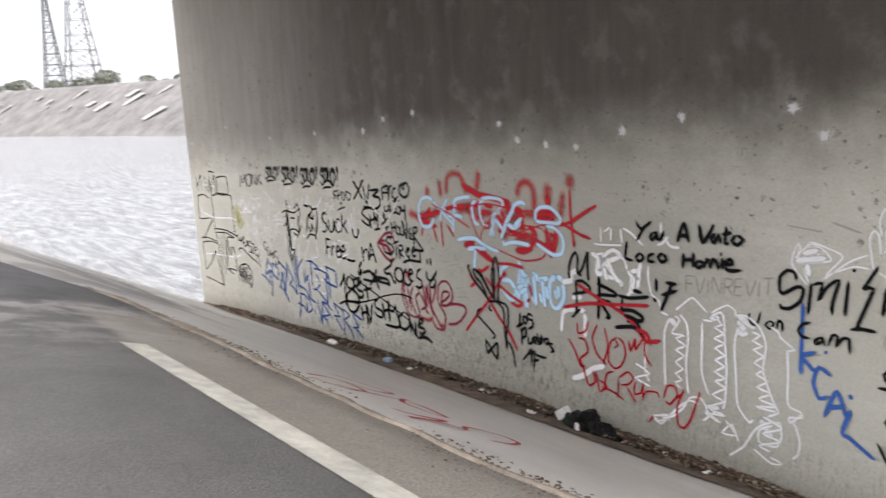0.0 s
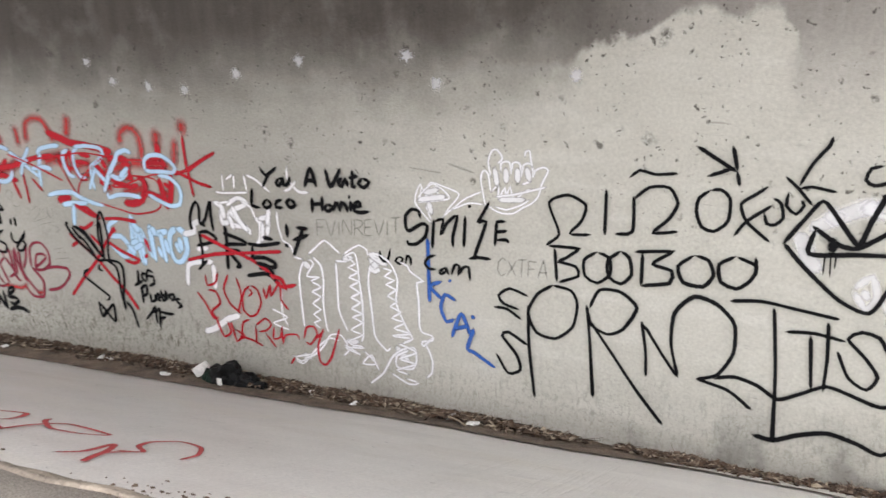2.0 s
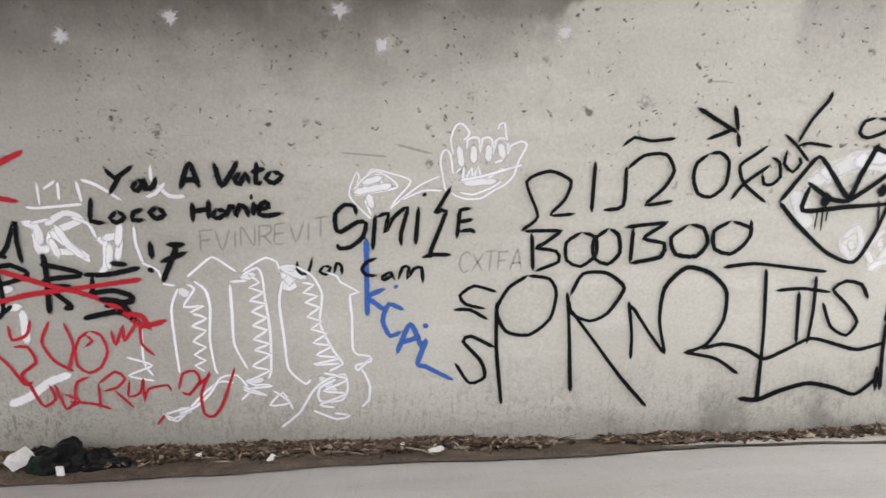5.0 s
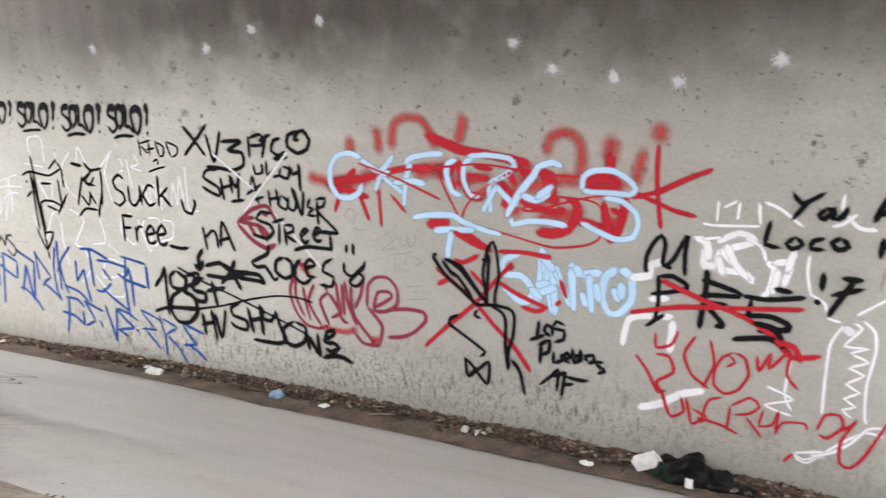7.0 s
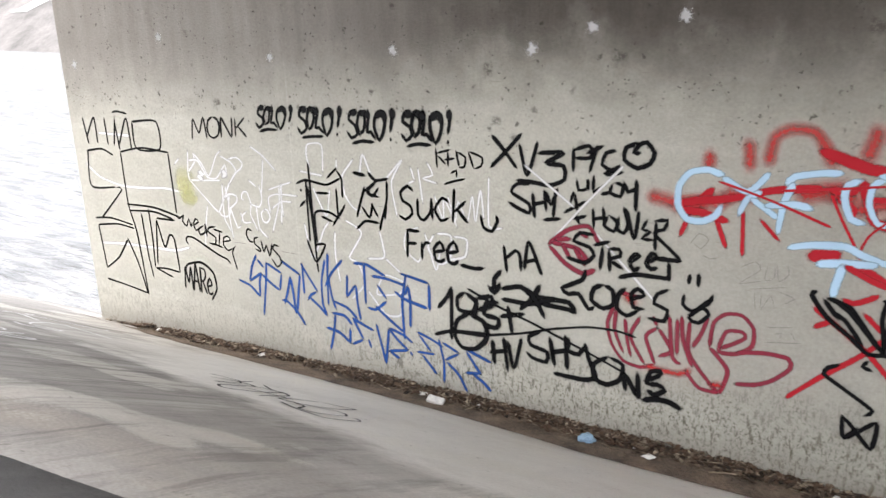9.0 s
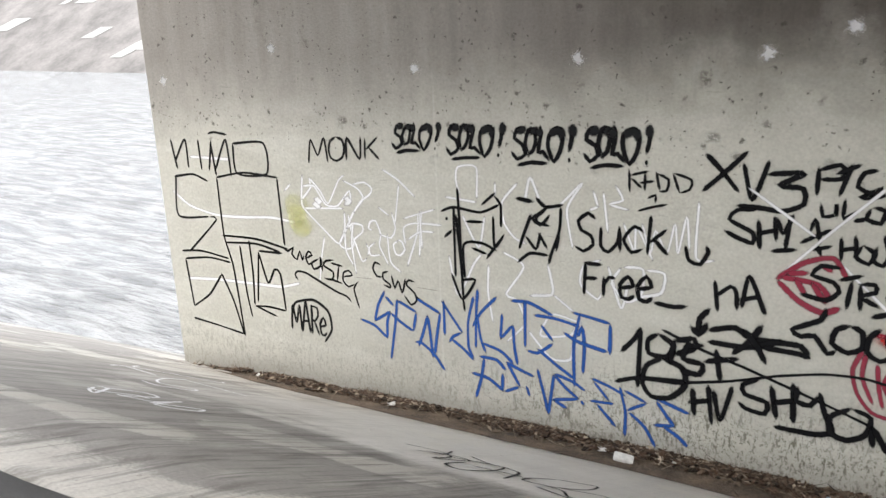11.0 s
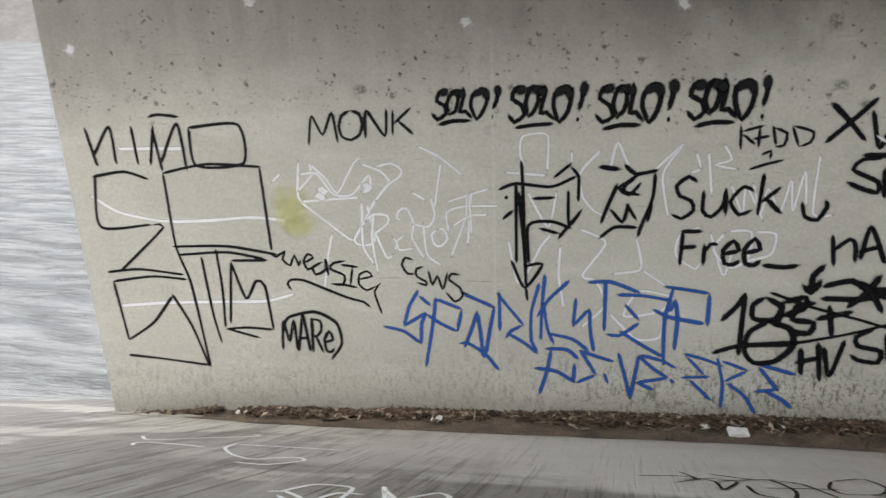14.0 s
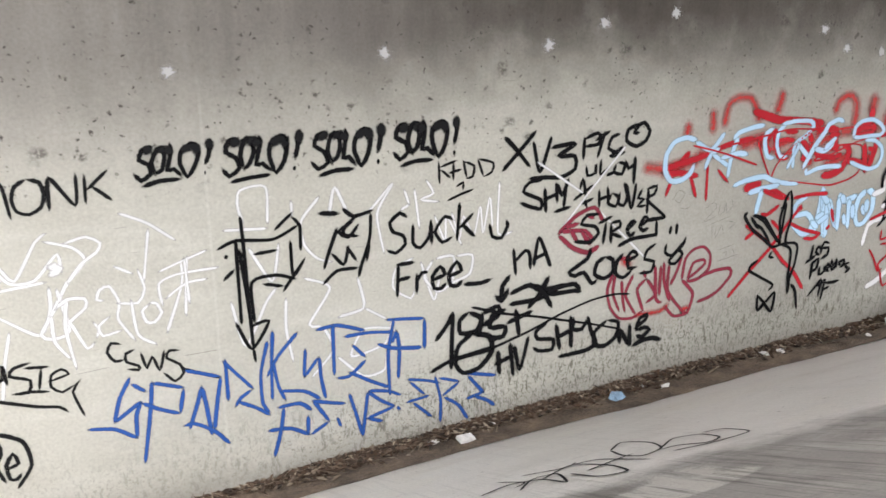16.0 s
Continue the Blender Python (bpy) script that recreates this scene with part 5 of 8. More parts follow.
wall_tag("angular dark blue spray letters in a long word", NAVY, 0.034,
    line_of(2.45, 0.91, 2.62, 0.87, 2.75, 0.77),
    line_of(2.75, 0.77, 2.76, 0.94, 2.80, 1.04),
    line_of(2.80, 1.04, 2.62, 0.92),
    line_of(2.62, 0.92, 2.67, 1.09, 2.75, 1.23),
    line_of(2.75, 1.18, 2.84, 1.10),
    line_of(2.88, 1.17, 2.85, 0.95, 2.78, 0.57),
    line_of(2.88, 1.16, 3.08, 1.08),
    line_of(3.08, 1.08, 3.04, 0.89),
    line_of(3.04, 0.89, 2.90, 0.96, 2.80, 1.03),
    line_of(3.09, 1.21, 3.33, 1.11),
    line_of(3.33, 1.11, 3.29, 0.90, 3.26, 0.71),
    line_of(3.20, 1.07, 3.15, 0.91, 3.09, 0.75),
    line_of(3.20, 1.06, 3.22, 0.89, 3.24, 0.67),
    line_of(3.05, 0.79, 3.13, 0.79, 3.26, 0.70, 3.36, 0.57),
    line_of(3.37, 1.24, 3.37, 0.91),
    line_of(3.35, 1.23, 3.44, 1.11, 3.55, 0.97),
    line_of(3.55, 0.97, 3.46, 0.92, 3.41, 0.85),
    line_of(3.44, 0.89, 3.57, 0.81, 3.66, 0.73),
    line_of(3.71, 1.39, 3.69, 1.14, 3.68, 0.85),
    line_of(3.67, 1.32, 3.61, 1.08, 3.61, 0.84, 3.66, 0.75),
    line_of(3.89, 1.35, 3.74, 1.19, 3.65, 1.04),
    line_of(3.70, 1.16, 3.73, 0.95, 3.78, 0.82),
    line_of(3.94, 1.21, 3.92, 0.98),
    line_of(3.92, 0.98, 4.04, 1.13),
    line_of(4.04, 1.13, 4.05, 0.94, 4.08, 0.77),
    line_of(3.74, 0.91, 3.92, 0.87, 4.04, 0.78),
    line_of(4.02, 1.34, 4.18, 1.35, 4.30, 1.31, 4.40, 1.27),
    line_of(4.15, 1.36, 4.15, 1.14, 4.15, 0.95),
    line_of(4.16, 0.93, 4.26, 0.92, 4.40, 1.03),
    line_of(4.29, 1.18, 4.40, 1.05),
    line_of(4.23, 1.25, 4.42, 1.25, 4.63, 1.22),
    line_of(4.26, 0.96, 4.43, 0.85, 4.59, 0.76),
    line_of(4.56, 1.33, 4.73, 1.31, 4.88, 1.29),
    line_of(4.88, 1.29, 4.88, 1.03),
    line_of(4.63, 1.33, 4.58, 1.06, 4.59, 0.69),
    line_of(4.65, 1.23, 4.67, 1.07, 4.66, 0.82),
    line_of(4.49, 1.15, 4.61, 1.09, 4.86, 1.05),
    line_of(4.65, 1.23, 4.61, 1.13))
wall_tag("second word in angular dark blue spray below", NAVY, 0.036,
    line_of(3.63, 0.61, 3.80, 0.59, 3.95, 0.50),
    line_of(3.95, 0.50, 4.10, 0.58),
    line_of(4.10, 0.58, 3.98, 0.78),
    line_of(3.94, 0.67, 3.93, 0.50),
    line_of(3.76, 0.77, 3.73, 0.59, 3.67, 0.38),
    line_of(3.71, 0.78, 3.88, 0.78, 3.97, 0.70),
    line_of(3.97, 0.78, 4.09, 0.74, 4.23, 0.70),
    line_of(4.16, 0.60, 4.19, 0.51),
    line_of(4.26, 0.78, 4.32, 0.56, 4.36, 0.39),
    line_of(4.36, 0.39, 4.41, 0.76),
    line_of(4.41, 0.77, 4.58, 0.73, 4.69, 0.67),
    line_of(4.41, 0.76, 4.52, 0.66, 4.63, 0.59),
    line_of(4.63, 0.59, 4.39, 0.53),
    line_of(4.41, 0.53, 4.53, 0.48),
    line_of(4.65, 0.58, 4.67, 0.55),
    line_of(4.73, 0.80, 4.89, 0.76, 5.02, 0.71),
    line_of(4.75, 0.78, 4.89, 0.63),
    line_of(4.93, 0.62, 4.72, 0.60),
    line_of(4.78, 0.59, 4.89, 0.48, 4.95, 0.42),
    line_of(4.97, 0.78, 5.02, 0.57, 5.02, 0.36),
    line_of(5.00, 0.76, 5.19, 0.69),
    line_of(5.19, 0.69, 5.03, 0.59),
    line_of(5.05, 0.58, 5.18, 0.48, 5.27, 0.33),
    line_of(5.22, 0.76, 5.37, 0.72, 5.52, 0.68),
    line_of(5.26, 0.73, 5.41, 0.54),
    line_of(5.41, 0.55, 5.24, 0.52),
    line_of(5.32, 0.53, 5.44, 0.47, 5.52, 0.40))
wall_tag("two loose black spray letters", BLACK, 0.036,
    line_of(5.64, 1.76, 5.67, 1.53),
    line_of(5.65, 1.64, 5.75, 1.73, 5.79, 1.69, 5.80, 1.56),
    line_of(5.83, 1.58, 5.87, 1.82, 5.99, 1.56),
    line_of(5.81, 1.64, 5.96, 1.69))
wall_tag("word in black spray with a number at the front", BLACK, 0.043,
    line_of(5.53, 2.65, 5.64, 2.54, 5.76, 2.40),
    line_of(5.80, 2.68, 5.67, 2.54, 5.52, 2.39),
    line_of(5.78, 2.60, 5.85, 2.36, 5.94, 2.63),
    line_of(5.94, 2.54, 6.16, 2.56, 6.01, 2.47, 6.16, 2.46, 6.17, 2.36, 6.05, 2.30, 5.88, 2.31, 5.75, 2.31))
wall_tag("black spray word in thick curling capitals", BLACK, 0.037,
    line_of(6.24, 2.61, 6.24, 2.42),
    line_of(6.24, 2.59, 6.36, 2.63, 6.39, 2.59, 6.37, 2.54, 6.25, 2.53),
    line_of(6.43, 2.64, 6.37, 2.43),
    line_of(6.48, 2.64, 6.34, 2.57),
    line_of(6.58, 2.61, 6.50, 2.59, 6.47, 2.50, 6.56, 2.46, 6.61, 2.50, 6.49, 2.43, 6.64, 2.46),
    line_of(6.75, 2.68, 6.65, 2.64, 6.64, 2.55, 6.74, 2.50, 6.83, 2.54, 6.86, 2.62, 6.80, 2.69, 6.74, 2.66, 6.71, 2.61, 6.76, 2.61))
wall_tag("two stacked lines of black spray capitals", BLACK, 0.036,
    line_of(5.88, 2.29, 5.76, 2.28, 5.71, 2.21, 5.87, 2.13, 5.87, 2.06, 5.76, 2.09, 5.68, 2.13),
    line_of(5.90, 2.23, 5.92, 2.02),
    line_of(6.00, 2.27, 6.02, 2.09),
    line_of(5.90, 2.13, 6.02, 2.17),
    line_of(6.02, 2.25, 6.06, 2.15, 6.12, 2.29),
    line_of(6.10, 2.28, 6.08, 2.04),
    line_of(5.99, 2.02, 6.15, 2.05),
    line_of(6.22, 2.17, 6.25, 2.27, 6.29, 2.10),
    line_of(6.17, 2.10, 6.35, 2.21),
    line_of(6.27, 2.38, 6.29, 2.29, 6.36, 2.31, 6.36, 2.38, 6.37, 2.29),
    line_of(6.41, 2.42, 6.41, 2.29, 6.49, 2.35),
    line_of(6.47, 2.28, 6.54, 2.30),
    line_of(6.56, 2.37, 6.54, 2.30, 6.62, 2.28, 6.64, 2.36, 6.57, 2.38),
    line_of(6.64, 2.40, 6.68, 2.32, 6.74, 2.36),
    line_of(6.74, 2.42, 6.74, 2.18),
    line_of(6.27, 2.10, 6.30, 2.03),
    line_of(6.25, 2.06, 6.36, 2.10),
    line_of(6.41, 2.17, 6.42, 2.01),
    line_of(6.49, 2.19, 6.51, 2.02),
    line_of(6.41, 2.08, 6.51, 2.11),
    line_of(6.54, 2.13, 6.50, 2.05, 6.58, 2.01, 6.61, 2.08, 6.54, 2.13),
    line_of(6.62, 2.13, 6.60, 2.04, 6.66, 2.01, 6.69, 2.08, 6.65, 2.21),
    line_of(6.67, 2.20, 6.74, 1.98, 6.77, 2.19),
    line_of(6.84, 2.14, 6.80, 2.06, 6.86, 2.05, 6.80, 1.99, 6.90, 1.99),
    line_of(6.90, 2.13, 6.90, 1.91),
    line_of(6.88, 2.13, 6.98, 2.15, 6.96, 2.08, 6.89, 2.04, 7.09, 1.87, 6.92, 1.87))
wall_tag("white spray patches below a black diamond", FADEW, 0.058,
    line_of(15.00, 2.19, 15.09, 2.28, 15.13, 2.15, 15.08, 2.07, 15.00, 2.18),
    line_of(15.16, 2.14, 15.25, 2.26, 15.31, 2.25, 15.30, 2.16, 15.23, 2.04, 15.16, 2.14),
    line_of(15.20, 1.98, 15.25, 2.04, 15.50, 2.11),
    line_of(15.06, 2.19, 15.08, 2.13),
    line_of(15.23, 2.18, 15.26, 2.16))
wall_tag("black spray column of bars and an open box", BLACK, 0.027,
    line_of(15.48, 2.74, 15.63, 2.76),
    line_of(15.46, 2.69, 15.64, 2.71),
    line_of(15.46, 2.69, 15.48, 2.56, 15.50, 2.54, 15.50, 2.45, 15.56, 2.41, 15.70, 2.40),
    line_of(15.57, 2.31, 15.69, 2.33),
    line_of(15.55, 2.28, 15.60, 2.27),
    line_of(15.48, 2.23, 15.60, 2.24),
    line_of(15.49, 2.21, 15.63, 2.21, 15.69, 2.22),
    line_of(15.56, 2.27, 15.70, 2.28),
    line_of(15.76, 2.09, 15.78, 1.74),
    line_of(15.47, 2.72, 15.45, 2.58, 15.44, 2.42, 15.44, 2.20),
    line_of(15.46, 2.64, 15.48, 2.16),
    line_of(15.41, 2.17, 15.39, 1.96, 15.38, 1.64),
    line_of(15.44, 2.17, 15.45, 1.77, 15.44, 1.51))
wall_tag("thin white spray scratches under black tags", THINW, 0.024,
    line_of(5.82, 2.44, 6.26, 2.15),
    line_of(6.38, 2.03, 6.94, 1.51),
    line_of(6.05, 1.84, 6.32, 2.16, 6.64, 2.51))
wall_tag("maroon spray patch with pointed strokes under a black tag", MAROON, 0.049,
    line_of(6.04, 1.83, 6.21, 1.97, 6.38, 2.02, 6.47, 1.89),
    line_of(6.05, 1.82, 6.19, 1.70, 6.34, 1.64, 6.45, 1.69),
    line_of(6.07, 1.85, 6.30, 1.83, 6.39, 1.73),
    line_of(6.16, 1.85, 6.23, 1.75),
    line_of(6.26, 1.84, 6.36, 1.70),
    line_of(6.10, 1.88, 6.24, 1.90),
    line_of(6.30, 1.97, 6.38, 1.93))
wall_tag("black spray word in uneven capitals", BLACK, 0.040,
    line_of(6.43, 1.96, 6.31, 1.96, 6.26, 1.89, 6.39, 1.86, 6.43, 1.80, 6.36, 1.73, 6.26, 1.74, 6.20, 1.75),
    line_of(6.42, 1.88, 6.56, 1.93),
    line_of(6.50, 1.89, 6.48, 1.69),
    line_of(6.55, 1.87, 6.56, 1.69),
    line_of(6.54, 1.87, 6.63, 1.88, 6.64, 1.83, 6.56, 1.79, 6.67, 1.73),
    line_of(6.71, 1.79, 6.79, 1.86, 6.75, 1.86, 6.71, 1.80, 6.75, 1.74, 6.80, 1.77),
    line_of(6.85, 1.81, 6.92, 1.87, 6.88, 1.89, 6.84, 1.81, 6.88, 1.77, 6.93, 1.79),
    line_of(6.90, 1.85, 7.10, 1.87),
    line_of(7.01, 1.85, 7.02, 1.70),
    line_of(6.63, 1.66, 6.78, 1.71, 7.03, 1.72))
wall_tag("maroon spray bubble letters with doubled outlines", MAROON, 0.040,
    line_of(6.61, 1.43, 6.56, 1.28, 6.60, 1.12, 6.70, 1.00, 6.84, 0.98, 6.95, 1.03),
    line_of(6.70, 1.35, 6.72, 1.20, 6.76, 1.04),
    line_of(6.82, 1.39, 6.75, 1.21, 6.87, 1.01),
    line_of(6.65, 1.55, 6.73, 1.54, 6.82, 1.53),
    line_of(6.96, 1.33, 6.87, 1.24, 6.95, 1.03),
    line_of(6.96, 1.33, 7.07, 1.17, 6.97, 1.10),
    line_of(7.04, 1.44, 7.08, 1.12, 7.15, 1.08),
    line_of(7.10, 1.43, 7.11, 1.15),
    line_of(7.19, 1.43, 7.20, 1.18, 7.39, 0.96, 7.44, 0.94, 7.48, 1.12, 7.34, 1.27),
    line_of(7.32, 1.50, 7.28, 1.36, 7.22, 1.23),
    line_of(7.18, 1.04, 7.29, 0.93, 7.44, 0.93),
    line_of(7.34, 1.27, 7.36, 1.46, 7.44, 1.54, 7.55, 1.55, 7.63, 1.47, 7.63, 1.34, 7.53, 1.26, 7.41, 1.25, 7.45, 1.41, 7.56, 1.43, 7.58, 1.39, 7.49, 1.32, 7.41, 1.27),
    line_of(7.53, 1.27, 7.71, 1.31, 7.87, 1.31, 7.89, 1.24, 7.78, 1.12, 7.67, 1.06, 7.53, 1.03),
    line_of(7.13, 1.46, 7.15, 1.28, 7.23, 1.08),
    line_of(6.92, 1.41, 6.95, 1.34),
    line_of(6.63, 1.41, 6.62, 1.24, 6.70, 1.06))
wall_tag("soft maroon spray filling of bubble letters", REDMIST, 0.073,
    line_of(6.87, 1.00, 7.13, 1.00, 7.23, 1.06),
    line_of(6.68, 1.53, 6.79, 1.47),
    line_of(7.36, 0.98, 7.46, 0.99))
wall_tag("black spray word with a grinning pair of dots", BLACK, 0.039,
    line_of(6.37, 1.68, 6.34, 1.59, 6.17, 1.49, 6.23, 1.45, 6.31, 1.47, 6.40, 1.36, 6.45, 1.39),
    line_of(6.52, 1.58, 6.44, 1.54, 6.42, 1.44, 6.52, 1.39, 6.60, 1.44, 6.59, 1.55, 6.52, 1.58),
    line_of(6.70, 1.59, 6.64, 1.53, 6.63, 1.42, 6.71, 1.37, 6.80, 1.43),
    line_of(6.73, 1.51, 6.84, 1.56, 6.79, 1.60, 6.74, 1.55, 6.76, 1.45, 6.85, 1.45),
    line_of(7.03, 1.64, 6.94, 1.59, 6.92, 1.51, 7.02, 1.48, 7.00, 1.39, 6.87, 1.39),
    line_of(7.14, 1.63, 7.13, 1.55, 7.20, 1.51, 7.31, 1.59, 7.34, 1.66),
    line_of(7.17, 1.78, 7.16, 1.71),
    line_of(7.23, 1.80, 7.23, 1.70),
    line_of(7.18, 1.47, 7.27, 1.55, 7.32, 1.51, 7.25, 1.43, 7.18, 1.46, 7.32, 1.62))
wall_tag("black spray scribble with a crossed arrow", BLACK, 0.049,
    line_of(5.62, 1.38, 5.80, 1.43, 5.92, 1.37, 6.23, 1.38, 6.29, 1.30),
    line_of(5.62, 1.29, 5.89, 1.30, 6.11, 1.39),
    line_of(5.98, 1.48, 5.89, 1.33, 5.79, 1.23),
    line_of(5.86, 1.43, 5.96, 1.31, 6.02, 1.20),
    line_of(5.99, 1.32, 6.23, 1.32, 6.29, 1.30),
    line_of(5.62, 1.54, 5.55, 1.45, 5.55, 1.33),
    line_of(5.49, 1.39, 5.55, 1.33, 5.61, 1.43))
wall_tag("number and letters in black spray with a long strike line", BLACK, 0.047,
    line_of(4.97, 1.08, 5.07, 1.20, 5.12, 1.30),
    line_of(5.12, 1.30, 5.11, 0.81),
    line_of(5.26, 1.28, 5.18, 1.22, 5.19, 1.11, 5.33, 1.11, 5.37, 1.21, 5.26, 1.28),
    line_of(5.30, 1.10, 5.17, 1.00, 5.15, 0.85, 5.22, 0.76, 5.36, 0.78, 5.47, 0.90, 5.45, 1.04, 5.30, 1.09),
    line_of(5.38, 1.26, 5.35, 1.06),
    line_of(5.38, 1.25, 5.52, 1.29, 5.52, 1.21, 5.38, 1.14),
    line_of(5.59, 1.25, 5.47, 1.22, 5.45, 1.12, 5.59, 1.10, 5.57, 1.02, 5.43, 1.02),
    line_of(5.68, 1.24, 5.72, 1.00),
    line_of(5.60, 1.13, 5.84, 1.20),
    line_of(4.93, 0.82, 5.12, 0.89, 5.47, 0.93))
wall_tag("long thin black spray strike line across several words", BLACK, 0.026,
    line_of(5.47, 0.93, 5.80, 1.02, 6.11, 1.13, 6.41, 1.21, 6.64, 1.23, 6.80, 1.21),
    line_of(5.28, 1.32, 5.57, 1.22, 5.89, 1.14, 6.21, 1.05, 6.42, 0.99, 6.71, 0.90))
wall_tag("two black spray words in uneven capitals", BLACK, 0.048,
    line_of(5.53, 0.90, 5.55, 0.68),
    line_of(5.64, 0.95, 5.68, 0.64),
    line_of(5.50, 0.78, 5.66, 0.83),
    line_of(5.68, 0.92, 5.74, 0.69, 5.81, 0.98),
    line_of(5.99, 1.08, 5.88, 1.01, 5.90, 0.94, 6.05, 0.91, 6.04, 0.82, 5.91, 0.83, 5.86, 0.87),
    line_of(6.07, 1.05, 6.12, 0.80),
    line_of(6.21, 1.10, 6.23, 0.80),
    line_of(6.09, 0.92, 6.23, 0.97),
    line_of(6.24, 1.08, 6.24, 0.97, 6.33, 0.96, 6.38, 1.05),
    line_of(6.38, 1.07, 6.42, 0.93, 6.48, 0.80, 6.37, 0.75, 6.11, 0.74),
    line_of(6.58, 1.00, 6.46, 0.91, 6.47, 0.79, 6.57, 0.76, 6.68, 0.83, 6.70, 0.96, 6.59, 1.00),
    line_of(6.71, 0.90, 6.73, 0.75),
    line_of(6.72, 0.90, 6.83, 0.72),
    line_of(6.82, 0.93, 6.84, 0.71),
    line_of(6.87, 0.87, 6.98, 0.94, 7.00, 0.99, 6.92, 0.96, 6.90, 0.86, 6.98, 0.87, 7.04, 0.84, 6.96, 0.78, 6.90, 0.81),
    line_of(6.86, 0.71, 6.99, 0.75, 7.09, 0.75, 7.18, 0.71))
wall_tag("two faint pencil-like scribbled lines", FAINT, 0.008,
    line_of(7.15, 2.00, 7.21, 2.09, 7.28, 2.06, 7.23, 1.98, 7.17, 2.02),
    line_of(7.24, 1.94, 7.30, 1.92, 7.36, 1.94),
    line_of(7.50, 1.89, 7.60, 1.95, 7.64, 1.90, 7.51, 1.78, 7.67, 1.83),
    line_of(7.68, 1.94, 7.67, 1.83, 7.73, 1.86, 7.73, 1.95),
    line_of(7.74, 1.96, 7.76, 1.84, 7.82, 1.90, 7.80, 1.97),
    line_of(7.57, 1.75, 7.82, 1.81),
    line_of(7.61, 1.75, 7.63, 1.60),
    line_of(7.66, 1.75, 7.66, 1.62, 7.72, 1.73, 7.75, 1.64),
    line_of(7.76, 1.77, 7.87, 1.74, 7.79, 1.68),
    line_of(7.71, 1.50, 7.89, 1.54),
    line_of(7.70, 1.39, 7.95, 1.44),
    line_of(7.76, 1.46, 7.81, 1.48, 7.80, 1.43),
    line_of(7.87, 1.50, 7.90, 1.45))
wall_tag("faded red spray arches in very wide fuzzy strokes", REDMIST, 0.115,
    line_of(7.51, 2.56, 7.50, 2.69, 7.49, 2.76),
    line_of(7.62, 2.61, 7.65, 2.79, 7.75, 2.85, 7.88, 2.84, 7.96, 2.74, 8.01, 2.63),
    line_of(8.22, 2.90, 8.22, 2.83, 8.18, 2.69),
    line_of(6.83, 2.32, 7.02, 2.29, 7.23, 2.30),
    line_of(7.25, 2.67, 7.24, 2.54),
    line_of(8.86, 2.66, 8.89, 2.77, 8.97, 2.82, 9.05, 2.81, 9.11, 2.74, 9.12, 2.64, 9.11, 2.53),
    line_of(9.54, 2.75, 9.51, 2.62, 9.49, 2.50))
wall_tag("soft red spray haze between the outlines of a burner", REDMIST, 0.134,
    line_of(7.02, 2.25, 7.18, 2.30, 7.40, 2.35),
    line_of(7.82, 2.43, 7.99, 2.48, 8.15, 2.51),
    line_of(8.15, 2.37, 8.31, 2.43, 8.45, 2.46),
    line_of(8.56, 2.33, 8.73, 2.42, 8.96, 2.47),
    line_of(8.80, 2.19, 8.97, 2.23, 9.15, 2.29),
    line_of(9.12, 2.45, 9.27, 2.49, 9.44, 2.50),
    line_of(9.29, 2.26, 9.40, 2.22),
    line_of(7.36, 2.39, 7.58, 2.40),
    line_of(7.99, 2.47, 8.18, 2.44),
    line_of(8.29, 2.30, 8.47, 2.36),
    line_of(8.64, 2.50, 8.81, 2.53),
    line_of(8.79, 2.34, 8.96, 2.36),
    line_of(8.95, 2.50, 9.12, 2.49),
    line_of(9.23, 2.42, 9.38, 2.46),
    line_of(8.57, 2.22, 8.69, 2.25))
wall_tag("broad red spray uprights fading at the top", REDMIST, 0.167,
    line_of(9.32, 2.81, 9.32, 2.75, 9.31, 2.64),
    line_of(9.64, 2.91, 9.63, 2.81))
wall_tag("red spray burner letters in broad strokes", RED, 0.084,
    line_of(7.92, 2.73, 8.05, 2.69, 8.21, 2.64, 8.36, 2.63, 8.54, 2.61, 8.74, 2.58),
    line_of(8.18, 2.57, 8.23, 2.42, 8.27, 2.32, 8.38, 2.29),
    line_of(8.51, 2.45, 8.59, 2.34, 8.56, 2.28, 8.65, 2.26),
    line_of(8.80, 2.53, 8.90, 2.51, 8.91, 2.38, 8.96, 2.33),
    line_of(8.81, 2.10, 8.93, 2.10, 9.04, 2.15, 9.10, 2.25, 9.10, 2.36),
    line_of(9.12, 2.47, 9.22, 2.52, 9.35, 2.53, 9.38, 2.48),
    line_of(9.09, 2.22, 9.22, 2.20, 9.33, 2.17, 9.40, 2.14),
    line_of(9.29, 2.37, 9.31, 2.24, 9.35, 2.09),
    line_of(7.92, 2.05, 8.03, 2.06, 8.11, 2.09),
    line_of(9.32, 2.70, 9.32, 2.54),
    line_of(9.44, 2.42, 9.42, 2.28, 9.38, 2.14))
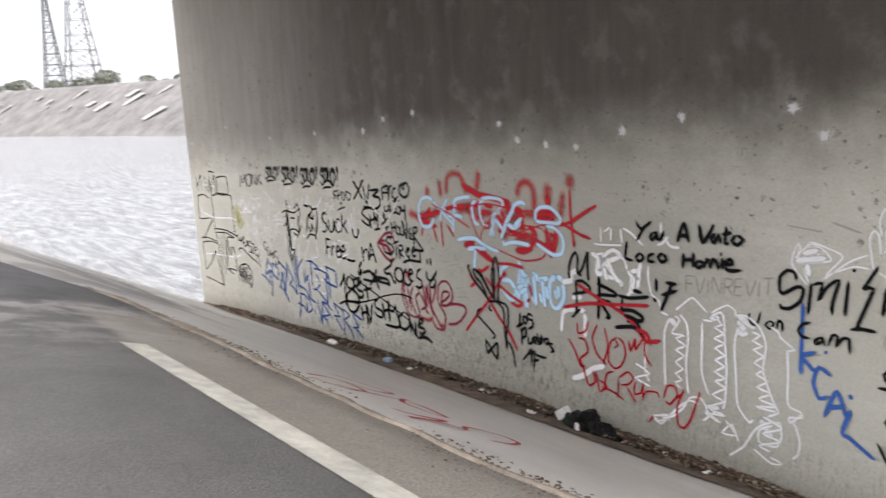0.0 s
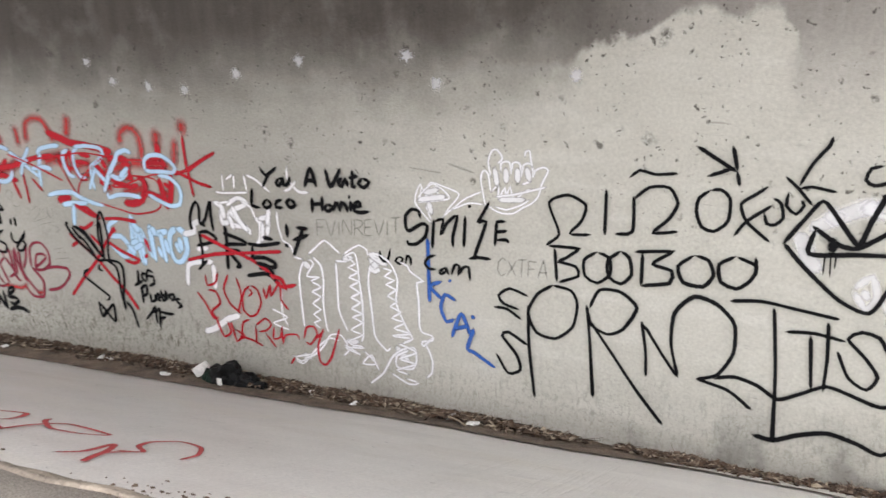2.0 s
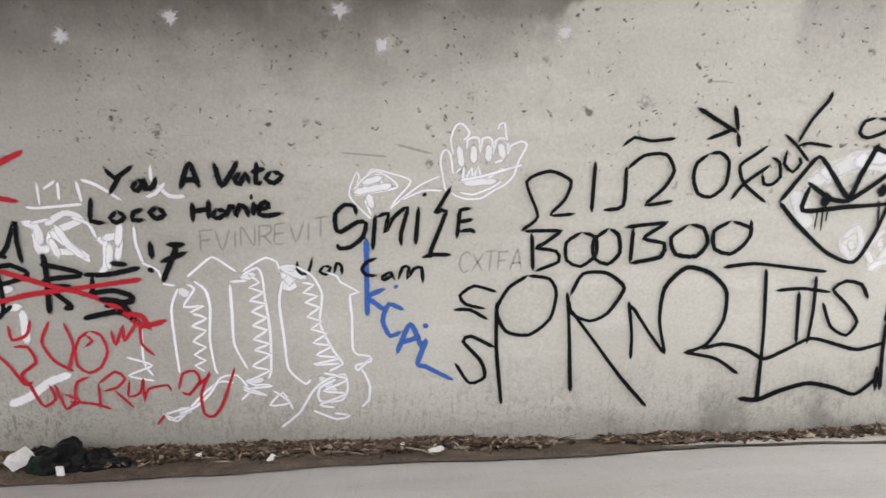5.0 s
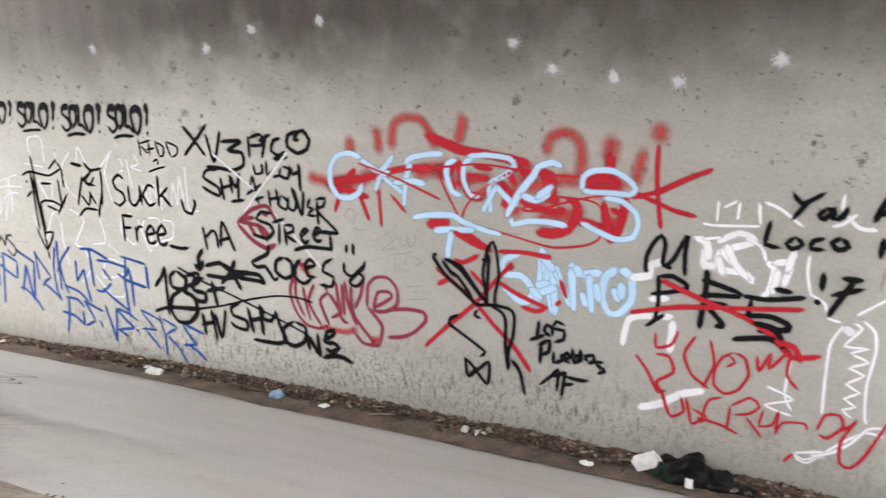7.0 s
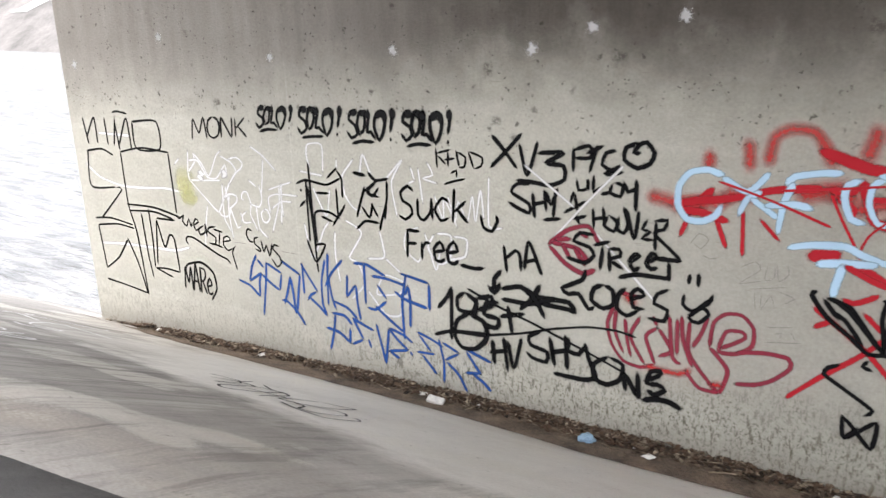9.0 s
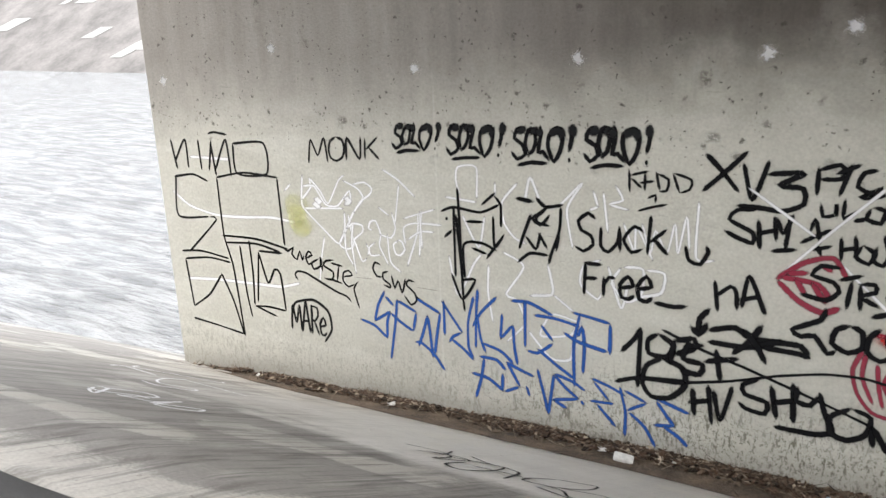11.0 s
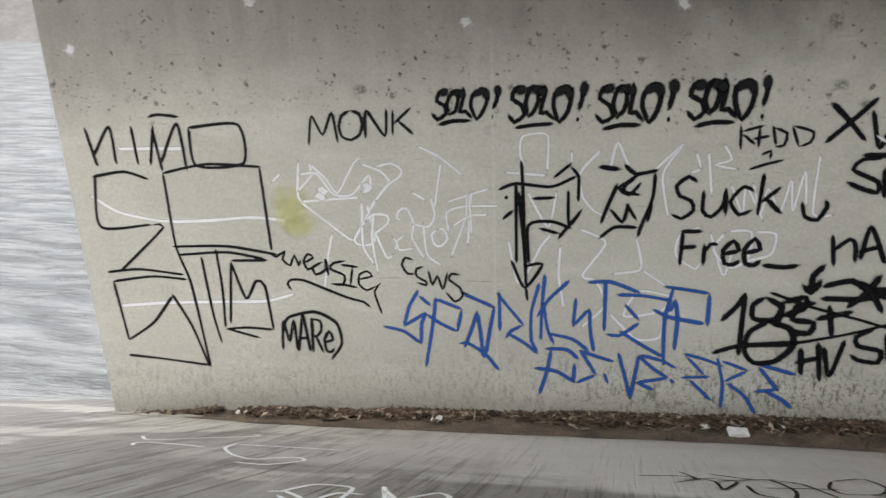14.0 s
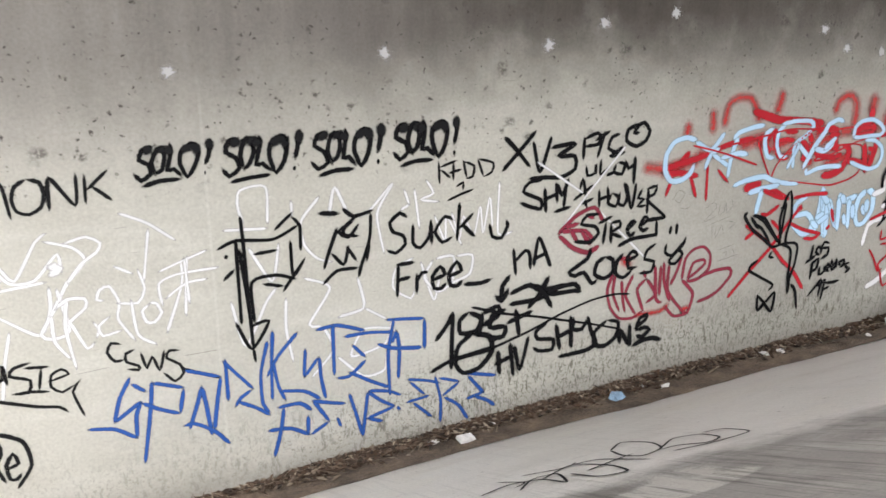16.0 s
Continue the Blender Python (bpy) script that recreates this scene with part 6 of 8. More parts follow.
wall_tag("red spray fill between the outlines of a burner", RED, 0.057,
    line_of(8.05, 2.45, 8.15, 2.38, 8.12, 2.33),
    line_of(8.31, 2.53, 8.46, 2.52),
    line_of(8.68, 2.32, 8.80, 2.28, 8.97, 2.25),
    line_of(8.84, 2.47, 8.96, 2.47),
    line_of(9.02, 2.37, 9.12, 2.32),
    line_of(9.19, 2.56, 9.34, 2.56),
    line_of(9.15, 2.45, 9.38, 2.47),
    line_of(8.44, 2.38, 8.56, 2.38),
    line_of(9.34, 2.33, 9.42, 2.29),
    line_of(8.36, 2.64, 8.66, 2.61),
    line_of(7.29, 2.42, 7.18, 2.30),
    line_of(7.02, 2.27, 7.18, 2.32, 7.40, 2.36, 7.68, 2.45, 7.96, 2.49),
    line_of(7.06, 2.24, 7.21, 2.24, 7.40, 2.20),
    line_of(8.20, 2.45, 8.34, 2.46, 8.43, 2.44),
    line_of(7.99, 2.50, 8.09, 2.48, 8.18, 2.52),
    line_of(8.20, 2.04, 8.33, 1.97, 8.46, 1.90),
    line_of(8.94, 2.27, 9.02, 2.28),
    line_of(8.66, 2.57, 8.73, 2.50),
    line_of(8.58, 2.52, 8.64, 2.42))
wall_tag("long red spray spikes of a burner", RED, 0.039,
    line_of(7.14, 2.23, 7.07, 2.04),
    line_of(7.31, 2.23, 7.40, 2.01),
    line_of(7.49, 2.30, 7.50, 2.14, 7.51, 1.97),
    line_of(7.60, 2.25, 7.74, 2.11),
    line_of(9.47, 2.42, 9.62, 2.47, 9.78, 2.56, 9.98, 2.66),
    line_of(9.49, 2.46, 9.63, 2.41, 9.78, 2.36, 9.91, 2.34),
    line_of(9.63, 2.79, 9.63, 2.66, 9.64, 2.50, 9.68, 2.23),
    line_of(9.63, 2.46, 9.89, 2.62),
    line_of(9.73, 2.37, 9.88, 2.35))
wall_tag("pale blue spray outline of a long burner", SKYB, 0.051,
    line_of(7.35, 2.51, 7.24, 2.54, 7.12, 2.51, 7.05, 2.41, 7.05, 2.27, 7.12, 2.18, 7.23, 2.18, 7.31, 2.23, 7.35, 2.31),
    line_of(7.34, 2.50, 7.51, 2.42, 7.64, 2.56),
    line_of(7.46, 2.25, 7.51, 2.37, 7.60, 2.43),
    line_of(7.53, 2.38, 7.63, 2.32, 7.72, 2.26),
    line_of(7.74, 2.49, 7.79, 2.55, 7.95, 2.59, 8.07, 2.60),
    line_of(7.79, 2.51, 7.74, 2.37, 7.72, 2.16),
    line_of(7.62, 2.34, 7.82, 2.37, 7.92, 2.35),
    line_of(8.18, 2.57, 8.10, 2.53, 8.09, 2.44, 8.14, 2.32, 8.23, 2.30),
    line_of(8.32, 2.61, 8.24, 2.54, 8.23, 2.42, 8.29, 2.31, 8.37, 2.31),
    line_of(8.26, 2.60, 8.43, 2.62, 8.59, 2.61, 8.63, 2.56, 8.55, 2.48, 8.44, 2.41, 8.45, 2.19),
    line_of(8.47, 2.42, 8.59, 2.31, 8.66, 2.27),
    line_of(8.57, 2.18, 8.68, 2.38, 8.78, 2.51, 8.81, 2.57, 8.92, 2.61, 8.99, 2.58),
    line_of(8.68, 2.36, 8.80, 2.33, 8.91, 2.40),
    line_of(8.62, 2.18, 8.62, 2.13, 8.75, 2.17, 8.89, 2.18, 9.04, 2.17),
    line_of(9.13, 2.42, 9.14, 2.53, 9.21, 2.58, 9.34, 2.59, 9.45, 2.54, 9.50, 2.48, 9.46, 2.44, 9.36, 2.44, 9.20, 2.43, 9.13, 2.44),
    line_of(9.28, 2.40, 9.41, 2.39, 9.51, 2.32, 9.53, 2.24, 9.50, 2.15, 9.39, 2.12, 9.25, 2.16, 9.13, 2.21),
    line_of(7.79, 2.08, 7.93, 2.12, 8.13, 2.14, 8.23, 2.10, 8.39, 2.06, 8.54, 2.04),
    line_of(7.97, 2.00, 8.13, 2.03, 8.33, 2.05),
    line_of(8.13, 2.02, 8.10, 1.87, 8.09, 1.79),
    line_of(8.79, 2.34, 8.93, 2.45),
    line_of(8.38, 2.19, 8.50, 2.41))
wall_tag("thin dark red spray loops over a pale blue outline", RED, 0.019,
    line_of(7.31, 2.47, 7.51, 2.42, 7.72, 2.36, 8.04, 2.25),
    line_of(8.01, 2.47, 8.09, 2.31, 8.20, 2.12),
    line_of(8.20, 2.08, 8.26, 2.24, 8.44, 2.41, 8.67, 2.54, 8.89, 2.52, 9.11, 2.53, 9.22, 2.54),
    line_of(8.20, 2.08, 8.45, 2.07, 8.70, 2.03, 8.93, 2.00, 9.15, 2.04, 9.26, 2.10, 9.30, 2.22, 9.26, 2.34, 9.18, 2.37, 8.96, 2.37, 8.80, 2.31, 8.69, 2.25, 8.80, 2.25, 8.97, 2.32, 9.18, 2.39, 9.36, 2.43, 9.48, 2.45),
    line_of(7.72, 2.45, 8.05, 2.50, 8.37, 2.55, 8.72, 2.53))
wall_tag("pale blue spray block word over red strokes", SKYB, 0.067,
    line_of(8.70, 1.93, 8.57, 1.86, 8.54, 1.80, 8.57, 1.74, 8.69, 1.75, 8.76, 1.70, 8.79, 1.64, 8.76, 1.56, 8.68, 1.55, 8.54, 1.66),
    line_of(8.82, 1.53, 8.85, 1.78, 8.86, 1.97, 8.89, 1.79, 8.95, 1.49),
    line_of(8.81, 1.69, 8.92, 1.73),
    line_of(8.97, 1.49, 8.95, 1.85, 9.08, 1.59, 9.09, 1.91),
    line_of(9.08, 1.87, 9.11, 1.54),
    line_of(9.12, 1.82, 9.31, 1.87),
    line_of(9.21, 1.84, 9.24, 1.55),
    line_of(9.41, 1.91, 9.33, 1.84, 9.31, 1.69, 9.36, 1.58, 9.44, 1.59, 9.52, 1.71, 9.50, 1.88, 9.41, 1.91),
    line_of(9.39, 1.77, 9.43, 1.67),
    line_of(8.86, 1.92, 8.95, 1.82),
    line_of(8.83, 1.63, 8.98, 1.71),
    line_of(9.11, 1.89, 9.15, 1.81),
    line_of(9.44, 1.82, 9.45, 1.69),
    line_of(8.77, 1.67, 8.86, 1.59),
    line_of(9.26, 1.79, 9.29, 1.64),
    line_of(9.16, 1.70, 9.20, 1.59))
wall_tag("red spray showing through a pale blue block word", RED, 0.045,
    line_of(8.70, 1.51, 8.82, 1.49, 8.91, 1.53),
    line_of(9.00, 1.77, 9.05, 1.63),
    line_of(8.57, 1.78, 8.64, 1.81),
    line_of(8.97, 1.57, 9.01, 1.60),
    line_of(8.51, 1.91, 8.72, 1.93, 8.93, 1.92))
wall_tag("crossed red spray strokes over a stick shape", RED, 0.043,
    line_of(7.88, 1.02, 8.09, 1.24, 8.31, 1.45, 8.48, 1.66, 8.63, 1.84),
    line_of(7.99, 1.71, 8.18, 1.58, 8.34, 1.46, 8.49, 1.31, 8.65, 1.17, 8.79, 0.99),
    line_of(8.14, 2.02, 8.29, 1.95, 8.42, 1.91),
    line_of(8.15, 1.80, 8.22, 1.78, 8.36, 1.86),
    line_of(8.28, 1.73, 8.38, 1.64, 8.44, 1.60),
    line_of(8.50, 1.68, 8.67, 1.60, 8.91, 1.53),
    line_of(8.00, 1.57, 8.10, 1.63))
wall_tag("black spray stick shape with an arrow tail", BLACK, 0.035,
    line_of(8.00, 1.82, 7.97, 1.79, 8.07, 1.66, 8.21, 1.56, 8.34, 1.46, 8.43, 1.48),
    line_of(8.06, 1.79, 8.20, 1.75, 8.24, 1.71, 8.39, 1.52, 8.43, 1.48),
    line_of(8.09, 1.70, 8.18, 1.66, 8.30, 1.51),
    line_of(8.12, 1.77, 8.21, 1.71, 8.40, 1.50),
    line_of(8.04, 1.78, 8.15, 1.65),
    line_of(8.43, 1.48, 8.39, 1.70, 8.40, 1.80, 8.43, 1.92, 8.47, 1.98, 8.50, 1.89, 8.52, 1.72, 8.49, 1.57, 8.49, 1.45),
    line_of(8.44, 1.88, 8.43, 1.70, 8.42, 1.50),
    line_of(8.38, 1.83, 8.45, 1.83),
    line_of(8.19, 1.35, 8.12, 1.31, 8.10, 1.26, 8.22, 1.19, 8.41, 1.08, 8.36, 1.03),
    line_of(8.35, 1.42, 8.32, 1.37, 8.38, 1.35),
    line_of(8.36, 1.46, 8.49, 1.48, 8.61, 1.47, 8.65, 1.42, 8.64, 1.25, 8.60, 1.11, 8.61, 0.98),
    line_of(8.44, 1.48, 8.55, 1.43, 8.58, 1.36, 8.58, 1.15, 8.61, 0.98),
    line_of(8.63, 1.06, 8.70, 0.98, 8.75, 0.78),
    line_of(8.24, 1.00, 8.27, 0.84, 8.44, 1.00, 8.43, 0.81, 8.31, 0.93, 8.24, 1.00),
    line_of(8.27, 0.84, 8.34, 0.93),
    line_of(8.60, 1.13, 8.60, 0.96))
wall_tag("small black spray words in slanting handwriting", BLACK, 0.037,
    line_of(8.85, 1.43, 8.83, 1.27),
    line_of(8.77, 1.25, 8.90, 1.32),
    line_of(8.94, 1.31, 8.89, 1.35, 8.91, 1.40, 8.95, 1.38, 8.95, 1.32),
    line_of(9.05, 1.42, 8.98, 1.44, 8.96, 1.38, 9.04, 1.38, 9.04, 1.31, 8.96, 1.27),
    line_of(8.87, 1.25, 8.86, 1.07),
    line_of(8.84, 1.22, 8.93, 1.28, 8.93, 1.19, 8.87, 1.15),
    line_of(8.97, 1.20, 8.97, 1.11, 9.03, 1.14, 9.03, 1.20),
    line_of(9.05, 1.15, 9.09, 1.18, 9.07, 1.21, 9.04, 1.16, 9.10, 1.13),
    line_of(9.11, 1.26, 9.13, 1.14, 9.17, 1.18, 9.16, 1.21, 9.13, 1.18),
    line_of(9.17, 1.26, 9.18, 1.16),
    line_of(9.23, 1.17, 9.21, 1.21, 9.27, 1.23, 9.27, 1.18, 9.23, 1.16),
    line_of(9.35, 1.19, 9.29, 1.18, 9.33, 1.14, 9.36, 1.13, 9.30, 1.09),
    line_of(8.86, 0.90, 8.95, 0.99, 9.01, 1.06, 9.00, 0.88),
    line_of(8.95, 0.99, 9.04, 1.03, 9.06, 1.05, 9.04, 0.84),
    line_of(9.06, 1.02, 9.15, 1.01, 9.25, 1.02),
    line_of(9.04, 0.94, 9.13, 0.97))
wall_tag("white spray wedge and faded panel beside black initials", THINW, 0.063,
    line_of(9.47, 1.35, 9.51, 1.56, 9.66, 1.61, 9.81, 1.63),
    line_of(9.49, 1.86, 9.63, 1.90, 9.63, 1.97, 9.73, 2.02),
    line_of(9.63, 1.73, 9.78, 1.76),
    line_of(9.61, 0.90, 9.75, 0.96, 9.91, 1.08, 10.06, 1.14),
    line_of(9.81, 1.61, 9.80, 1.36),
    line_of(9.98, 2.16, 9.98, 2.02, 10.07, 2.05),
    line_of(9.89, 2.21, 9.98, 2.18, 10.00, 2.06))
wall_tag("tall black spray letter made of two loops", BLACK, 0.035,
    line_of(9.62, 1.93, 9.60, 1.94, 9.60, 2.03, 9.64, 2.13, 9.69, 2.19, 9.72, 2.13, 9.71, 2.01, 9.73, 1.98, 9.78, 2.04, 9.84, 2.18, 9.86, 2.21, 9.85, 2.08, 9.86, 1.93),
    line_of(9.72, 1.99, 9.77, 1.97))
wall_tag("black spray letter with a foot bar", BLACK, 0.038,
    line_of(9.69, 1.91, 9.70, 1.72, 9.68, 1.58, 9.62, 1.53),
    line_of(9.68, 1.90, 9.78, 1.92, 9.87, 1.88, 9.88, 1.85, 9.79, 1.81, 9.64, 1.77),
    line_of(9.68, 1.58, 9.75, 1.64))
wall_tag("large faded white spray letters", THINW, 0.055,
    line_of(10.04, 2.19, 10.17, 2.27, 10.27, 2.23, 10.07, 2.13, 10.08, 2.02, 10.24, 2.01, 10.28, 1.96, 10.12, 2.10, 10.07, 2.15),
    line_of(10.10, 2.19, 10.17, 2.06, 10.26, 1.97),
    line_of(10.34, 2.11, 10.40, 2.07, 10.38, 1.91, 10.32, 1.85),
    line_of(10.38, 2.10, 10.49, 2.12, 10.46, 1.95),
    line_of(10.51, 2.22, 10.47, 2.05),
    line_of(10.43, 2.08, 10.40, 1.89),
    line_of(10.06, 2.10, 10.10, 1.97))
wall_tag("thin white spray outlines behind black handwriting", THINW, 0.027,
    line_of(9.94, 2.31, 10.00, 2.30, 10.30, 2.33),
    line_of(10.03, 2.48, 10.03, 2.31),
    line_of(10.16, 2.48, 10.15, 2.34),
    line_of(10.27, 2.49, 10.29, 2.33),
    line_of(10.29, 2.49, 10.40, 2.45, 10.54, 2.35),
    line_of(10.59, 2.20, 10.59, 2.07, 10.63, 1.91),
    line_of(10.20, 2.25, 10.31, 2.20, 10.35, 2.10),
    line_of(10.74, 2.60, 10.73, 2.50, 10.83, 2.39, 10.94, 2.39),
    line_of(10.82, 2.48, 10.74, 2.40, 10.68, 2.38),
    line_of(9.95, 2.20, 10.08, 2.23),
    line_of(10.06, 2.42, 10.15, 2.48))
wall_tag("scribbled white spray filling of a gothic letter", THINW, 0.070,
    line_of(11.49, 1.89, 11.57, 1.80, 11.50, 1.79, 11.61, 1.91, 11.50, 1.92, 11.66, 1.85),
    line_of(10.83, 1.76, 10.89, 1.72),
    line_of(11.21, 1.09, 11.34, 1.11),
    line_of(11.71, 1.14, 11.83, 1.01),
    line_of(11.23, 1.85, 11.33, 1.87),
    line_of(10.74, 0.87, 10.83, 0.86))
wall_tag("tall white spray gothic letter with zigzag filling", WHITE, 0.025,
    line_of(10.60, 1.95, 10.71, 1.89, 10.74, 1.80, 10.83, 1.79),
    line_of(10.83, 1.78, 10.77, 1.63, 10.77, 1.37, 10.78, 1.14),
    line_of(10.88, 1.84, 10.97, 1.92, 11.06, 1.99, 11.14, 1.94, 11.22, 1.88),
    line_of(10.92, 1.83, 11.00, 1.76, 11.02, 1.63, 11.00, 1.40, 11.02, 1.18, 11.04, 1.15),
    line_of(10.87, 1.80, 10.93, 1.77, 10.85, 1.64, 10.98, 1.65, 10.89, 1.60, 10.99, 1.56, 10.89, 1.50, 10.98, 1.47, 10.89, 1.39, 10.97, 1.35, 10.89, 1.29, 10.96, 1.25, 10.89, 1.21, 10.96, 1.16),
    line_of(11.15, 1.82, 11.28, 1.83),
    line_of(11.16, 1.81, 11.16, 1.62, 11.16, 1.37, 11.24, 1.18),
    line_of(11.23, 1.88, 11.31, 1.94, 11.40, 1.99, 11.47, 1.96, 11.48, 1.90),
    line_of(11.23, 1.86, 11.34, 1.92, 11.37, 1.86, 11.38, 1.70, 11.40, 1.46, 11.39, 1.17, 11.36, 1.11),
    line_of(11.28, 1.87, 11.35, 1.82, 11.28, 1.78, 11.37, 1.75, 11.28, 1.69, 11.38, 1.67, 11.29, 1.61, 11.38, 1.57, 11.29, 1.51, 11.38, 1.48, 11.29, 1.41, 11.39, 1.38, 11.29, 1.33, 11.39, 1.30, 11.27, 1.21, 11.38, 1.18, 11.23, 1.09, 11.36, 1.05),
    line_of(11.50, 1.84, 11.47, 1.68, 11.49, 1.41, 11.51, 1.19, 11.62, 1.08, 11.66, 1.13),
    line_of(11.58, 1.94, 11.69, 1.87, 11.75, 1.74, 11.73, 1.53, 11.82, 1.32, 11.87, 1.24, 11.76, 1.17),
    line_of(11.60, 1.82, 11.70, 1.81, 11.63, 1.75, 11.72, 1.73, 11.64, 1.68, 11.73, 1.65, 11.65, 1.58, 11.74, 1.55, 11.67, 1.49, 11.77, 1.46, 11.68, 1.39, 11.80, 1.37, 11.70, 1.30, 11.85, 1.28, 11.68, 1.23, 11.86, 1.24),
    line_of(11.77, 1.90, 11.85, 1.87, 11.87, 1.83, 11.99, 1.76, 11.93, 1.74, 11.94, 1.58, 11.94, 1.36, 11.97, 1.31, 12.05, 1.30, 12.06, 1.26, 11.96, 1.23, 11.97, 1.19, 12.06, 1.28, 11.99, 1.22, 12.02, 1.16, 12.05, 1.07, 12.04, 0.96, 11.98, 0.90),
    line_of(10.62, 0.85, 10.71, 0.80, 10.84, 0.89, 10.65, 0.83, 10.73, 0.78, 10.91, 0.98, 11.04, 1.09, 11.15, 1.08),
    line_of(10.74, 0.83, 10.87, 0.90, 10.97, 1.00, 11.05, 1.12, 11.16, 1.14, 11.24, 1.03),
    line_of(11.17, 0.94, 11.30, 1.07, 11.39, 1.06, 11.20, 1.03, 11.35, 0.99, 11.18, 1.06),
    line_of(11.38, 1.04, 11.46, 0.98, 11.50, 0.93, 11.37, 0.91, 11.46, 1.01, 11.53, 0.87),
    line_of(11.43, 0.73, 11.57, 0.86, 11.66, 1.02, 11.75, 1.11, 11.88, 1.16, 11.90, 1.05, 11.86, 0.96, 11.71, 0.95, 11.71, 1.05, 11.84, 1.13),
    line_of(11.65, 0.88, 11.82, 0.81, 11.91, 0.84, 11.79, 0.86),
    line_of(11.73, 1.17, 11.90, 1.12, 11.74, 1.03, 11.89, 1.01, 11.71, 0.92, 11.83, 0.90),
    line_of(10.56, 1.49, 10.55, 1.23, 10.61, 1.12),
    line_of(10.43, 1.27, 10.60, 1.21, 10.44, 1.13, 10.62, 1.09))
wall_tag("short black spray word in handwriting", BLACK, 0.029,
    line_of(11.60, 1.97, 11.60, 1.91, 11.63, 1.88, 11.67, 1.90, 11.70, 2.00),
    line_of(11.77, 1.94, 11.74, 1.90, 11.78, 1.88, 11.81, 1.93, 11.77, 1.94),
    line_of(11.83, 1.88, 11.85, 1.96, 11.88, 1.94, 11.88, 1.88))
wall_tag("white spray crown shape with rays beside a name", WHITE, 0.019,
    line_of(12.08, 2.25, 11.94, 2.41, 11.99, 2.56, 12.02, 2.50, 12.08, 2.58, 12.18, 2.56, 12.32, 2.51, 12.23, 2.39, 12.17, 2.30),
    line_of(11.96, 2.41, 12.24, 2.47, 12.10, 2.57, 11.97, 2.44, 12.22, 2.49, 12.13, 2.55, 12.00, 2.42, 12.00, 2.53, 12.07, 2.43, 12.11, 2.55, 12.16, 2.45),
    line_of(12.03, 2.40, 12.08, 2.27),
    line_of(12.18, 2.32, 12.37, 2.48, 12.51, 2.55),
    line_of(12.25, 2.38, 12.40, 2.45, 12.53, 2.45))
wall_tag("white spray filling of a crown shape", THINW, 0.057,
    line_of(11.96, 2.43, 12.21, 2.48),
    line_of(12.02, 2.49, 12.15, 2.53),
    line_of(12.06, 2.42, 12.08, 2.33))
wall_tag("white spray doodle of rounded upright strokes", WHITE, 0.021,
    line_of(12.55, 2.42, 12.53, 2.47, 12.50, 2.63, 12.51, 2.69, 12.53, 2.71, 12.56, 2.68, 12.58, 2.54),
    line_of(12.58, 2.66, 12.56, 2.78, 12.59, 2.86, 12.63, 2.87, 12.67, 2.82, 12.66, 2.79, 12.63, 2.77),
    line_of(12.66, 2.70, 12.66, 2.77, 12.70, 2.79, 12.73, 2.78, 12.74, 2.70, 12.75, 2.78, 12.79, 2.79, 12.81, 2.77, 12.82, 2.69, 12.83, 2.77, 12.87, 2.79, 12.90, 2.77, 12.91, 2.69, 12.92, 2.74, 12.98, 2.77, 13.02, 2.75, 12.97, 2.64, 12.95, 2.56, 12.90, 2.50, 12.83, 2.46, 12.76, 2.41, 12.67, 2.40, 12.60, 2.42, 12.56, 2.45),
    line_of(12.84, 2.83, 12.85, 2.87, 12.88, 2.88, 12.89, 2.81, 12.90, 2.76),
    line_of(12.58, 2.55, 12.64, 2.61, 12.64, 2.50, 12.69, 2.60, 12.70, 2.52, 12.73, 2.61, 12.76, 2.51, 12.83, 2.57, 12.90, 2.61),
    line_of(12.61, 2.52, 12.76, 2.55, 13.01, 2.63),
    line_of(12.82, 2.63, 12.89, 2.66),
    line_of(12.60, 2.45, 12.70, 2.43, 12.82, 2.48, 12.89, 2.53))
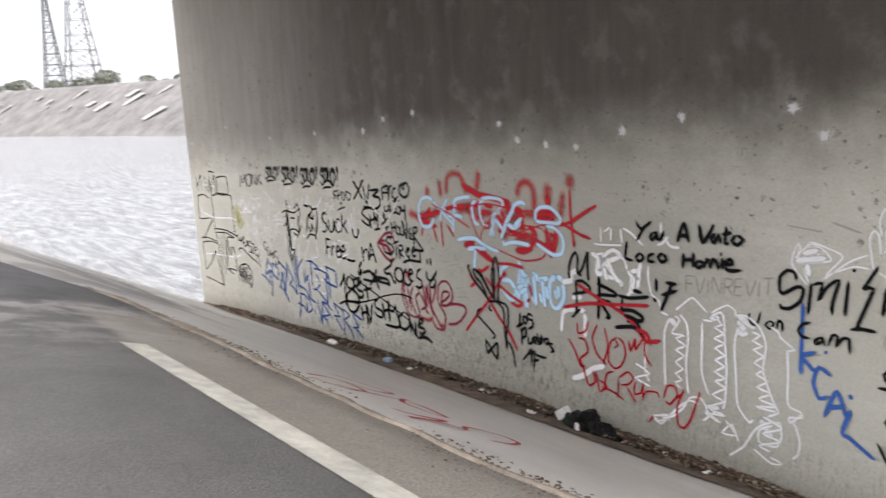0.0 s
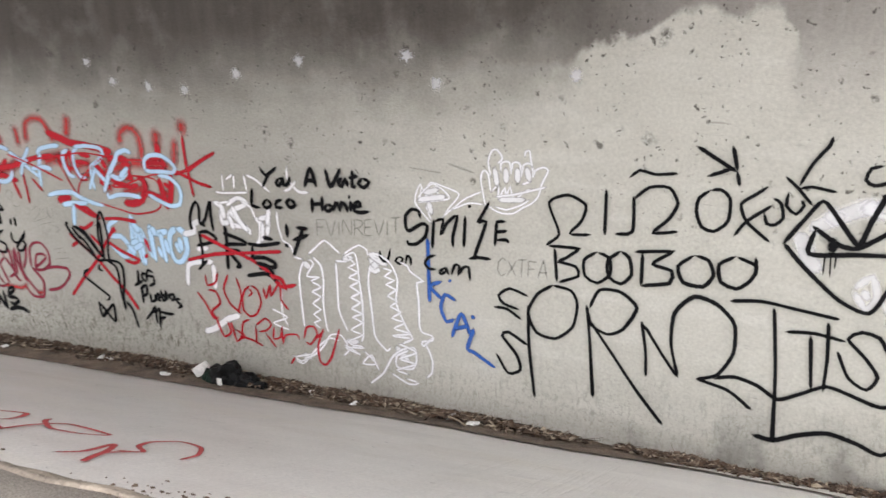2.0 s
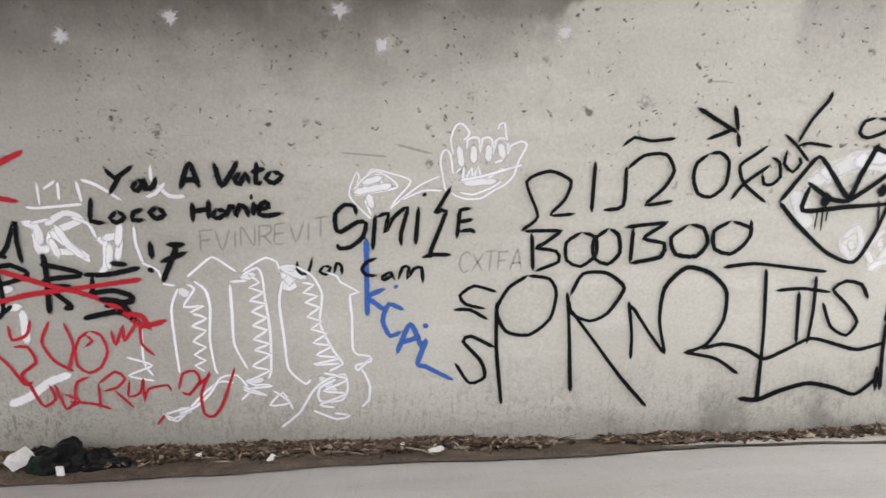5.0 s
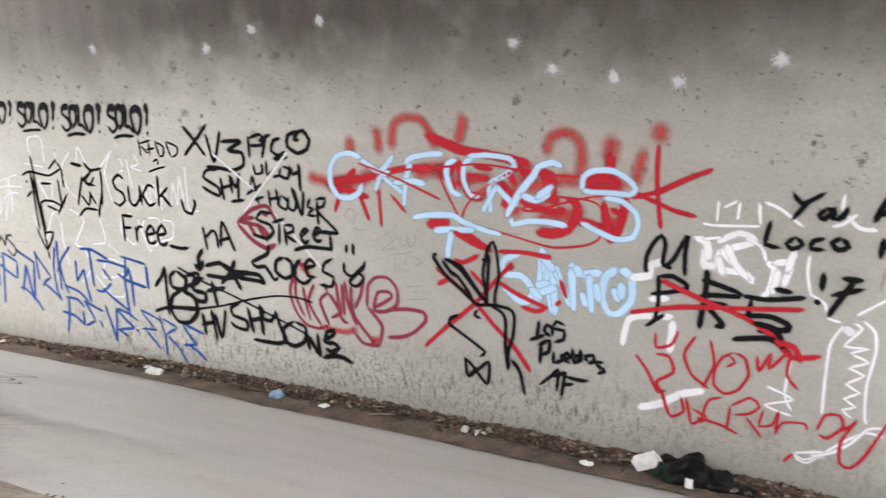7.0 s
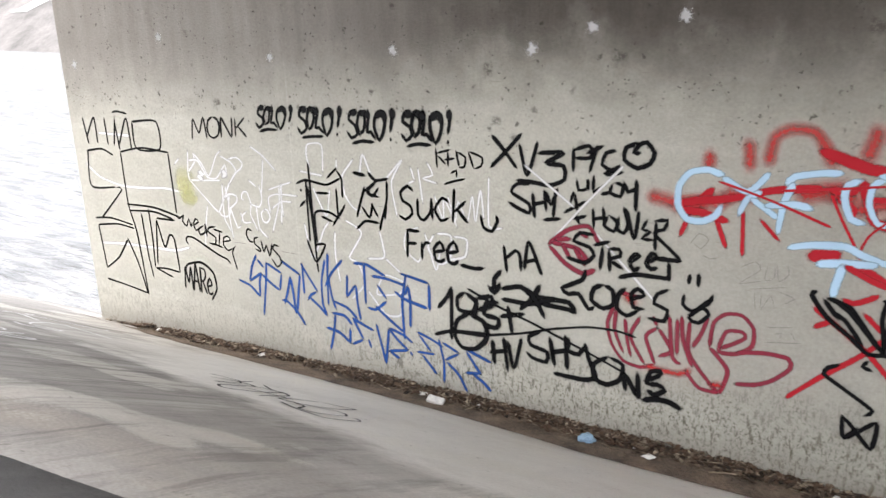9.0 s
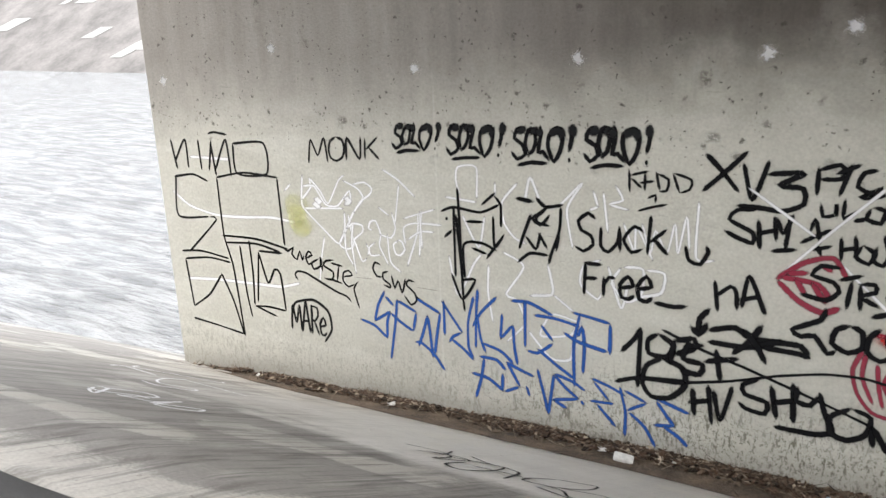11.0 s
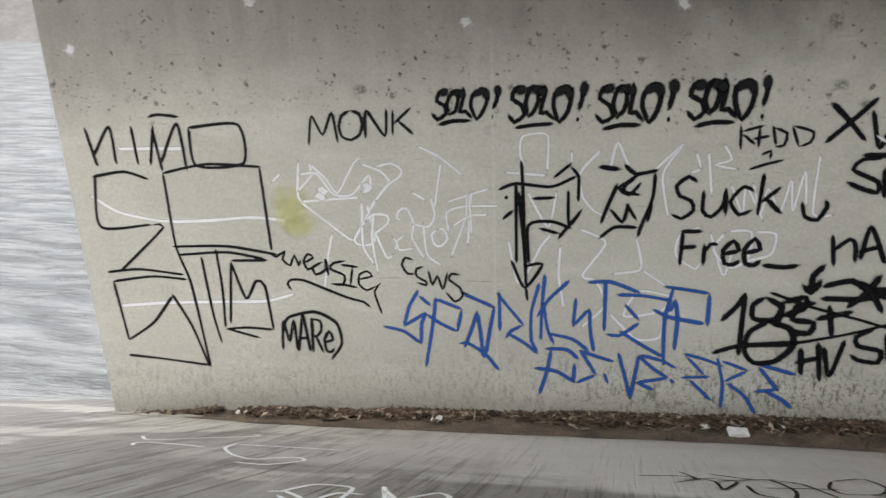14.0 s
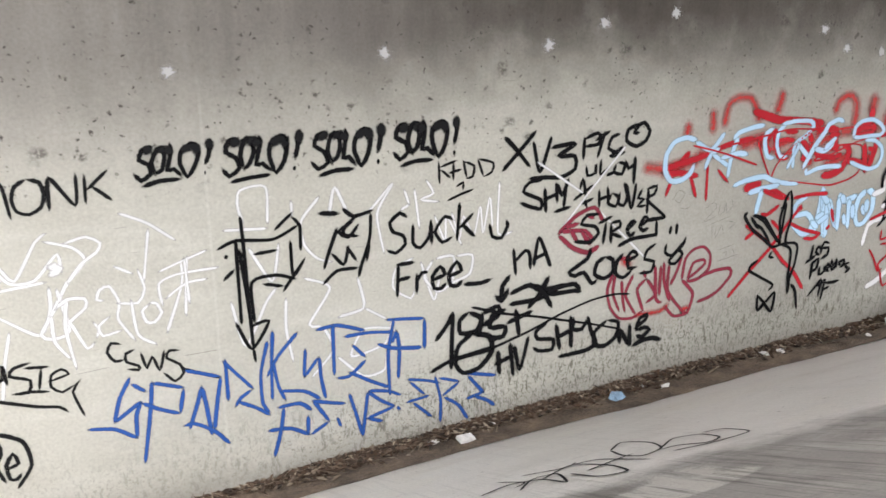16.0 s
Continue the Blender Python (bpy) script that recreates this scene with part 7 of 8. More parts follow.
wall_tag("black spray sentence in two lines of handwriting", BLACK, 0.038,
    line_of(10.45, 2.57, 10.51, 2.50, 10.63, 2.58),
    line_of(10.56, 2.54, 10.46, 2.39),
    line_of(10.65, 2.49, 10.61, 2.44, 10.64, 2.42, 10.68, 2.47, 10.65, 2.49),
    line_of(10.69, 2.51, 10.69, 2.43, 10.74, 2.45, 10.76, 2.51),
    line_of(10.90, 2.43, 10.97, 2.60, 11.02, 2.44),
    line_of(10.92, 2.49, 11.02, 2.50),
    line_of(11.12, 2.61, 11.16, 2.46, 11.27, 2.62),
    line_of(11.28, 2.55, 11.24, 2.50, 11.27, 2.47, 11.31, 2.54, 11.33, 2.47),
    line_of(11.38, 2.62, 11.37, 2.48, 11.41, 2.49),
    line_of(11.34, 2.55, 11.43, 2.57),
    line_of(11.47, 2.56, 11.43, 2.51, 11.48, 2.48, 11.53, 2.53, 11.47, 2.56),
    line_of(10.35, 2.38, 10.33, 2.22, 10.43, 2.21),
    line_of(10.50, 2.29, 10.45, 2.24, 10.49, 2.21, 10.54, 2.25, 10.50, 2.29),
    line_of(10.66, 2.30, 10.60, 2.28, 10.59, 2.23, 10.67, 2.23),
    line_of(10.75, 2.32, 10.70, 2.28, 10.74, 2.24, 10.79, 2.27, 10.75, 2.32),
    line_of(10.97, 2.35, 10.96, 2.22),
    line_of(11.07, 2.37, 11.06, 2.24),
    line_of(10.97, 2.29, 11.07, 2.31),
    line_of(11.11, 2.31, 11.09, 2.26, 11.13, 2.25, 11.17, 2.29, 11.11, 2.31),
    line_of(11.17, 2.25, 11.20, 2.33, 11.23, 2.31, 11.23, 2.26, 11.26, 2.34, 11.30, 2.31, 11.31, 2.26),
    line_of(11.35, 2.36, 11.34, 2.27),
    line_of(11.33, 2.39, 11.34, 2.39),
    line_of(11.37, 2.31, 11.44, 2.33, 11.42, 2.36, 11.38, 2.33, 11.38, 2.28, 11.43, 2.27, 11.53, 2.29))
wall_tag("black spray initials with a number", BLACK, 0.046,
    line_of(10.00, 2.00, 10.00, 1.82, 9.98, 1.58),
    line_of(9.97, 1.93, 10.19, 1.88, 10.21, 1.85, 9.98, 1.81, 10.14, 1.63),
    line_of(9.98, 1.77, 10.15, 1.78),
    line_of(10.08, 1.62, 10.14, 1.63),
    line_of(10.23, 1.86, 10.38, 1.86, 10.60, 1.91),
    line_of(10.41, 1.94, 10.52, 1.93),
    line_of(10.29, 1.85, 10.27, 1.70),
    line_of(10.23, 1.72, 10.40, 1.75, 10.51, 1.72, 10.52, 1.68, 10.34, 1.64),
    line_of(10.19, 1.55, 10.41, 1.60, 10.49, 1.57, 10.55, 1.51),
    line_of(10.31, 1.69, 10.45, 1.67, 10.50, 1.58),
    line_of(10.68, 2.09, 10.68, 1.97),
    line_of(10.65, 1.90, 10.68, 1.89),
    line_of(10.78, 2.07, 10.90, 2.07),
    line_of(10.85, 2.07, 10.73, 1.81),
    line_of(10.73, 1.95, 10.91, 2.02))
wall_tag("red spray strike lines across black initials", RED, 0.042,
    line_of(9.51, 1.61, 9.84, 1.71, 10.22, 1.77, 10.60, 1.83),
    line_of(9.71, 1.88, 10.01, 1.78, 10.24, 1.72, 10.44, 1.62, 10.56, 1.50, 10.73, 1.54),
    line_of(10.44, 1.59, 10.57, 1.57, 10.62, 1.47),
    line_of(10.16, 1.75, 10.24, 1.71))
wall_tag("thin red spray scrawl in two rows of letters", RED, 0.024,
    line_of(9.57, 1.31, 9.66, 1.20, 9.74, 1.06, 9.80, 1.08),
    line_of(9.70, 1.50, 9.71, 1.39, 9.81, 1.43, 9.85, 1.54),
    line_of(9.70, 1.34, 9.80, 1.34, 9.84, 1.23, 9.73, 1.13, 9.79, 1.03),
    line_of(9.97, 1.53, 9.90, 1.38, 9.96, 1.24, 10.08, 1.16),
    line_of(10.06, 1.52, 10.10, 1.35, 10.04, 1.16),
    line_of(10.22, 1.46, 10.29, 1.43, 10.32, 1.31, 10.26, 1.19, 10.18, 1.15, 10.11, 1.20, 10.11, 1.32, 10.15, 1.41, 10.22, 1.46),
    line_of(10.19, 1.43, 10.23, 1.39, 10.17, 1.34),
    line_of(10.36, 1.47, 10.38, 1.36, 10.44, 1.50, 10.44, 1.39, 10.55, 1.54, 10.55, 1.37, 10.63, 1.28),
    line_of(9.77, 1.07, 9.81, 0.95, 9.85, 0.89, 9.93, 0.95, 9.90, 1.06),
    line_of(9.94, 1.06, 9.99, 0.87, 10.06, 0.95, 9.98, 0.99),
    line_of(10.18, 1.12, 10.09, 1.08, 10.06, 0.97, 10.09, 0.93, 10.00, 0.88),
    line_of(10.02, 0.93, 10.19, 0.91, 10.30, 0.87),
    line_of(10.23, 1.07, 10.22, 0.87),
    line_of(10.23, 1.07, 10.35, 1.16, 10.41, 1.11, 10.35, 1.04, 10.25, 1.01),
    line_of(10.33, 1.02, 10.45, 0.88),
    line_of(10.44, 1.10, 10.42, 0.97, 10.50, 1.00, 10.53, 1.11, 10.52, 0.95),
    line_of(10.52, 0.93, 10.56, 1.03, 10.69, 1.06, 10.71, 1.01),
    line_of(10.65, 0.83, 10.59, 0.75),
    line_of(10.76, 1.02, 10.80, 1.15, 10.88, 1.17, 10.91, 1.10, 10.83, 0.99, 10.78, 1.01),
    line_of(10.87, 1.04, 10.99, 1.15),
    line_of(10.98, 1.17, 10.91, 0.99, 10.92, 0.84, 10.98, 0.82, 11.05, 0.92, 11.15, 1.20))
wall_tag("faint pencil-like row of capitals", FAINT, 0.017,
    lettering("FVINREVIT", 10.98, 2.02, 11.81, 2.12, 0.14),
    line_of(11.89, 2.68, 12.18, 2.66),
    line_of(12.22, 2.74, 12.46, 2.68))
wall_tag("faded white spray filling of upright strokes", THINW, 0.047,
    line_of(12.61, 2.74, 12.63, 2.60),
    line_of(12.70, 2.74, 12.70, 2.63),
    line_of(12.79, 2.75, 12.79, 2.64),
    line_of(12.86, 2.76, 12.88, 2.66),
    line_of(12.64, 2.50, 12.85, 2.52))
wall_tag("black spray name with a lightning stroke", BLACK, 0.033,
    line_of(11.98, 2.28, 11.97, 2.34, 11.91, 2.35, 11.85, 2.29, 11.85, 2.20, 11.88, 2.17, 11.99, 2.24, 12.04, 2.23, 12.02, 2.14, 11.94, 2.07, 11.87, 2.06, 11.86, 2.09),
    line_of(12.10, 2.29, 12.08, 2.05),
    line_of(12.10, 2.27, 12.18, 2.30, 12.16, 2.17, 12.21, 2.27, 12.30, 2.34, 12.26, 2.17, 12.26, 2.08),
    line_of(12.37, 2.35, 12.35, 2.09),
    line_of(12.40, 2.43, 12.41, 2.42),
    line_of(12.57, 2.48, 12.48, 2.32, 12.48, 2.31, 12.54, 2.32, 12.45, 2.06, 12.44, 2.01),
    line_of(12.39, 2.01, 12.47, 2.03, 12.58, 2.03),
    line_of(12.70, 2.34, 12.63, 2.33, 12.62, 2.26, 12.61, 2.14),
    line_of(12.62, 2.25, 12.71, 2.27),
    line_of(12.62, 2.19, 12.70, 2.20, 12.72, 2.18))
wall_tag("blue spray letters falling along a diagonal", BLUE, 0.039,
    line_of(12.04, 2.13, 12.04, 1.90, 12.04, 1.59),
    line_of(12.16, 1.79, 12.05, 1.73, 12.16, 1.63),
    line_of(12.28, 1.64, 12.18, 1.68, 12.14, 1.56, 12.19, 1.45, 12.27, 1.49),
    line_of(12.23, 1.32, 12.32, 1.54, 12.40, 1.36),
    line_of(12.25, 1.40, 12.39, 1.45),
    line_of(12.43, 1.44, 12.37, 1.25, 12.42, 1.23, 12.61, 1.13),
    line_of(12.22, 1.81, 12.23, 1.80),
    line_of(12.41, 1.54, 12.43, 1.52))
wall_tag("thin pencil-like letters above a black word", FAINT, 0.016,
    lettering("CXTFA", 12.63, 1.91, 13.03, 1.94, 0.14))
wall_tag("large black spray name with an accent and arrow", BLACK, 0.028,
    line_of(13.01, 2.20, 13.11, 2.30, 13.03, 2.52, 13.17, 2.59, 13.30, 2.53, 13.27, 2.41, 13.19, 2.31, 13.34, 2.32),
    line_of(13.44, 2.66, 13.44, 2.33),
    line_of(13.51, 2.35, 13.63, 2.38, 13.63, 2.63),
    line_of(13.63, 2.61, 13.73, 2.70, 13.86, 2.71, 13.92, 2.61, 13.87, 2.50, 13.77, 2.39, 13.94, 2.42),
    line_of(13.59, 2.75, 13.66, 2.81, 13.76, 2.79, 13.91, 2.81),
    line_of(14.12, 2.72, 14.05, 2.66, 14.04, 2.57, 14.08, 2.47, 14.16, 2.45, 14.24, 2.53, 14.24, 2.68, 14.18, 2.73, 14.12, 2.72),
    line_of(14.01, 3.00, 14.13, 2.93, 14.27, 2.85),
    line_of(14.23, 3.02, 14.25, 2.94, 14.27, 2.85),
    line_of(14.09, 2.81, 14.17, 2.84, 14.25, 2.88),
    line_of(14.27, 2.85, 14.29, 2.76))
wall_tag("black spray word in round open letters", BLACK, 0.030,
    line_of(13.03, 2.20, 13.27, 2.21),
    line_of(13.08, 2.19, 13.10, 1.93),
    line_of(13.27, 2.21, 13.16, 2.12, 13.11, 2.09, 13.24, 2.07, 13.26, 2.00, 13.11, 1.93),
    line_of(13.39, 2.20, 13.30, 2.13, 13.31, 2.01, 13.40, 1.97, 13.49, 2.05, 13.48, 2.17, 13.39, 2.20),
    line_of(13.56, 2.23, 13.47, 2.15, 13.48, 2.03, 13.57, 1.99, 13.64, 2.07, 13.62, 2.19, 13.56, 2.23),
    line_of(13.65, 2.24, 13.92, 2.28),
    line_of(13.71, 2.24, 13.71, 2.00),
    line_of(13.92, 2.28, 13.78, 2.17, 13.91, 2.14, 13.90, 2.05, 13.71, 2.00),
    line_of(14.05, 2.27, 13.95, 2.18, 13.99, 2.07, 14.12, 2.06, 14.18, 2.15, 14.14, 2.25, 14.05, 2.27),
    line_of(14.31, 2.30, 14.21, 2.23, 14.23, 2.11, 14.33, 2.08, 14.41, 2.15, 14.44, 2.25, 14.31, 2.30),
    line_of(14.43, 2.31, 14.44, 2.19))
wall_tag("very large black spray capitals with long drips", BLACK, 0.030,
    line_of(12.88, 1.78, 12.73, 1.82, 12.64, 1.75, 12.68, 1.69, 12.81, 1.66),
    line_of(12.60, 1.65, 12.71, 1.65, 12.83, 1.58),
    line_of(12.88, 1.38, 12.72, 1.46, 12.67, 1.42, 12.79, 1.28, 12.82, 1.16, 12.72, 1.11, 12.62, 1.26),
    line_of(12.88, 1.71, 12.89, 1.38, 12.94, 0.95),
    line_of(13.07, 1.90, 12.95, 1.81, 12.88, 1.65, 12.95, 1.50, 13.10, 1.48, 13.23, 1.60, 13.26, 1.78, 13.21, 1.88, 13.07, 1.90),
    line_of(13.33, 1.79, 13.36, 1.53, 13.40, 1.06),
    line_of(13.35, 1.77, 13.42, 1.92, 13.57, 1.93, 13.69, 1.83, 13.60, 1.65, 13.49, 1.59, 13.37, 1.64, 13.34, 1.75),
    line_of(13.35, 1.68, 13.54, 1.43, 13.72, 1.19, 13.92, 0.96),
    line_of(13.73, 1.74, 13.77, 1.50, 13.78, 1.32),
    line_of(13.75, 1.71, 13.88, 1.52, 14.00, 1.36),
    line_of(14.00, 1.37, 13.94, 1.61, 13.95, 1.84, 14.07, 1.98, 14.22, 1.95, 14.34, 1.83, 14.35, 1.62, 14.26, 1.44, 14.13, 1.38),
    line_of(14.13, 1.38, 14.34, 1.34, 14.50, 1.23),
    line_of(14.30, 1.99, 14.49, 2.02, 14.73, 2.00, 14.95, 1.98),
    line_of(14.57, 1.99, 14.62, 1.54, 14.65, 1.03),
    line_of(14.65, 1.84, 14.82, 1.86, 15.00, 1.84),
    line_of(14.80, 1.84, 14.84, 1.47),
    line_of(14.89, 1.95, 14.91, 1.70, 14.91, 1.47),
    line_of(15.24, 1.80, 15.18, 1.90, 15.08, 1.92, 15.01, 1.86, 15.12, 1.75, 15.20, 1.64, 15.15, 1.54, 15.04, 1.60, 14.96, 1.77))
wall_tag("wavy black spray ribbons between two poles", BLACK, 0.035,
    line_of(14.24, 1.41, 14.37, 1.45, 14.52, 1.42, 14.65, 1.35, 14.78, 1.42, 14.93, 1.51, 15.11, 1.47, 15.24, 1.44, 15.41, 1.50),
    line_of(14.52, 1.05, 14.65, 1.04, 14.80, 1.12, 14.97, 1.18, 15.15, 1.15, 15.29, 1.11, 15.44, 1.28),
    line_of(15.45, 2.20, 15.45, 1.93, 15.43, 1.50),
    line_of(15.48, 2.20, 15.47, 1.97, 15.46, 1.53),
    line_of(15.39, 1.65, 15.40, 1.46, 15.44, 1.15),
    line_of(15.39, 1.33, 15.41, 1.14),
    line_of(15.50, 2.66, 15.47, 2.48, 15.47, 2.20),
    line_of(15.48, 2.64, 15.46, 2.45),
    line_of(14.13, 1.38, 14.19, 1.39))
wall_tag("short black spray word slanting upward beside a diamond", BLACK, 0.026,
    line_of(14.46, 2.78, 14.39, 2.72, 14.31, 2.65, 14.35, 2.54, 14.50, 2.42),
    line_of(14.28, 2.43, 14.35, 2.54, 14.49, 2.66),
    line_of(14.45, 2.61, 14.47, 2.54, 14.52, 2.54, 14.56, 2.59, 14.54, 2.68, 14.49, 2.71),
    line_of(14.58, 2.76, 14.57, 2.67, 14.63, 2.62, 14.67, 2.68, 14.65, 2.71),
    line_of(14.55, 2.85, 14.63, 2.78, 14.72, 2.68),
    line_of(14.63, 2.78, 14.70, 2.80, 14.84, 2.78),
    line_of(14.63, 2.80, 14.69, 2.94, 14.77, 3.06, 14.78, 3.11))
wall_tag("short black spray word below a name", BLACK, 0.030,
    line_of(12.11, 2.00, 12.04, 1.97, 12.01, 1.92, 12.04, 1.88, 12.11, 1.88),
    line_of(12.19, 1.91, 12.14, 1.87, 12.15, 1.85, 12.20, 1.88, 12.19, 1.91, 12.22, 1.85),
    line_of(12.24, 1.85, 12.27, 1.94, 12.31, 1.94, 12.30, 1.86, 12.34, 1.93, 12.39, 1.94, 12.40, 1.83))
wall_tag("white spray diamond fill behind black outlines", FADEW, 0.113,
    line_of(14.66, 2.51, 14.72, 2.38, 14.79, 2.26),
    line_of(14.72, 2.53, 14.87, 2.63, 15.05, 2.73),
    line_of(14.98, 2.71, 15.21, 2.67),
    line_of(15.07, 2.74, 15.18, 2.71),
    line_of(15.29, 2.60, 15.38, 2.57),
    line_of(14.89, 2.60, 14.80, 2.65))
wall_tag("black spray diamond with two filled dots", BLACK, 0.031,
    line_of(14.58, 2.43, 14.68, 2.59, 14.77, 2.72, 14.85, 2.64, 14.99, 2.47, 15.04, 2.62, 15.11, 2.81),
    line_of(15.07, 2.79, 15.18, 2.75, 15.38, 2.67, 15.46, 2.62),
    line_of(14.58, 2.43, 14.70, 2.30, 14.92, 2.11, 15.10, 2.05, 15.19, 2.24, 15.25, 2.46, 15.36, 2.58, 15.46, 2.63),
    line_of(14.73, 2.56, 14.88, 2.46, 14.99, 2.45, 15.12, 2.55, 15.24, 2.65, 15.26, 2.53, 15.23, 2.44, 14.99, 2.41, 14.73, 2.38, 14.75, 2.54),
    line_of(15.54, 2.75, 15.48, 2.74, 15.48, 2.56, 15.55, 2.42, 15.62, 2.40),
    line_of(15.45, 2.20, 15.66, 2.18),
    line_of(15.51, 1.84, 15.72, 1.86),
    line_of(15.52, 1.78, 15.73, 1.82),
    line_of(15.57, 1.75, 15.74, 1.75),
    line_of(15.52, 2.33, 15.64, 2.33),
    line_of(15.51, 2.24, 15.65, 2.27))
wall_tag("two solid black spray dots inside a diamond", BLACK, 0.095,
    line_of(14.84, 2.45, 14.87, 2.45),
    line_of(15.17, 2.52, 15.20, 2.52))
wall_tag("thin black drips below two dots", GREYB, 0.010,
    line_of(14.85, 2.40, 14.86, 2.24),
    line_of(14.88, 2.41, 14.88, 2.30),
    line_of(15.17, 2.47, 15.20, 2.26),
    line_of(15.18, 2.47, 15.20, 2.31),
    line_of(14.82, 2.40, 14.82, 2.25))
wall_tag("black spray flag of letters above a diamond", BLACK, 0.024,
    line_of(15.07, 2.96, 15.00, 2.94, 14.98, 2.87, 15.03, 2.84, 15.13, 2.88, 15.18, 2.94, 15.07, 2.96),
    line_of(15.17, 2.80, 15.20, 2.92, 15.23, 2.94),
    line_of(15.15, 2.86, 15.32, 2.83),
    line_of(15.21, 2.93, 15.34, 2.90, 15.46, 2.88),
    line_of(15.30, 2.73, 15.37, 2.87, 15.55, 2.83),
    line_of(15.36, 2.77, 15.45, 2.76))
wall_tag("thin scratched pencil line on the paint", FAINT, 0.007,
    line_of(2.42, 1.32, 2.64, 1.33),
    line_of(3.09, 1.32, 3.33, 1.32))
ground_tag("white spray scrawl on the sloping concrete", WHITE, 0.030,
    line_of(2.88, -2.94, 2.96, -2.89, 3.21, -3.12, 3.09, -3.08, 2.96, -2.97),
    line_of(2.94, -2.92, 3.01, -2.70, 3.19, -2.72, 3.23, -2.98, 3.19, -2.97),
    line_of(3.21, -3.00, 3.34, -2.93, 3.39, -2.88, 3.31, -2.65, 3.44, -2.95),
    line_of(3.45, -2.93, 3.48, -2.85, 3.57, -2.70, 3.64, -2.79, 3.58, -2.91, 3.49, -2.95, 3.35, -2.74),
    line_of(2.36, -2.28, 2.56, -2.28, 2.67, -2.09, 2.60, -2.01, 2.52, -2.05, 2.40, -2.16, 2.23, -2.06, 2.07, -1.86, 2.03, -1.65),
    line_of(2.06, -1.70, 2.39, -1.67, 2.75, -1.67),
    line_of(1.58, -2.02, 1.52, -1.93, 1.55, -1.86, 1.77, -1.86, 1.96, -1.88),
    line_of(1.34, -1.61, 1.50, -1.76, 1.74, -1.50, 1.97, -1.28, 1.89, -1.21),
    line_of(3.00, -3.04, 3.13, -3.03, 3.18, -2.85, 3.30, -2.85))
ground_tag("red spray scrawl on the sloping concrete", REDG, 0.030,
    line_of(11.32, -3.57, 11.18, -3.38, 11.25, -3.27, 11.49, -3.32, 11.62, -3.51, 11.54, -3.58, 11.44, -3.60),
    line_of(10.82, -3.18, 10.93, -3.06, 11.13, -2.93, 11.28, -3.14, 11.15, -3.28),
    line_of(11.53, -3.52, 11.53, -3.36, 11.46, -3.15, 11.49, -2.98, 11.82, -3.03, 11.75, -3.12, 11.58, -3.14, 11.37, -3.01, 11.32, -2.93),
    line_of(12.08, -3.53, 12.11, -3.41, 12.02, -3.19, 12.12, -3.30, 12.28, -3.56, 12.17, -3.38, 12.20, -3.23),
    line_of(12.14, -3.29, 12.22, -3.22, 12.10, -3.13, 12.04, -3.00, 12.09, -2.87, 12.24, -2.91, 12.37, -3.07, 12.42, -3.23))
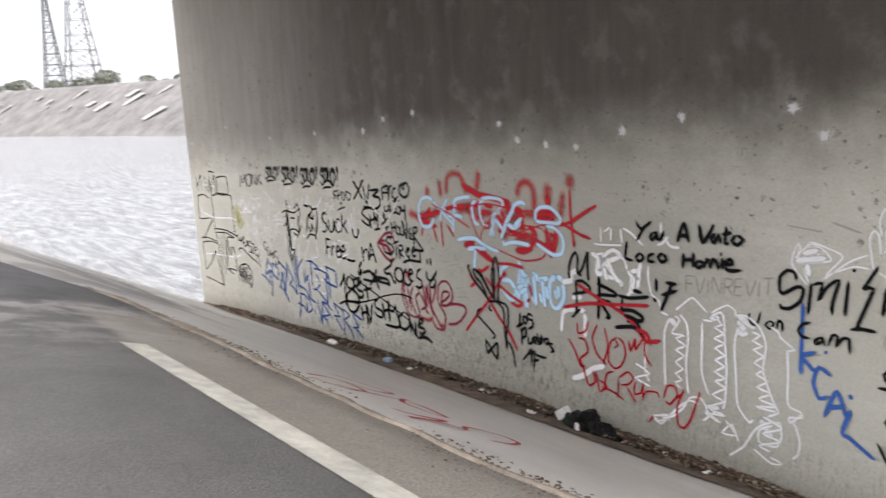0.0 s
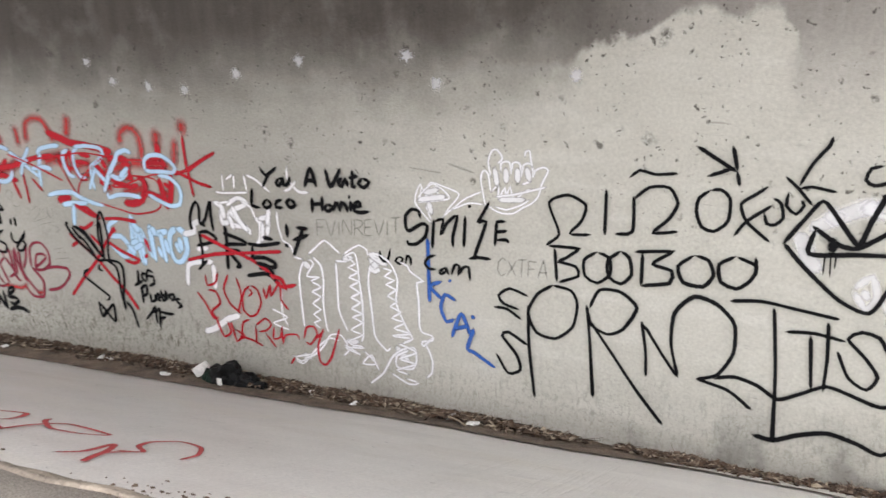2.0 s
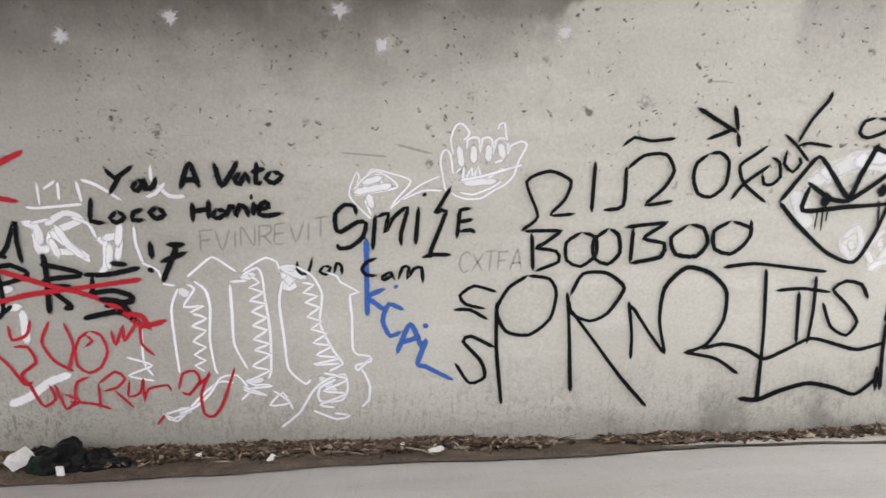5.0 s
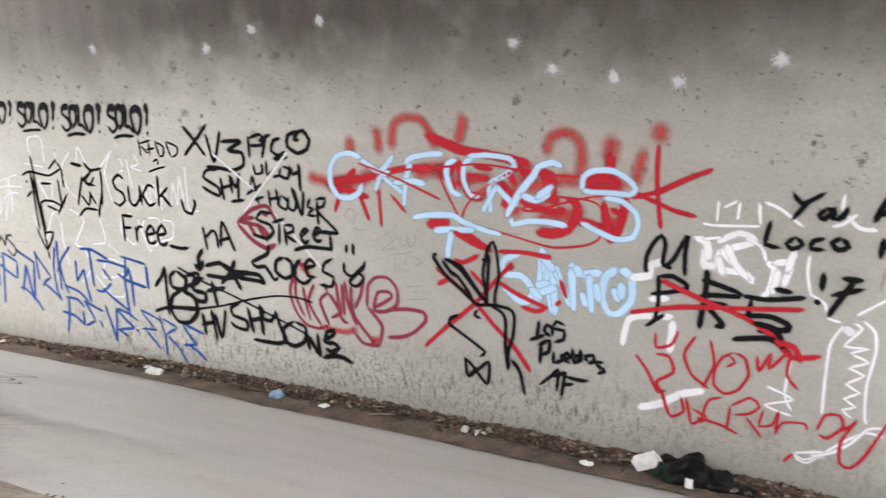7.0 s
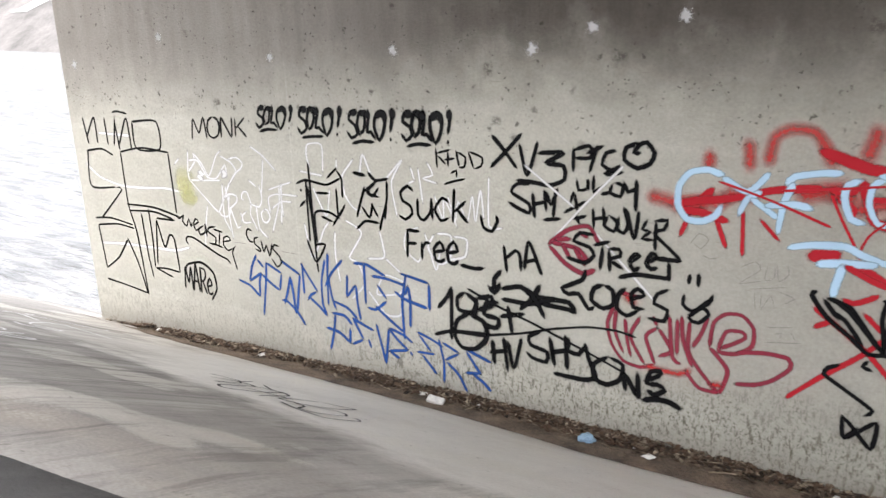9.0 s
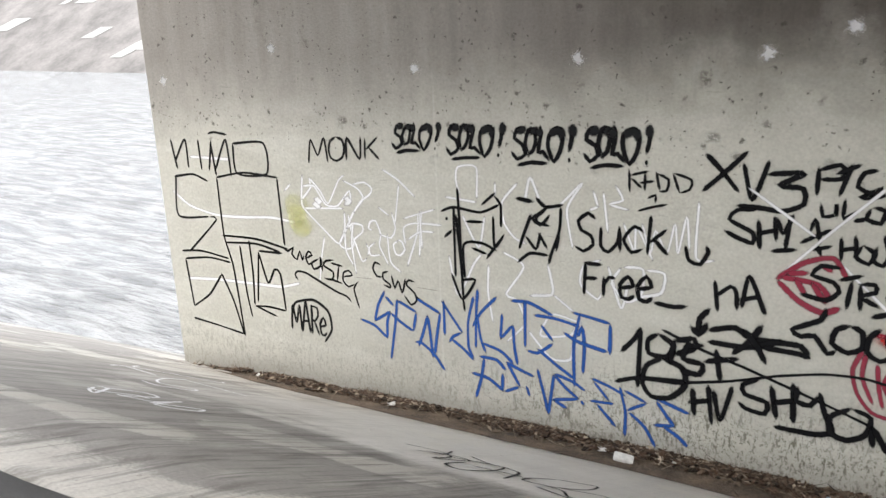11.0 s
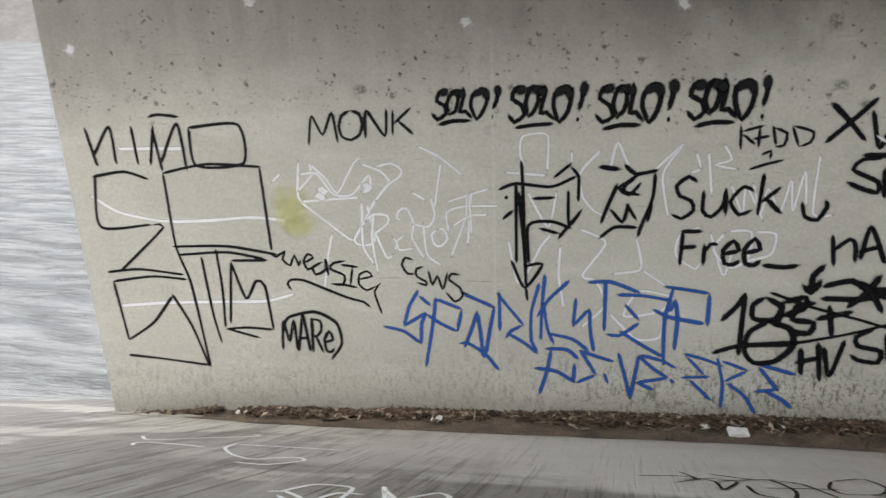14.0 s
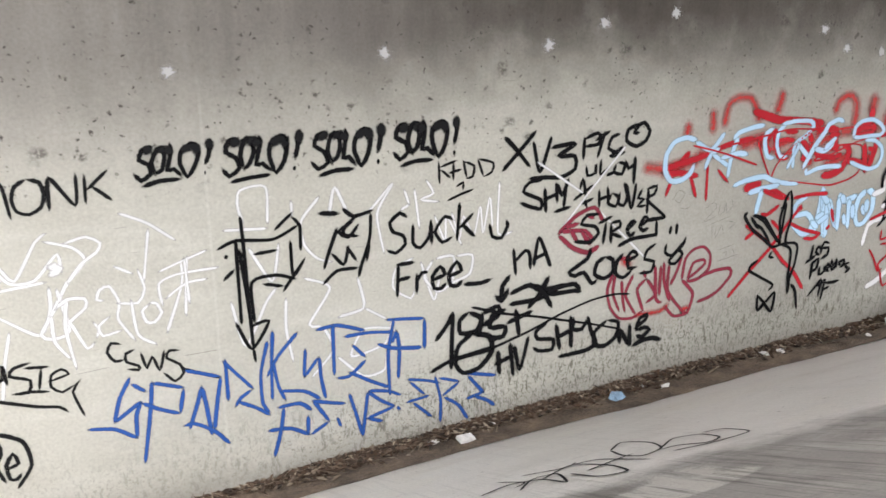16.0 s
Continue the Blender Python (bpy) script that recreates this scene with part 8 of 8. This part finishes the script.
ground_tag("thin black spray signature on the sloping concrete", GREYB, 0.020,
    line_of(4.40, -1.91, 4.61, -1.84, 4.76, -1.94, 4.78, -2.15, 4.87, -1.91, 4.74, -1.87, 4.57, -2.04),
    line_of(4.76, -1.94, 5.03, -1.81, 5.10, -2.07, 5.05, -2.29, 4.92, -2.23, 4.90, -2.00),
    line_of(5.03, -1.81, 5.17, -1.87, 5.26, -2.20),
    line_of(5.34, -1.74, 5.52, -1.60, 5.56, -1.82, 5.47, -2.03, 5.31, -2.08, 5.28, -1.94, 5.34, -1.74),
    line_of(5.47, -2.03, 5.67, -1.89, 5.79, -1.98, 5.75, -2.17, 5.63, -2.21, 5.54, -2.08, 5.41, -2.06),
    line_of(5.43, -2.17, 5.63, -2.24, 5.89, -2.24, 5.93, -2.00, 5.82, -1.95),
    line_of(4.61, -1.70, 4.68, -1.89, 4.59, -1.95),
    line_of(4.97, -2.05, 5.20, -1.99, 5.33, -1.97),
    line_of(4.75, -1.72, 4.97, -1.83, 5.08, -1.78))
splat(0.23, 3.08, 0.038)
splat(1.65, 3.37, 0.038)
splat(3.17, 3.20, 0.038)
splat(4.58, 3.28, 0.038)
splat(5.88, 3.31, 0.038)
splat(6.36, 3.47, 0.038)
splat(7.02, 3.54, 0.038)
splat(8.60, 3.40, 0.038)
splat(8.89, 3.24, 0.038)
splat(9.31, 3.20, 0.038)
splat(9.72, 3.19, 0.038)
splat(10.30, 3.34, 0.038)
splat(10.94, 3.45, 0.038)
splat(11.91, 3.51, 0.038)
splat(12.15, 3.32, 0.038)
splat(13.20, 3.41, 0.038)


# ---- far bank, placed along the line of sight past the wall's end ----
rnd = random.Random(31)
lattice_tower("pylon", -426, 84, 12.6, 52, 5.0, (41, 46, 51))
lattice_tower("pylon", -423, 97, 12.6, 74, 8.5, (58, 67))
for i in range(84):
    x = -560 + i * 5.8 + rnd.uniform(-4, 4)
    high = rnd.uniform(1.6, 4.6)
    leafy("tree" if high > 5 else "bush", x, FAR + bend(x) + rnd.uniform(22, 60), -1.4 + 10.6 * taller(x) - 0.2, high, high * rnd.uniform(0.55, 0.95), i)
# pale over-painted rectangles on the far slope
for i in range(60):
    x = -420 + i * 7.2 + rnd.uniform(-3, 3)
    v = rnd.uniform(3.0, 12.5)
    w, h = rnd.uniform(1.2, 4.5), rnd.uniform(0.6, 1.8)
    f = lambda q, y: -1.4 + (y - FAR + 1.5) * 0.63 * taller(q) + 0.06
    bm = grid_mesh([x, x + w / 2, x + w], [FAR + v - h, FAR + v, FAR + v + h], f)
    for q in bm.verts:
        q.co.x += 0.9 * (q.co.y - FAR - v) + rnd.uniform(-0.15, 0.15)
        q.co.y += bend(x)
    tagged(link("paint_patch", bm, M_PATCH), "pale over-painted patch on the far concrete slope", "paint patch", "painted patches on the far bank")
